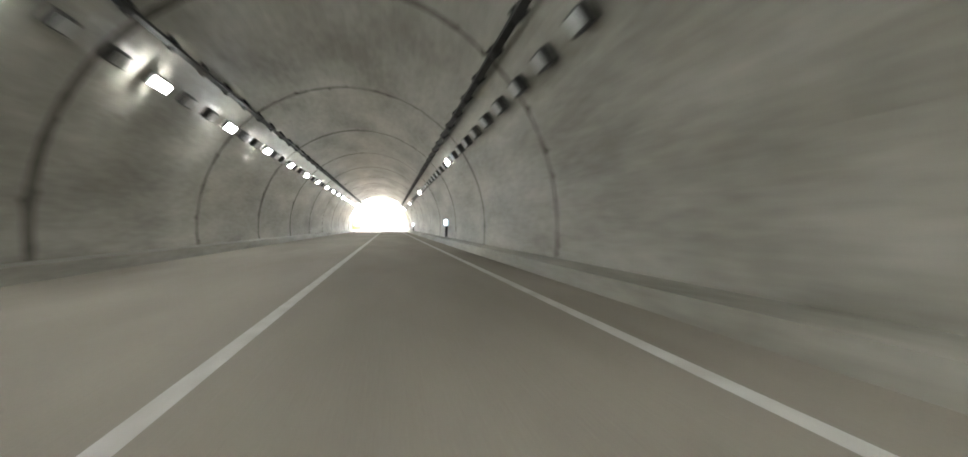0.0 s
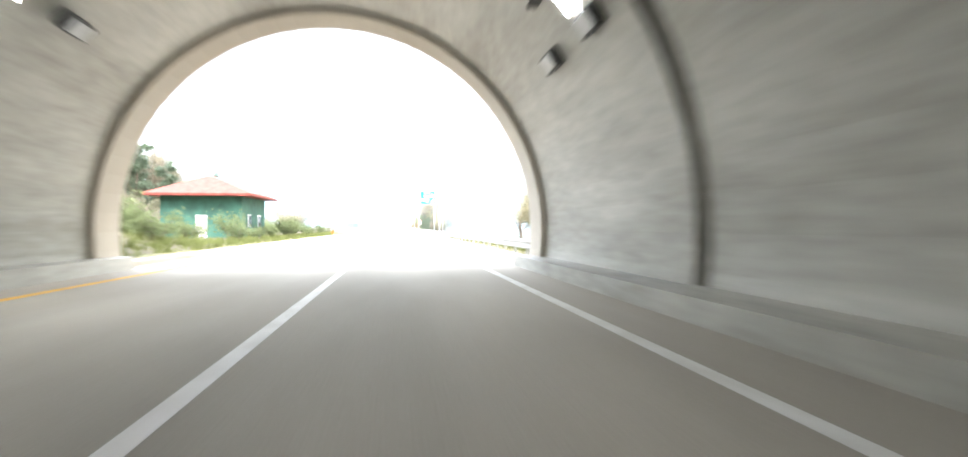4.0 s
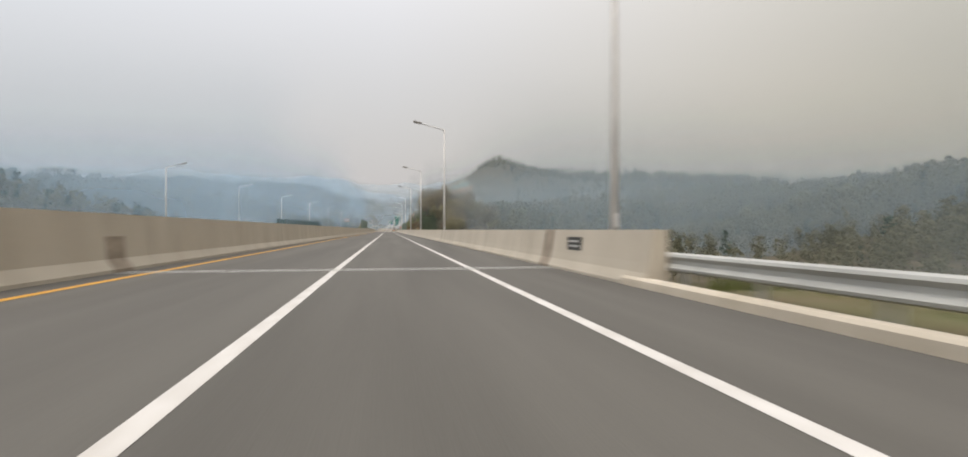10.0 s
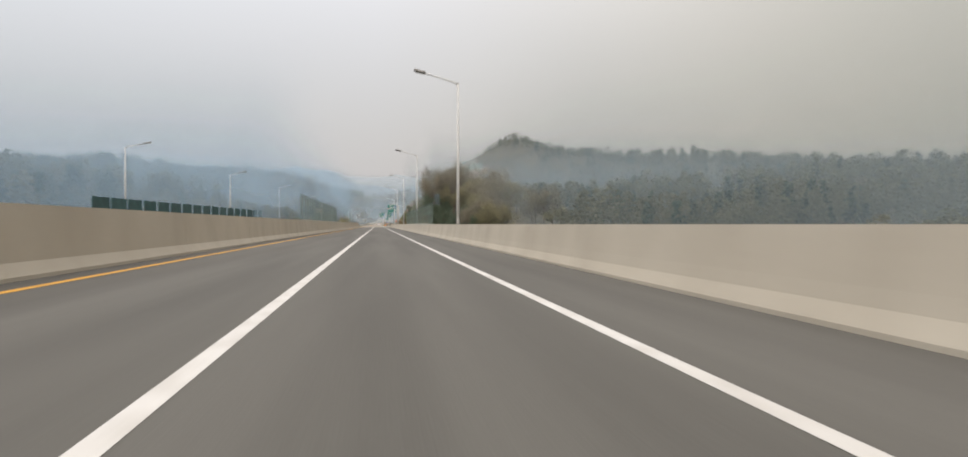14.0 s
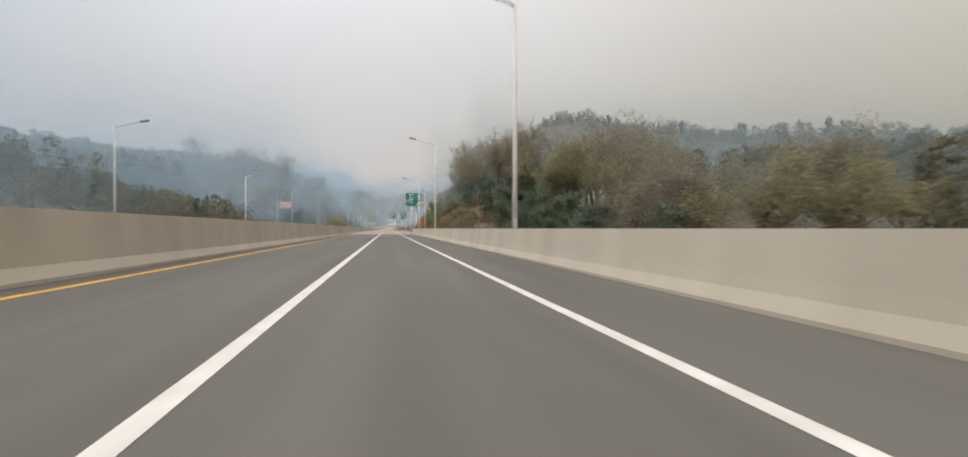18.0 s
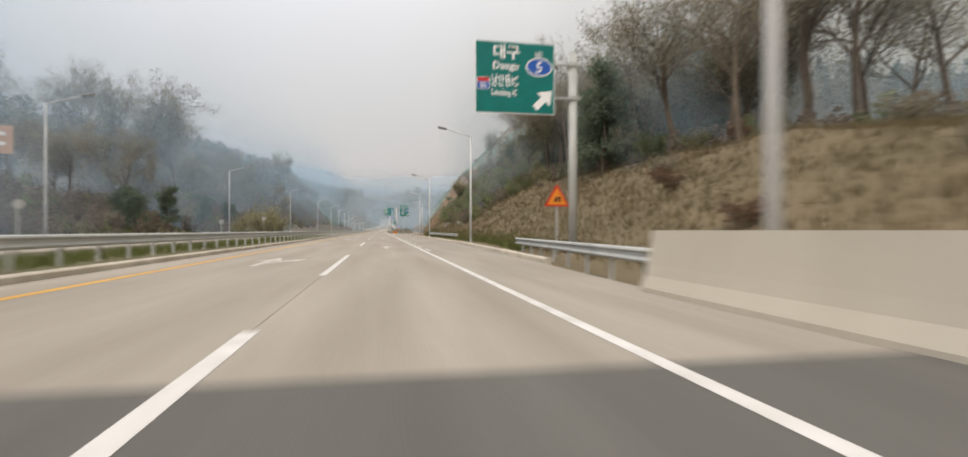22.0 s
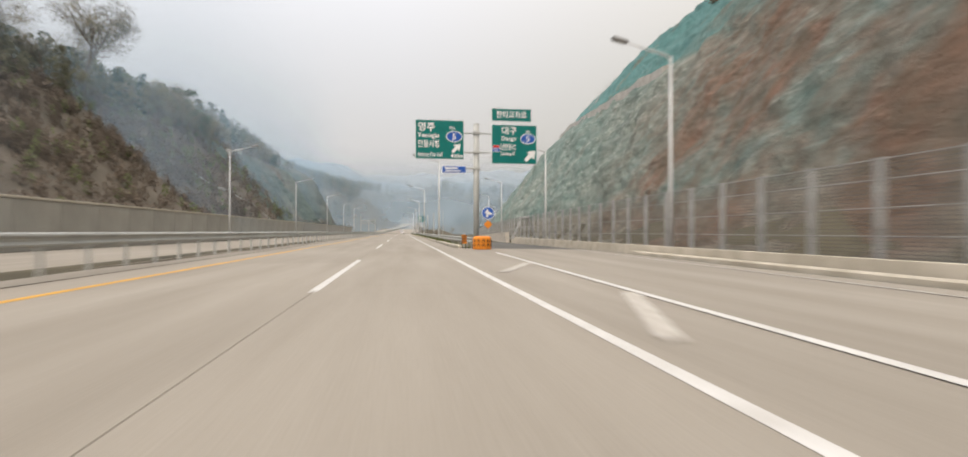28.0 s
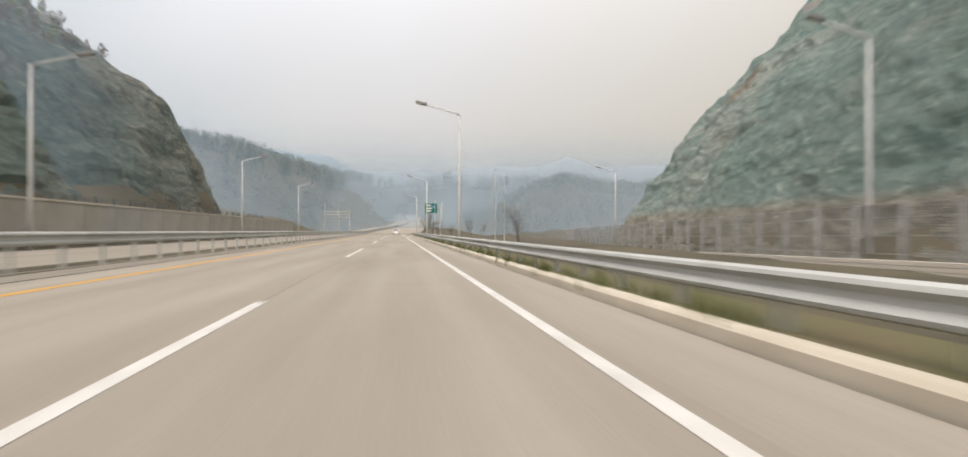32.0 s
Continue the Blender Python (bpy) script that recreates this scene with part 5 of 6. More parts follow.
M_BOXLIGHT = glow("pale_blue_light_panel", (.55, .8, .9), .5)
for y in (37.4, 88.5):
    emergency_box(y)
ob = thing("portal_light_strip", pose(0, 0, 0), "white light strips following the portal's arch", "light strip")
for a0, a1 in ((38, 60), (112, 132), (140, 165)):
    bm = bmesh.new()
    prev = None
    for k in range(9):
        a = radians(a0 + (a1 - a0) * k / 8)
        cur = [bm.verts.new((TX + r * math.cos(a), y, TZ + r * math.sin(a))) for r, y in ((TR - .14, 104), (TR - .14, 104.25))]
        if prev:
            bm.faces.new((prev[0], prev[1], cur[1], cur[0]))
        prev = cur
    part("strip", bm, M_LIT, ob)

# ---- trees ----
def leaf_material(name, base, dark, scale):
    """Thin leaves, lit from both sides."""
    m = material(name, base, .85, dark=dark, scale=scale, fine=scale * 9, bump=0)
    n, l = m.node_tree.nodes, m.node_tree.links
    b = n["Principled BSDF"]
    colour = b.inputs["Base Color"].links[0].from_socket
    out = [q for q in n if q.type == "OUTPUT_MATERIAL"][0]
    dif, tra, mix = n.new("ShaderNodeBsdfDiffuse"), n.new("ShaderNodeBsdfTranslucent"), n.new("ShaderNodeMixShader")
    mix.inputs[0].default_value = .45
    l.new(colour, dif.inputs[0]), l.new(colour, tra.inputs[0])
    l.new(dif.outputs[0], mix.inputs[1]), l.new(tra.outputs[0], mix.inputs[2]), l.new(mix.outputs[0], out.inputs["Surface"])
    n.remove(b)
    return m


M_LEAF_SPRING = leaf_material("spring_leaf", (.33, .298, .222), (.23, .21, .155), .5)
M_LEAF_YOUNG = leaf_material("yellow_green_leaf", (.32, .30, .18), (.215, .20, .12), .6)
M_LEAF_PINE = leaf_material("pine_needle", (.17, .21, .145), (.11, .14, .10), .6)
M_LEAF_FAR = leaf_material("far_deciduous_crown", (.195, .19, .13), (.13, .13, .09), .13)
M_LEAF_FARPINE = leaf_material("far_pine_crown", (.075, .105, .075), (.045, .068, .052), .13)
M_LEAF_SCRUB = leaf_material("dry_brown_scrub", (.245, .20, .158), (.17, .142, .115), .1)
M_LEAF_GREEN = leaf_material("green_slope_bush", (.25, .275, .14), (.18, .20, .11), .2)
M_LEAF_BUSH = leaf_material("hedge_leaf", (.175, .205, .10), (.115, .14, .07), .8)
M_LEAF_RED = leaf_material("dry_red_scrub", (.22, .14, .095), (.14, .10, .07), .5)
M_TWIG = material("grey_twig", (.15, .125, .10), .95, dark=(.10, .085, .07), scale=2, fine=20, bump=0)


class Lump:
    """Collects triangles and quads for one mesh."""

    def __init__(self):
        self.v, self.f = [], []

    def limb(self, a, b, ra, rb, sides=4):
        d = (b - a).normalized()
        u = d.orthogonal().normalized()
        w = d.cross(u)
        s = len(self.v)
        for p, r in ((a, ra), (b, rb)):
            for k in range(sides):
                c = k * math.tau / sides
                self.v.append(p + r * (math.cos(c) * u + math.sin(c) * w))
        for k in range(sides):
            self.f.append((s + k, s + (k + 1) % sides, s + sides + (k + 1) % sides, s + sides + k))

    def twig(self, a, b, r):
        d = (b - a).normalized()
        u = d.orthogonal().normalized()
        s = len(self.v)
        self.v += [a - u * r, a + u * r, b]
        self.f.append((s, s + 1, s + 2))

    def leaf(self, rng, p, size):
        n = Vector((rng.gauss(0, 1), rng.gauss(0, 1), rng.gauss(0, 1))).normalized()
        u = n.orthogonal().normalized() * size
        w = n.cross(u)
        s = len(self.v)
        self.v += [p - u, p + u * .6 - w * .6, p + u * .6 + w * .6]
        self.f.append((s, s + 1, s + 2))

    def mesh(self, name, mat):
        return raw_mesh(name, [tuple(q) for q in self.v], self.f, mat)


def grow(rng, wood, tips, p, d, length, r, depth, spread_deg, lift):
    steps = 3 if depth > 1 else 2
    for k in range(steps):
        d = (d + Vector((rng.gauss(0, .12), rng.gauss(0, .12), lift * .06))).normalized()
        q = p + d * length / steps
        if depth > 1:
            wood.limb(p, q, r, r * .84, 6 if depth > 3 else (4 if depth > 2 else 3))
        else:
            wood.twig(p, q + d * length * .12, max(r, .012))
        p, r = q, r * .84
        if depth <= 2:
            tips.append(p)
        if depth:
            for _ in range(2):
                a = radians(spread_deg + rng.uniform(-14, 14))
                side = d.orthogonal().normalized()
                side.rotate(Matrix.Rotation(rng.uniform(0, math.tau), 3, d))
                e = (d * math.cos(a) + side * math.sin(a) + Vector((0, 0, lift * .25))).normalized()
                grow(rng, wood, tips, p, e, length * rng.uniform(.5, .72), r * .58, depth - 1, spread_deg, lift)
    if depth == 0:
        tips.append(p)


def broad_tree(seed, mat, leaves, size, height_m=14, wood_mat=None, spread_deg=36, lift=.5):
    rng = random.Random(seed)
    wood, tips, crown = Lump(), [], Lump()
    p = Vector((0, 0, -.6))
    q = Vector((rng.uniform(-.3, .3), rng.uniform(-.3, .3), height_m * .13))
    wood.limb(p, q, .24, .18, 8)
    grow(rng, wood, tips, q, Vector((0, 0, 1)), height_m * .34, .18, 4, spread_deg + 8, lift)
    top = max(v.z for v in wood.v)
    s = height_m / top
    wood.v = [v * s for v in wood.v]
    for _ in range(leaves):
        t = rng.choice(tips) * s
        crown.leaf(rng, t + Vector((rng.gauss(0, .28), rng.gauss(0, .28), rng.gauss(0, .25))), size * rng.uniform(.6, 1.3))
    return wood.mesh("trunk", wood_mat or M_BARK), crown.mesh("crown", mat)


def pine_tree(seed, height_m=11):
    rng = random.Random(seed)
    wood, crown = Lump(), Lump()
    p = Vector((0, 0, -.6))
    for k in range(6):
        q = Vector((rng.gauss(0, .12) * k, rng.gauss(0, .12) * k, height_m * (k + 1) / 6.3))
        wood.limb(p, q, .19 - .027 * k, .165 - .027 * k, 7)
        p = q
        if k < 1:
            continue
        for b in range(6 if k < 5 else 4):
            a = rng.uniform(0, math.tau)
            L = height_m * rng.uniform(.19, .31) * (1.1 - .11 * k)
            e = q + Vector((math.cos(a) * L, math.sin(a) * L, rng.uniform(-.25, .45) * L))
            root = q - Vector((0, 0, rng.uniform(0, height_m / 6.3)))
            e.z += root.z - q.z
            wood.limb(root, e, .05, .02, 3)
            for c in range(5):
                f = root.lerp(e, .35 + .16 * c)
                for _ in range(32):
                    crown.leaf(rng, f + Vector((rng.gauss(0, .5), rng.gauss(0, .5), rng.gauss(.12, .36))), rng.uniform(.14, .29))
    return wood.mesh("trunk", M_BARK), crown.mesh("crown", M_LEAF_PINE)


def shrub(seed, mat, height_m=2.0, leaves=900, size=.11, wide=1.0):
    rng = random.Random(seed)
    wood, crown = Lump(), Lump()
    for k in range(9):
        a = rng.uniform(0, math.tau)
        e = Vector((math.cos(a) * height_m * .4 * wide, math.sin(a) * height_m * .4 * wide, height_m * rng.uniform(.6, 1)))
        m = e * .5 + Vector((0, 0, height_m * .1))
        wood.limb(Vector((0, 0, -.2)), m, .03, .022, 4)
        wood.limb(m, e, .022, .008, 3)
        for _ in range(leaves // 9):
            f = m.lerp(e, rng.uniform(-.5, 1.05))
            crown.leaf(rng, f + Vector((rng.gauss(0, .16), rng.gauss(0, .16), rng.gauss(0, .14))) * height_m * .8, size * rng.uniform(.6, 1.4))
    return wood.mesh("stem", M_TWIG), crown.mesh("foliage", mat)


def plant(name, meshes, m, label, category, group=""):
    ob = thing(name, m, label, category, group)
    part(meshes[0].name.split(".")[0], meshes[0], None, ob)
    part(meshes[1].name.split(".")[0], meshes[1], None, ob)
    return ob


BARE = [broad_tree(3, M_LEAF_SPRING, 6500, .10, 17, lift=.6, spread_deg=34), broad_tree(8, M_LEAF_SPRING, 7000, .10, 15, lift=.55, spread_deg=37), broad_tree(23, M_LEAF_SPRING, 5600, .10, 16, lift=.6, spread_deg=32)]
LEAFY = [broad_tree(11, M_LEAF_YOUNG, 5200, .13, 12, lift=.4), broad_tree(15, M_LEAF_SPRING, 5000, .13, 13, lift=.45, spread_deg=38), broad_tree(19, M_LEAF_YOUNG, 4200, .12, 10, lift=.3, spread_deg=42)]
SAPLINGS = [broad_tree(31, M_LEAF_SPRING, 700, .12, 12, M_TWIG, lift=.5), broad_tree(37, M_LEAF_SPRING, 500, .12, 14, M_TWIG, 30, .7)]
PINES = [pine_tree(5), pine_tree(6, 9), pine_tree(9, 12)]
HEDGE = [shrub(2, M_LEAF_BUSH, 1.7, 800, .10, 1.5), shrub(4, M_LEAF_BUSH, 2.2, 800, .11, 1.2)]
YELLOW = [shrub(6, M_LEAF_YOUNG, 3.0, 900, .12)]
GREENBUSH = [shrub(12, M_LEAF_GREEN, 2.6, 1300, .12, 1.4), shrub(14, M_LEAF_GREEN, 2.2, 1200, .12, 1.6), shrub(16, M_LEAF_BUSH, 2.4, 1300, .11, 1.3)]
M_BLOSSOM = leaf_material("white_blossom", (.72, .72, .66), (.42, .44, .34), 2.0)
BLOSSOM = [shrub(18, M_BLOSSOM, 1.5, 700, .08, 1.3)]
SCRUB = [shrub(7, M_LEAF_RED, 1.2, 380, .09, 1.4), shrub(10, M_LEAF_SPRING, 1.5, 420, .10, 1.3)]
rng = random.Random(41)
KINDS = {
    "bare": (BARE, "bare_tree", "tall spring tree with bare grey branches and few leaves", "tree", "bare trees beside the road"),
    "leafy": (LEAFY, "tree", "tree with thin yellow-green spring leaves", "tree", "spring trees beside the road"),
    "sapling": (SAPLINGS, "sapling", "thin bare sapling standing behind the guardrail", "tree", "saplings behind the guardrail"),
    "pine": (PINES, "pine_tree", "dark green pine tree on the wooded slope", "tree", "pine trees beside the road"),
    "hedge": (HEDGE, "shrub", "dense green shrub planted in the median", "shrub", "median shrubs"),
    "yellow": (YELLOW, "flowering_shrub", "yellow-green flowering shrub beside the far carriageway", "shrub", "yellow shrubs"),
    "greenbush": (GREENBUSH, "slope_bush", "rounded fresh green bush on the grass slope", "shrub", "green bushes on the slope"),
    "blossom": (BLOSSOM, "flowering_shrub", "small white-flowering shrub on the grass slope", "shrub", ""),
    "scrub": (SCRUB, "scrub_bush", "dry reddish scrub bush on the slope", "shrub", "scrub on the slopes"),
}


def put(kind, x, y, s=1.0, sink=.1):
    meshes, name, label, cat, group = KINDS[kind]
    base = height(x, y) - sink
    ob = plant(name, rng.choice(meshes), pose(x, y, base, 0, 0, rng.uniform(0, 360)), label, cat, group)
    ob.scale = (s, s, s * rng.uniform(.9, 1.12))
    return ob


for x, y, s in ((-35.4, 634, 1.05), (-39, 631, 1.3), (-44.5, 632, 1.15), (-49, 630, 1.2), (-54, 634, 1.1), (-60, 628, 1.15), (-42, 640, 1.0), (-45.2, 670, .85), (-47, 655, .95), (-52, 650, 1.0), (-50, 674, .8)):
    put("bare", x, y, s)
for x, y, s in ((-40, 248, .75), (-44, 250, .85), (-47, 246, .8)):
    put("leafy", x, y, s)
for x, y, s in ((-38.6, 755, 1.0), (-45, 752, .75), (-44, 764, .7), (33.5, 664.5, .9), (45, 590, .9), (38, 582, .9)):
    put("bare", x, y, s)
# a belt of trees beside the bridge's end: leafy ones nearest, pines in front
for k in range(34):
    y = rng.uniform(462, 530)
    put("leafy", rng.uniform(24, 48), y, rng.uniform(.75, 1.0) + .15 * (y > 505))
for k in range(24):
    put("pine", rng.uniform(17, 27), rng.uniform(474, 536), rng.uniform(.42, .68))
for x, y, s in ((31.6, 526, 1.2), (33.5, 519, 1.2), (37, 514, 1.2), (39, 524, 1.3)):
    put("leafy", x, y, s)
# tall thin-leaved trees behind the bare mound
for x, y, s in ((20.5, 556.5, .9), (26, 558, 1.2), (31.5, 559, 1.3), (36, 563, 1.2), (41, 561, 1.15), (29, 566, 1.15), (45, 568, 1.1), (24, 570, 1.0), (34, 574, 1.1), (29, 488, .75), (33, 496, .85), (38, 505, .95)):
    put("bare", x, y, s)
for x, y, s in ((33, 548, .75), (36, 544, .8), (40, 547, .8), (30, 541, .6)):
    put("pine", x, y, s)
for x, y, s in ((22.4, 581, 1.05), (24.2, 585, 1.15), (26.4, 590, 1.1)):
    put("pine", x, y, s)
# a dense grove stands along the upper edge of the grass bank
for k in range(34):
    y = 571 + 1.7 * k
    put(rng.choice(("pine", "bare", "bare", "leafy", "bare")), 26 + rng.uniform(0, 5) + (k % 3) * 3, y, rng.uniform(.95, 1.25))
for k in range(16):
    put(rng.choice(("pine", "leafy", "bare", "bare")), rng.uniform(32, 52), rng.uniform(580, 630), rng.uniform(.7, 1.0))
for k in range(26):
    put(rng.choice(("leafy", "leafy", "bare", "bare")), -rng.uniform(29, 62), rng.uniform(570, 720), rng.uniform(.45, .8))
for k in range(9):
    put("pine", -rng.uniform(25.5, 29.5), rng.uniform(592, 652), rng.uniform(.35, .5))
for x, y, s in ((-44, 800, .9), (-46, 806, .8), (-41, 796, .6), (-50, 790, .8)):
    put("pine", x, y, s)
# hazy trees along the crest of the hillside
for k in range(50):
    put(rng.choice(("pine", "leafy", "bare", "leafy")), -rng.uniform(33, 52), rng.uniform(770, 846), rng.uniform(.3, .6))
for k in range(26):
    put(rng.choice(("leafy", "bare", "hedge")), -rng.uniform(31, 50), rng.uniform(690, 790), rng.uniform(.3, .55))
for k in range(14):
    put(rng.choice(("pine", "bare", "bare")), -rng.uniform(48, 75), rng.uniform(186, 250), rng.uniform(.7, .95))
for x, y, s in ((-54, 230, 1.0), (-50, 226, .8), (-58, 224, .95), (-49, 238, .7), (-45, 252, .6), (-41, 256, .6), (-39, 250, .55)):
    put("bare", x, y, s)
for x, y, s in ((-41.6, 233, 1.05), (-43.5, 236, .95), (-46, 214, .75)):
    put("pine", x, y, s)
for x, y, s in ((-18.5, 207, .34), (-21, 210, .36), (-23, 213, .33), (10.6, 143.5, .62)):
    put("leafy", x, y, s)
for k in range(16):
    put(rng.choice(("yellow", "scrub")), -rng.uniform(24, 40), rng.uniform(222, 252), rng.uniform(1.0, 1.8))
for k in range(60):
    put("hedge", -rng.uniform(9.8, 22), rng.uniform(118, 176), rng.uniform(.55, .95))
for k in range(12):
    put("hedge", -rng.uniform(9.6, 20), rng.uniform(178, 246), rng.uniform(.3, .5))
for x, y, s in ((-15.4, 606, 1.35), (-15.6, 611, 1.1), (-15.4, 617, 1.0), (-17, 614, 1.3), (-17.5, 602, .9), (-16.4, 609, 1.2)):
    put("yellow", x, y, s)
for k in range(26):
    put(rng.choice(("yellow", "scrub", "hedge")), -rng.uniform(25, 31), rng.uniform(535, 690), rng.uniform(.6, 1.3))
for k in range(12):
    y = rng.uniform(535, 562)
    px = side_profile(RIGHT, y)[0]
    put("scrub", rng.uniform(px[1] + 1.5, px[2] + 4), y, rng.uniform(.5, 1.3))
for k in range(60):
    y = rng.uniform(690, 868)
    put("scrub", -rng.uniform(36, 54), y, rng.uniform(.7, 1.6))
for k in range(14):
    y = rng.uniform(672, 742)
    put("scrub", side_profile(RIGHT, y)[0][3] + rng.uniform(-12, 14), y, rng.uniform(.7, 1.5))
for k in range(60):
    y = rng.uniform(560, 668)
    f = (y - 560) / 108
    px = side_profile(RIGHT, y)[0]
    x = px[2] - 7 * f + rng.uniform(0, 14)
    kind = rng.choice(("hedge", "yellow", "leafy", "scrub"))
    put(kind, x, y, rng.uniform(.2, .4) if kind == "leafy" else rng.uniform(.5, 1.1))

# green bushes, one in white flower, and thin trees over the slope before the rock
for x, y, s in ((15.6, 629, 1.25), (17.2, 631.5, 1.1), (14.4, 627, 1.0), (16, 625.7, 1.35), (19, 624, 1.0), (13, 633, .7), (18.5, 640, .9), (21, 636, 1.1), (23, 630, 1.2), (15.2, 621, .9), (17.8, 617, 1.0), (21.5, 619, 1.1), (13.6, 611, .6), (24.5, 640, 1.0), (20, 610, .9), (26, 634, 1.1), (25, 622, 1.2), (14.2, 645, .6)):
    put("greenbush", x, y, s * rng.uniform(.9, 1.15))
for x, y, s in ((12.6, 618, .75), (19, 624.6, .8), (22, 629, 1.2), (21, 627.5, .9)):
    put("yellow", x, y, s)
put("blossom", 12.6, 615.6, .6)
for k in range(26):
    put(rng.choice(("bare", "leafy", "bare", "leafy", "pine")), rng.uniform(26, 46), rng.uniform(626, 662), rng.uniform(.4, .72))


def tufts(name, spots, mat, h, label, clump=.1):
    """Clumps of grass blades."""
    r = np.random.RandomState(len(spots))
    verts, faces = [], []
    for x, y in spots:
        z = height(x, y) if abs(x) > 4 else .1
        for b in range(7):
            a, L = r.rand() * math.tau, h * (.5 + r.rand())
            px, py = x + r.randn() * clump, y + r.randn() * clump
            w = .02 + .02 * r.rand()
            s = len(verts)
            verts += [(px - w * math.sin(a), py + w * math.cos(a), z - .05), (px + w * math.sin(a), py - w * math.cos(a), z - .05), (px + math.cos(a) * L * .5, py + math.sin(a) * L * .5, z + L)]
            faces.append((s, s + 1, s + 2))
    tagged(new(name, raw_mesh(name, verts, faces, mat)), label, "grass", kind="stuff")


M_STRAW = leaf_material("dry_straw", (.195, .15, .09), (.152, .128, .072), .15)
M_BLADE = leaf_material("green_grass_blade", (.15, .17, .06), (.10, .11, .04), .9)
spots = []
for k in range(12000):
    y = rng.uniform(522, 668)
    px = side_profile(RIGHT, y)[0]
    spots.append((rng.uniform(px[0] + .6, px[2] + 6), y))
tufts("dry_grass", spots, M_STRAW, .3, "dry straw-coloured grass covering the bank", .4)
spots = [(rng.uniform(-28, -22.5), rng.uniform(525, 700)) for k in range(3000)] + [(rng.uniform(-10.8, -7.9), rng.uniform(113, 250)) for k in range(2500)] + [(rng.uniform(-10.8, -7.9), rng.uniform(518, 620)) for k in range(1600)]
for k in range(2200):
    y = rng.uniform(556, 650)
    spots.append((side_profile(RIGHT, y)[0][0] + rng.uniform(.3, 3.2) * rng.random(), y))
tufts("weeds", spots, M_BLADE, .28, "thin green weeds along the median and the foot of the bank")
spots = []
for k in range(6500):
    y = rng.uniform(113, 250)
    spots.append((kerb_x(y) + rng.uniform(.3, 2.6), y))
for k in range(5000):
    y = rng.uniform(717, 900)
    spots.append((nose_x(y) + rng.uniform(-.5, 1.0), y))
tufts("verge_grass", spots, M_BLADE, .27, "short green grass under the guardrail")


def crown_template(seed, pine, n):
    """Triangles of one far tree, about 1 high and 0.6 wide."""
    r = np.random.RandomState(seed)
    h = r.rand(n)
    if pine:
        rad = (.30 - .24 * h) * np.sqrt(r.rand(n)) + .02
        z = .18 + .82 * h
    else:
        rad = .34 * np.sqrt(np.clip(1 - (2 * h - .95) ** 2, 0.05, 1)) * r.rand(n) ** .4
        z = .22 + .78 * h
    a = r.rand(n) * math.tau
    lump = .75 + .35 * np.sin(3 * a + seed) * np.cos(5 * h)
    c = np.stack([rad * lump * np.cos(a), rad * lump * np.sin(a), z], 1)
    size = (.032 + .04 * r.rand(n)) * (1 if n > 60 else 1.7)
    u, w = r.randn(n, 3), r.randn(n, 3)
    u /= np.linalg.norm(u, axis=1)[:, None]
    w /= np.linalg.norm(w, axis=1)[:, None]
    tri = np.stack([c + u * size[:, None], c - .5 * u * size[:, None] + w * size[:, None] * .8, c - .5 * u * size[:, None] - w * size[:, None] * .8], 1)
    trunk = np.array([[[-.012, 0, -.05], [.012, 0, -.05], [0, 0, .7]], [[0, -.012, -.05], [0, .012, -.05], [0, 0, .7]]])
    return np.concatenate([tri, trunk])


def wood(name, mat, pine, spots, n, label):
    temps = [crown_template(60 + q, pine, n) for q in range(6)]
    small = [crown_template(80 + q, pine, 60) for q in range(6)]
    r = np.random.RandomState(len(spots))
    out = []
    for k, (x, y, h) in enumerate(spots):
        t = temps[k % 6] if h > 3.5 else small[k % 6]
        a = r.rand() * math.tau
        c, s = math.cos(a), math.sin(a)
        wx = h * (.8 + .5 * r.rand())
        p = np.stack([(t[..., 0] * c - t[..., 1] * s) * wx + x, (t[..., 0] * s + t[..., 1] * c) * wx + y, t[..., 2] * h + height(x, y) - .3], -1)
        out.append(p)
    v = np.concatenate(out).reshape(-1, 3)
    me = bpy.data.meshes.new(name)
    me.vertices.add(len(v))
    me.vertices.foreach_set("co", v.ravel())
    m = len(v) // 3
    me.loops.add(m * 3)
    me.loops.foreach_set("vertex_index", np.arange(m * 3, dtype=np.int32))
    me.polygons.add(m)
    me.polygons.foreach_set("loop_start", np.arange(m, dtype=np.int32) * 3)
    me.update()
    me.materials.append(mat)
    tagged(new(name, me), label, "wood", kind="stuff")


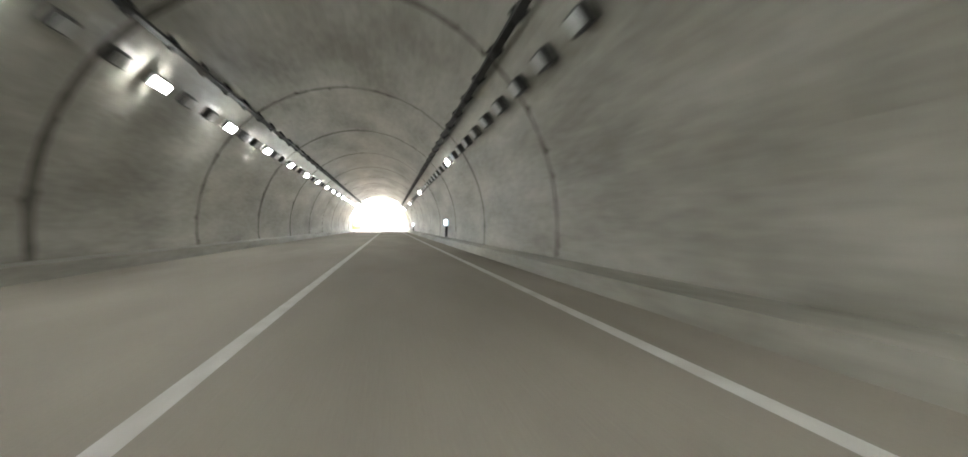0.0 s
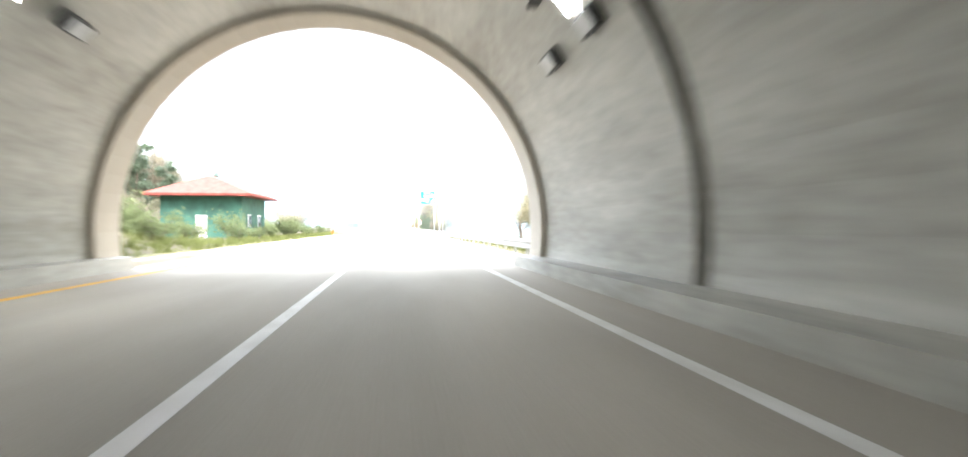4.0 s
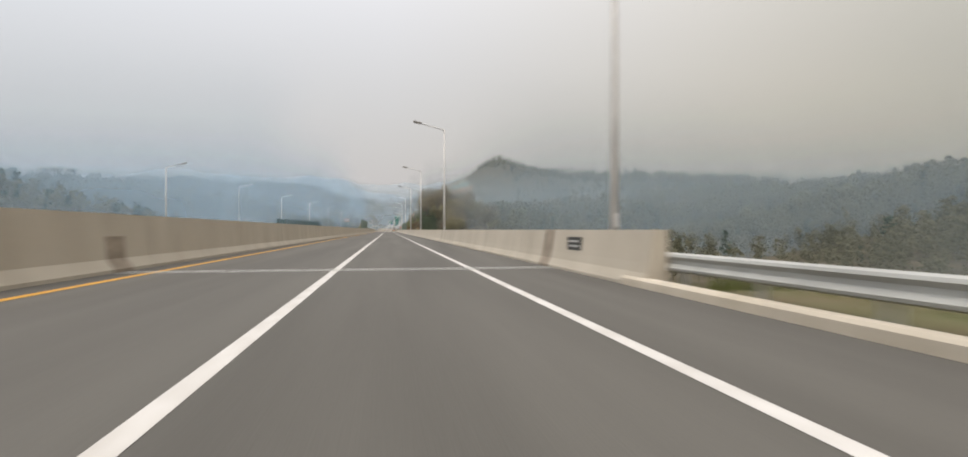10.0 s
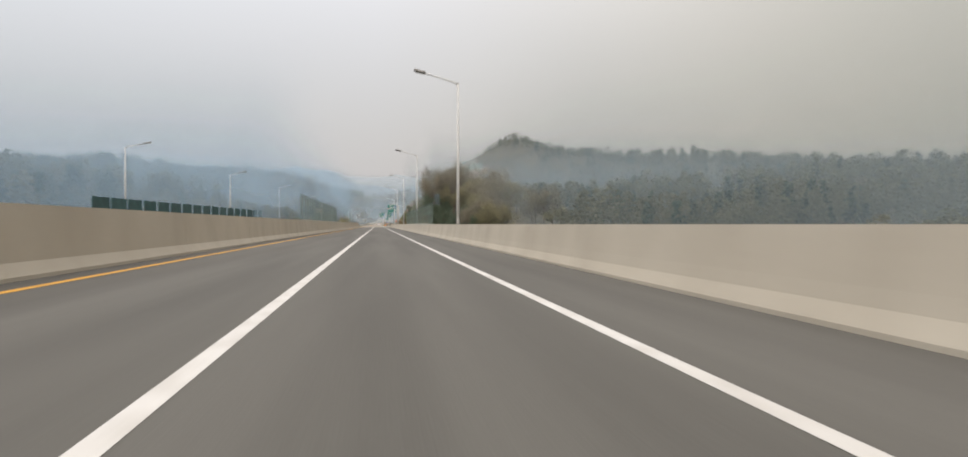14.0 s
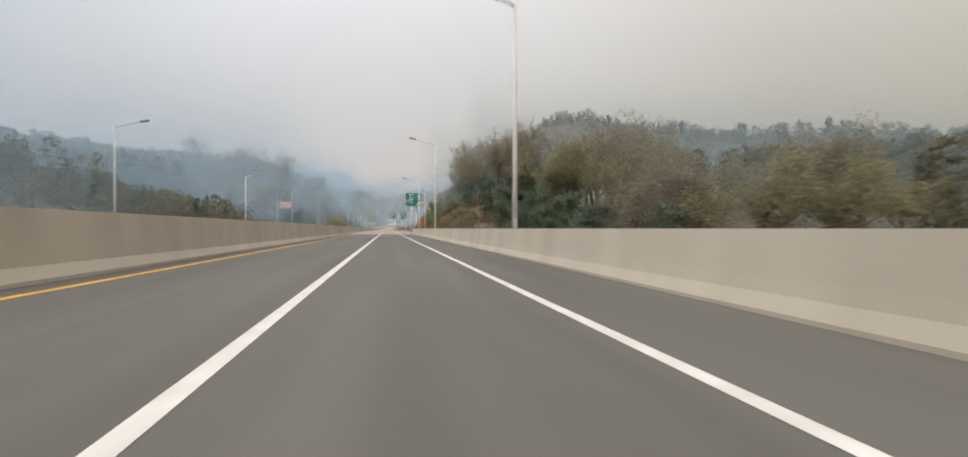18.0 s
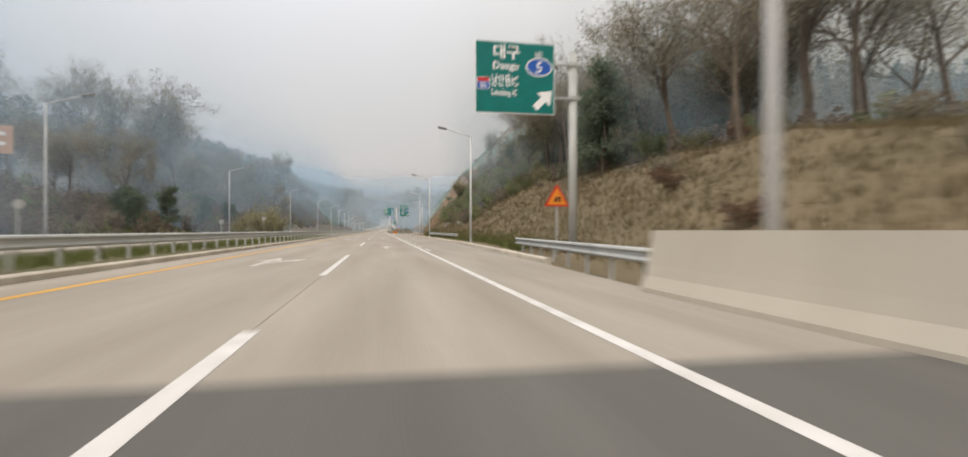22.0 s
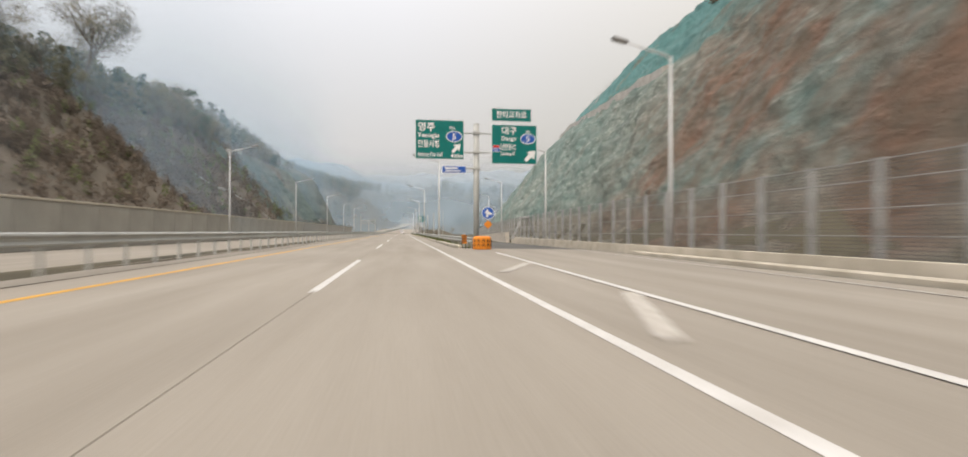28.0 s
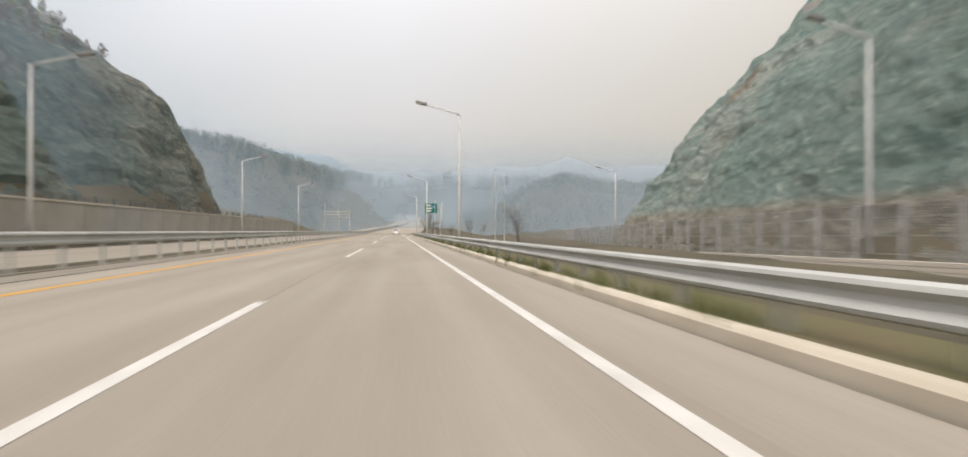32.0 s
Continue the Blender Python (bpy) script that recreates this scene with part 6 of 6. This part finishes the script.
# woods: x from, x to, y from, y to, trees, share of pines, height from, to
WOODS = {
    "valley_wood": ((140, 250, 120, 470, 1900, .07, 7, 12), (100, 150, 240, 480, 420, .06, 5, 9), (150, 300, 420, 720, 1000, .1, 7, 11), (44, 150, 205, 480, 1000, .04, 3, 7)),
    "spur_wood": ((50, 130, 440, 545, 300, .25, 8, 11), (90, 160, 612, 664, 160, .3, 4, 7)),
    "hilltop_wood": ((88, 170, 655, 860, 600, .12, 3, 6), (95, 200, 850, 900, 300, .2, 5, 9)),
    "left_hill_wood": ((-125, -54, 130, 268, 460, .3, 8, 12), (-56, -41, 150, 258, 350, .1, 1.2, 2.6), (-33, -10.5, 180, 250, 260, .1, .7, 1.5)),
    "left_valley_wood": ((-230, -75, 262, 530, 1300, .3, 8, 13), (-95, -29, 488, 575, 480, .12, 3, 6)),
    "left_slope_wood": ((-180, -58, 550, 700, 900, .25, 7, 11), (-130, -54, 700, 872, 800, .35, 5, 9), (-60, -38, 700, 850, 260, .25, 3, 6.5)),
    "scrub_right": ((12, 30, 470, 532, 380, .25, 1.0, 2.4), (23, 42, 545, 662, 620, .3, 1.0, 2.6), (13, 42, 610, 654, 1700, .5, .8, 2.4)),
    "scrub_left": ((-38, -24, 522, 700, 1100, .25, 1.0, 2.4), (-60, -27, 600, 765, 2800, .25, .8, 2.2), (-54, -22, 690, 800, 2600, .22, .7, 2.0), (-56, -34, 796, 868, 900, .15, .8, 2.0)),
    "far_wood": ((-260, -40, 1075, 1340, 1150, .3, 8, 12), (55, 290, 1060, 1340, 1050, .3, 8, 12), (-160, 240, 1370, 1480, 500, .3, 10, 14)),
}
for name, areas in WOODS.items():
    spots = {False: [], True: []}
    for x0, x1, y0, y1, count, pines, h0, h1 in areas:
        for k in range(count):
            x, y = rng.uniform(x0, x1), rng.uniform(y0, y1)
            patch = noise.noise(Vector((x * .02, y * .02, 9))) * .5
            spots[rng.random() < pines * (1 + 2.4 * patch)].append((x, y, rng.uniform(h0, h1)))
    n = 70 if name.startswith("far") else 120
    if name.startswith("scrub"):
        wood(name, M_LEAF_SCRUB, False, spots[False], n, "dry brown scrub covering the slope")
        wood(name + "_green", M_LEAF_GREEN, False, spots[True], n, "green and yellow bushes scattered over the slope")
        continue
    wood(name, M_LEAF_FAR, False, spots[False], n, "hazy grey-brown deciduous wood on the hillside")
    wood(name + "_pines", M_LEAF_FARPINE, True, spots[True], n, "dark pines standing among the hillside wood")

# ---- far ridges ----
# haze over distance is put into these blue-grey base colours
M_RIDGE = material("wooded_ridge_haze_tint", (.245, .305, .36), .95, dark=(.215, .27, .325), scale=.012, fine=.1, bump=.3)
M_RIDGE_FAR = material("far_ridge_haze_tint", (.29, .322, .345), .95, dark=(.27, .30, .325), scale=.012, fine=.1, bump=.2)
for y0, deep, seed, crest in ((1720, 240, 3, ((-1900, 110), (-1150, 128), (-860, 150), (-640, 126), (-430, 152), (-230, 150), (-90, 118), (60, 100), (180, 112), (420, 92), (900, 110), (1900, 120))),
                              (2220, 320, 8, ((-1900, 180), (-1100, 190), (-760, 220), (-520, 195), (-300, 212), (-120, 190), (120, 172), (420, 215), (1000, 200), (1900, 210)))):
    verts, faces = [], []
    nu, nv = 260, 14
    for j in range(nv + 1):
        f = j / nv
        for i in range(nu + 1):
            x, y = -1900 + 3800 * i / nu, y0 + deep * f
            top = float(np.interp(x, [p[0] for p in crest], [p[1] for p in crest]))
            rise = math.sin(min(1, f * 1.25) * math.pi / 2)
            bumps = noise.fractal(Vector((x * .006, y * .006, seed)), .9, 2, 5) * 26 + noise.noise(Vector((x * .07, y * .07, seed))) * 5
            verts.append((x, y, -20 + (top + 20 + bumps) * rise))
    for j in range(nv):
        for i in range(nu):
            a = j * (nu + 1) + i
            faces.append((a, a + 1, a + nu + 2, a + nu + 1))
    tagged(new("backdrop_ridge", raw_mesh("backdrop_ridge", verts, faces, M_RIDGE if y0 < 2000 else M_RIDGE_FAR, True)), "far wooded mountain ridge, haze put into its blue-grey colour", "mountain", kind="structure")
verts = [(-1950, 1630, -6), (1950, 1630, -6), (1950, 2600, -6), (-1950, 2600, -6)]
tagged(new("ground", raw_mesh("ground", verts, [(0, 1, 2, 3)], M_RIDGE)), "valley ground below the far ridges, haze put into its colour", "ground", kind="structure")

# ---- haze sheets ----
def haze_sheet_material(name, colour, density, fade):
    """Tinted sheet standing in for haze: lit by the sky, mostly clear, wispy, fading out towards its edges."""
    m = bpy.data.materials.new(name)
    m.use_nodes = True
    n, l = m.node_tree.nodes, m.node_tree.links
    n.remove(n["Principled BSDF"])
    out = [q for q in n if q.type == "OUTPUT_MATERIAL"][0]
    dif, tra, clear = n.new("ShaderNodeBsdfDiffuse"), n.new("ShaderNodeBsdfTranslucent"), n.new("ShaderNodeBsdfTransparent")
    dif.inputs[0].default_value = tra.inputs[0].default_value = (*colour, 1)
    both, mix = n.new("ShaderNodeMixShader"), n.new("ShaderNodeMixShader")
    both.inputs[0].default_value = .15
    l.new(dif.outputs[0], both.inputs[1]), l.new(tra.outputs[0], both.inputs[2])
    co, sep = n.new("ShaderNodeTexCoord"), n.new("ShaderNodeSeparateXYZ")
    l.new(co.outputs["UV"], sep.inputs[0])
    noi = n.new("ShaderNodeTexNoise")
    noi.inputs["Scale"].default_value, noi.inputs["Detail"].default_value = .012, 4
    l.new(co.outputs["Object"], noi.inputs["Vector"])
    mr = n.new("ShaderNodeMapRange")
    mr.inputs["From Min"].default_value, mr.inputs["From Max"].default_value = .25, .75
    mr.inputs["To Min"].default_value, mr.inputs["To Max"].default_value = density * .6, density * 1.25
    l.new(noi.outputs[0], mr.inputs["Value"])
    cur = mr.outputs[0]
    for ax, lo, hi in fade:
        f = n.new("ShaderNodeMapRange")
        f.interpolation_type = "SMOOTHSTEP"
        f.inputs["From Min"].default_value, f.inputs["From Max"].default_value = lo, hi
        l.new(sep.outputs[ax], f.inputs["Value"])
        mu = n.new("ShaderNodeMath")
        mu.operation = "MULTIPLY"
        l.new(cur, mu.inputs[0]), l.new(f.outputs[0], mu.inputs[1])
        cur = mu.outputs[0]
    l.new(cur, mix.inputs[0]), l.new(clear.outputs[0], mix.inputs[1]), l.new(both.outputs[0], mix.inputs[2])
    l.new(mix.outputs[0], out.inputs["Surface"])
    return m


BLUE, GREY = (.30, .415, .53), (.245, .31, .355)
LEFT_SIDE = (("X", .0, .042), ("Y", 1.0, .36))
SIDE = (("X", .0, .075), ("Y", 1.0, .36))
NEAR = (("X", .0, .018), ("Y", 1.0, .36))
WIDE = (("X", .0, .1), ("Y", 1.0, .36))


# adds one leaning see-through sheet whose tint imitates smoky haze over distance
def smoke(x0, y0, x1, y1, z0, z1, colour, density, fade, bow=0, lean=(0, 0)):
    verts, faces, uvs = [], [], []
    nu = 24
    for k in range(nu + 1):
        f = k / nu
        b = bow * math.sin(math.pi * f)
        L = math.hypot(x1 - x0, y1 - y0)
        x, y = x0 + (x1 - x0) * f - b * (y1 - y0) / L, y0 + (y1 - y0) * f + b * (x1 - x0) / L
        verts += [(x, y, z0), (x + lean[0], y + lean[1], z1)]
    for k in range(nu):
        faces.append((2 * k, 2 * k + 2, 2 * k + 3, 2 * k + 1))
    me = raw_mesh("haze_sheet", verts, faces, haze_sheet_material("haze_sheet_tint", colour, density, fade), True)
    uv = me.uv_layers.new(name="UVMap")
    for poly in me.polygons:
        for li in poly.loop_indices:
            vi = me.loops[li].vertex_index
            uv.data[li].uv = ((vi // 2) / nu, vi % 2)
    tagged(new("haze_sheet", me), "thin tinted sheet standing in for smoky haze in the valley", "smoke", kind="stuff")


# tinted sheets across the valley on both sides of the road imitate haze
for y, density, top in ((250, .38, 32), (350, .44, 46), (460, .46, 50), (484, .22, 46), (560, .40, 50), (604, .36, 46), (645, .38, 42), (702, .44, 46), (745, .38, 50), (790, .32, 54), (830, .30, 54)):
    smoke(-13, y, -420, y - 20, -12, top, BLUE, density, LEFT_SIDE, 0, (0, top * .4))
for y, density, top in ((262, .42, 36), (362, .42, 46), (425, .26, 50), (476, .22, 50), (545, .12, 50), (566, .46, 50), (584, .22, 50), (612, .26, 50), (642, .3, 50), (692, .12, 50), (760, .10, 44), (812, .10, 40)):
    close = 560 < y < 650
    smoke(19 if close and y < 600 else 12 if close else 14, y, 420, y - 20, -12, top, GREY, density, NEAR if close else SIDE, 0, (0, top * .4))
# full-width sheets tint the hills past the cutting as haze would
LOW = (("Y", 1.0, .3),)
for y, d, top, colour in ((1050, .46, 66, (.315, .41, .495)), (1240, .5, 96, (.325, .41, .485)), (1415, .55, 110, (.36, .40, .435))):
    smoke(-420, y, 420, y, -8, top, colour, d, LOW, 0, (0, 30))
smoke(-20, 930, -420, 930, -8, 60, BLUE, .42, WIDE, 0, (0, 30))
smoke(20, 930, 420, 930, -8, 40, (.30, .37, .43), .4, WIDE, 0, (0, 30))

# ---- slope details ----
def slope_x(table_side, y, z):
    """Where the slope on that side reaches height z."""
    x = 12.0
    while x < 120:
        if height(table_side * x, y) >= z:
            return table_side * x
        x += .25
    return None


M_DRAIN = material("drain_concrete", (.46, .44, .41), .9, dark=(.33, .31, .28), scale=1, fine=15, bump=.2)
for side, line in ((1, ((736, 18.2), (762, 19.7), (868, 29.5))), (-1, ((797, 17), (866, 26)))):
    ch = thing("drain_channel", pose(0, 0, 0), "pale concrete drain channel crossing the rock slope", "drain", kind="structure")
    y = line[0][0]
    while y < line[-1][0]:
        za, zb = (float(np.interp(q, [p[0] for p in line], [p[1] for p in line])) for q in (y, y + 3))
        xa, xb = slope_x(side, y, za), slope_x(side, y + 3, zb)
        if xa and xb and abs(xa - xb) < 6:
            bm = bmesh.new()
            lo = [bm.verts.new((xa + dx * side, y, za + dz)) for dx, dz in ((-.8, -.6), (-.8, .45), (-.1, .7), (.4, -.6))]
            hi = [bm.verts.new((xb + dx * side, y + 3, zb + dz)) for dx, dz in ((-.8, -.6), (-.8, .45), (-.1, .7), (.4, -.6))]
            for i in range(4):
                bm.faces.new((lo[i], hi[i], hi[(i + 1) % 4], lo[(i + 1) % 4]))
            bm.faces.new(lo), bm.faces.new(hi[::-1])
            bmesh.ops.recalc_face_normals(bm, faces=bm.faces)
            part("channel_piece", bm, M_DRAIN, ch)
        y += 3


def stairway(name, label, corners, count, wide, mat, rails):
    ob = thing(name, pose(0, 0, 0), label, "stairs", kind="structure")
    me = mesh_of("step", box(-wide, wide, -.25, .25, -.35, .06, .02), mat)
    seg = [math.dist(a, b) for a, b in zip(corners, corners[1:])]
    at = list(np.cumsum([0] + seg))
    turn = -math.atan2(corners[-1][0] - corners[0][0], corners[-1][1] - corners[0][1])
    trail = []
    for k in range(count):
        d = at[-1] * k / (count - 1)
        x, y = (float(np.interp(d, at, [c[q] for c in corners])) for q in (0, 1))
        o = part("step", me, None, ob)
        o.location, o.rotation_euler = (x, y, height(x, y) + .12), (0, 0, turn)
        trail.append((x, y, height(x, y) + .2))
    if rails:
        side = Vector((math.cos(turn), math.sin(turn), 0)) * wide
        for s in (-1, 1):
            part("handrail", tube([Vector(p) + side * s + Vector((0, 0, 1)) for p in trail[::4]], .03, 5), M_DRAIN, ob)
            post = mesh_of("rail_post", tube([(0, 0, -.3), (0, 0, 1)], .03, 5), M_DRAIN)
            for p in trail[::4]:
                part("rail_post", post, None, ob).location = Vector(p) + side * s


stairway("slope_stairs", "narrow concrete stairway climbing the grass slope", ((12.4, 632), (14.3, 635.8), (18.5, 640), (21.5, 645.5), (24, 653.5), (24.6, 657)), 60, .4, M_DRAIN, False)
stairway("slope_stairs", "narrow pale stairway climbing the brown hillside", ((-21.5, 781), (-24.8, 780.5), (-27.1, 773.4), (-28.5, 767.7), (-31, 760)), 90, .2, M_DRAIN, False)
stairway("slope_stairs", "steel stairway climbing the netted rock slope", ((37.5, 785.5), (46, 797), (52, 805)), 48, .4, M_STEEL, True)

# ---- small house at the tunnel's mouth ----
M_ROOF = material("red_roof_tile", (.24, .06, .045), .8, scale=2, fine=25, bump=.4)
M_HOUSE = material("green_painted_wall", (.06, .15, .115), .8, scale=1, fine=20, bump=.2)
M_GLASS = material("dark_window_glass", (.03, .035, .04), .08, scale=1, fine=5, bump=0, spec=.6)
house = thing("service_building", pose(-16.3, 149, .1), "small green building with a red hipped roof", "building")
part("wall", box(-3.2, 3.2, -4, 4, -.3, 3.7, .03), M_HOUSE, house)
bm = bmesh.new()
v = [bm.verts.new(p) for p in ((-4.2, -5, 3.6), (4.2, -5, 3.6), (4.2, 5, 3.6), (-4.2, 5, 3.6), (0, -2, 5.5), (0, 2, 5.5), (-4.2, -5, 3.8), (4.2, -5, 3.8), (4.2, 5, 3.8), (-4.2, 5, 3.8))]
for f in ((6, 7, 4), (7, 8, 5, 4), (8, 9, 5), (9, 6, 4, 5), (0, 1, 7, 6), (1, 2, 8, 7), (2, 3, 9, 8), (3, 0, 6, 9), (3, 2, 1, 0)):
    bm.faces.new([v[i] for i in f])
bmesh.ops.recalc_face_normals(bm, faces=bm.faces)
part("roof", bm, M_ROOF, house)
for y in (-2.2, 1.2):
    w = part("window", box(3.2, 3.26, y, y + 1.1, 1.0, 2.1, .01), M_SIGNWHITE, house)
    part("pane", box(3.262, 3.275, y + .08, y + 1.02, 1.08, 2.02), M_GLASS, w)
w = part("door", box(-.45, .45, -4.06, -4.0, -.1, 2.0, .01), M_POLE, house)
part("handle", box(.3, .36, -4.1, -4.06, .95, 1.05), M_STEEL, w)

# ---- small things past the exit ----
M_CARWHITE = material("white_car_paint", (.75, .75, .76), .3, scale=1, fine=5, bump=0, mix=.05, spec=.5)
M_TYRE = material("tyre_rubber", (.02, .02, .02), .85, scale=6, fine=40, bump=.2)
M_TAIL = material("red_tail_lamp", (.45, .02, .02), .25, scale=3, fine=20, bump=0)


def car(m):
    ob = thing("car", m, "white saloon car driving on the highway ahead", "car")
    body = bmesh.new()
    side = [(-2.25, .35), (-2.3, .7), (-2.2, .95), (-1.6, 1.02), (-1.05, 1.42), (.35, 1.45), (1.15, 1.0), (2.1, .85), (2.3, .6), (2.25, .3)]
    a = [body.verts.new((-.88 if z < 1.1 else -.68, y, z)) for y, z in side]
    b = [body.verts.new((.88 if z < 1.1 else .68, y, z)) for y, z in side]
    for k in range(len(side)):
        j = (k + 1) % len(side)
        body.faces.new((a[k], a[j], b[j], b[k]))
    body.faces.new(a[::-1]), body.faces.new(b)
    bmesh.ops.recalc_face_normals(body, faces=body.faces)
    shell = part("body", body, M_CARWHITE, ob)
    rear = bmesh.new()
    rear.faces.new([rear.verts.new(p) for p in ((-.72, -1.6, 1.06), (.72, -1.6, 1.06), (.6, -1.13, 1.38), (-.6, -1.13, 1.38))])
    part("rear_window", rear, M_GLASS, shell).location = (0, -.012, .012)
    part("bumper", box(-.86, .86, -2.36, -2.24, .32, .58, .04), M_CARWHITE, shell)
    part("number_plate", box(-.26, .26, -2.375, -2.362, .42, .53), M_SIGNWHITE, shell)
    for x in (-.68, .68):
        part("tail_lamp", box(x - .17, x + .17, -2.33, -2.2, .72, .9, .02), M_TAIL, shell)
        part("wing_mirror", box(x * 1.4 - .09, x * 1.4 + .09, .7, .8, .98, 1.1, .02), M_CARWHITE, shell)
    for x in (-.8, .8):
        for y in (-1.35, 1.4):
            w = part("wheel", tube([(x - .1, y, .32), (x + .1, y, .32)], .32, 16), M_TYRE, ob)
            part("rim", tube([(x - .105, y, .32), (x + .105, y, .32)], .19, 12), M_STEEL, w)
    return ob


car(pose(.5, 958, .005))
for x, y, k in ((6.1, 786, .2), (6.5, 785, .15), (6.8, 820, .2)):
    put("sapling", x, y, k)
for x, y, h in ((6.3, 785.2, 4.6), (9.5, 842, 6.5), (13.5, 858, 7.5), (6.6, 868, 4.5), (8.2, 902, 7)):
    ob = thing("utility_pole", pose(x, y, height(x, y)), "slim grey pole standing behind the guardrail", "pole", "slim roadside poles")
    part("pole", tube([(0, 0, -.3), (0, 0, h - height(x, y))], [.07, .045], 7), M_POLE, ob)
    part("cap", tube([(0, 0, h - height(x, y)), (0, 0, h - height(x, y) + .08)], [.055, .02], 7), M_LAMPHEAD, ob)
for x in (5.9, 7.4, 8.8, 12, 15, 19, 24):
    put("sapling", x, 872 + 3 * x, rng.uniform(.2, .38))
ob = thing("gantry", pose(-15.5, 950, 0), "distant pale steel lattice gantry over the oncoming carriageway", "gantry")
for x, top in ((-3.4, 8.6), (.3, 7.4), (3.3, 7.0)):
    part("post", tube([(x, 0, -.5), (x, 0, top)], [.15, .11], 8), M_STEEL, ob)
for x0, x1 in ((-3.4, .2), (.4, 3.3)):
    for z in (4.8, 5.6, 6.4):
        part("beam", tube([(x0, 0, z), (x1, 0, z)], .09, 8), M_STEEL, ob)
    for k in range(6):
        x = x0 + (x1 - x0) * k / 6
        part("lattice_bar", tube([(x, 0, 5.6), (x + (x1 - x0) / 6, 0, 6.4 if k % 2 else 4.8)], .035, 5), M_STEEL, ob)
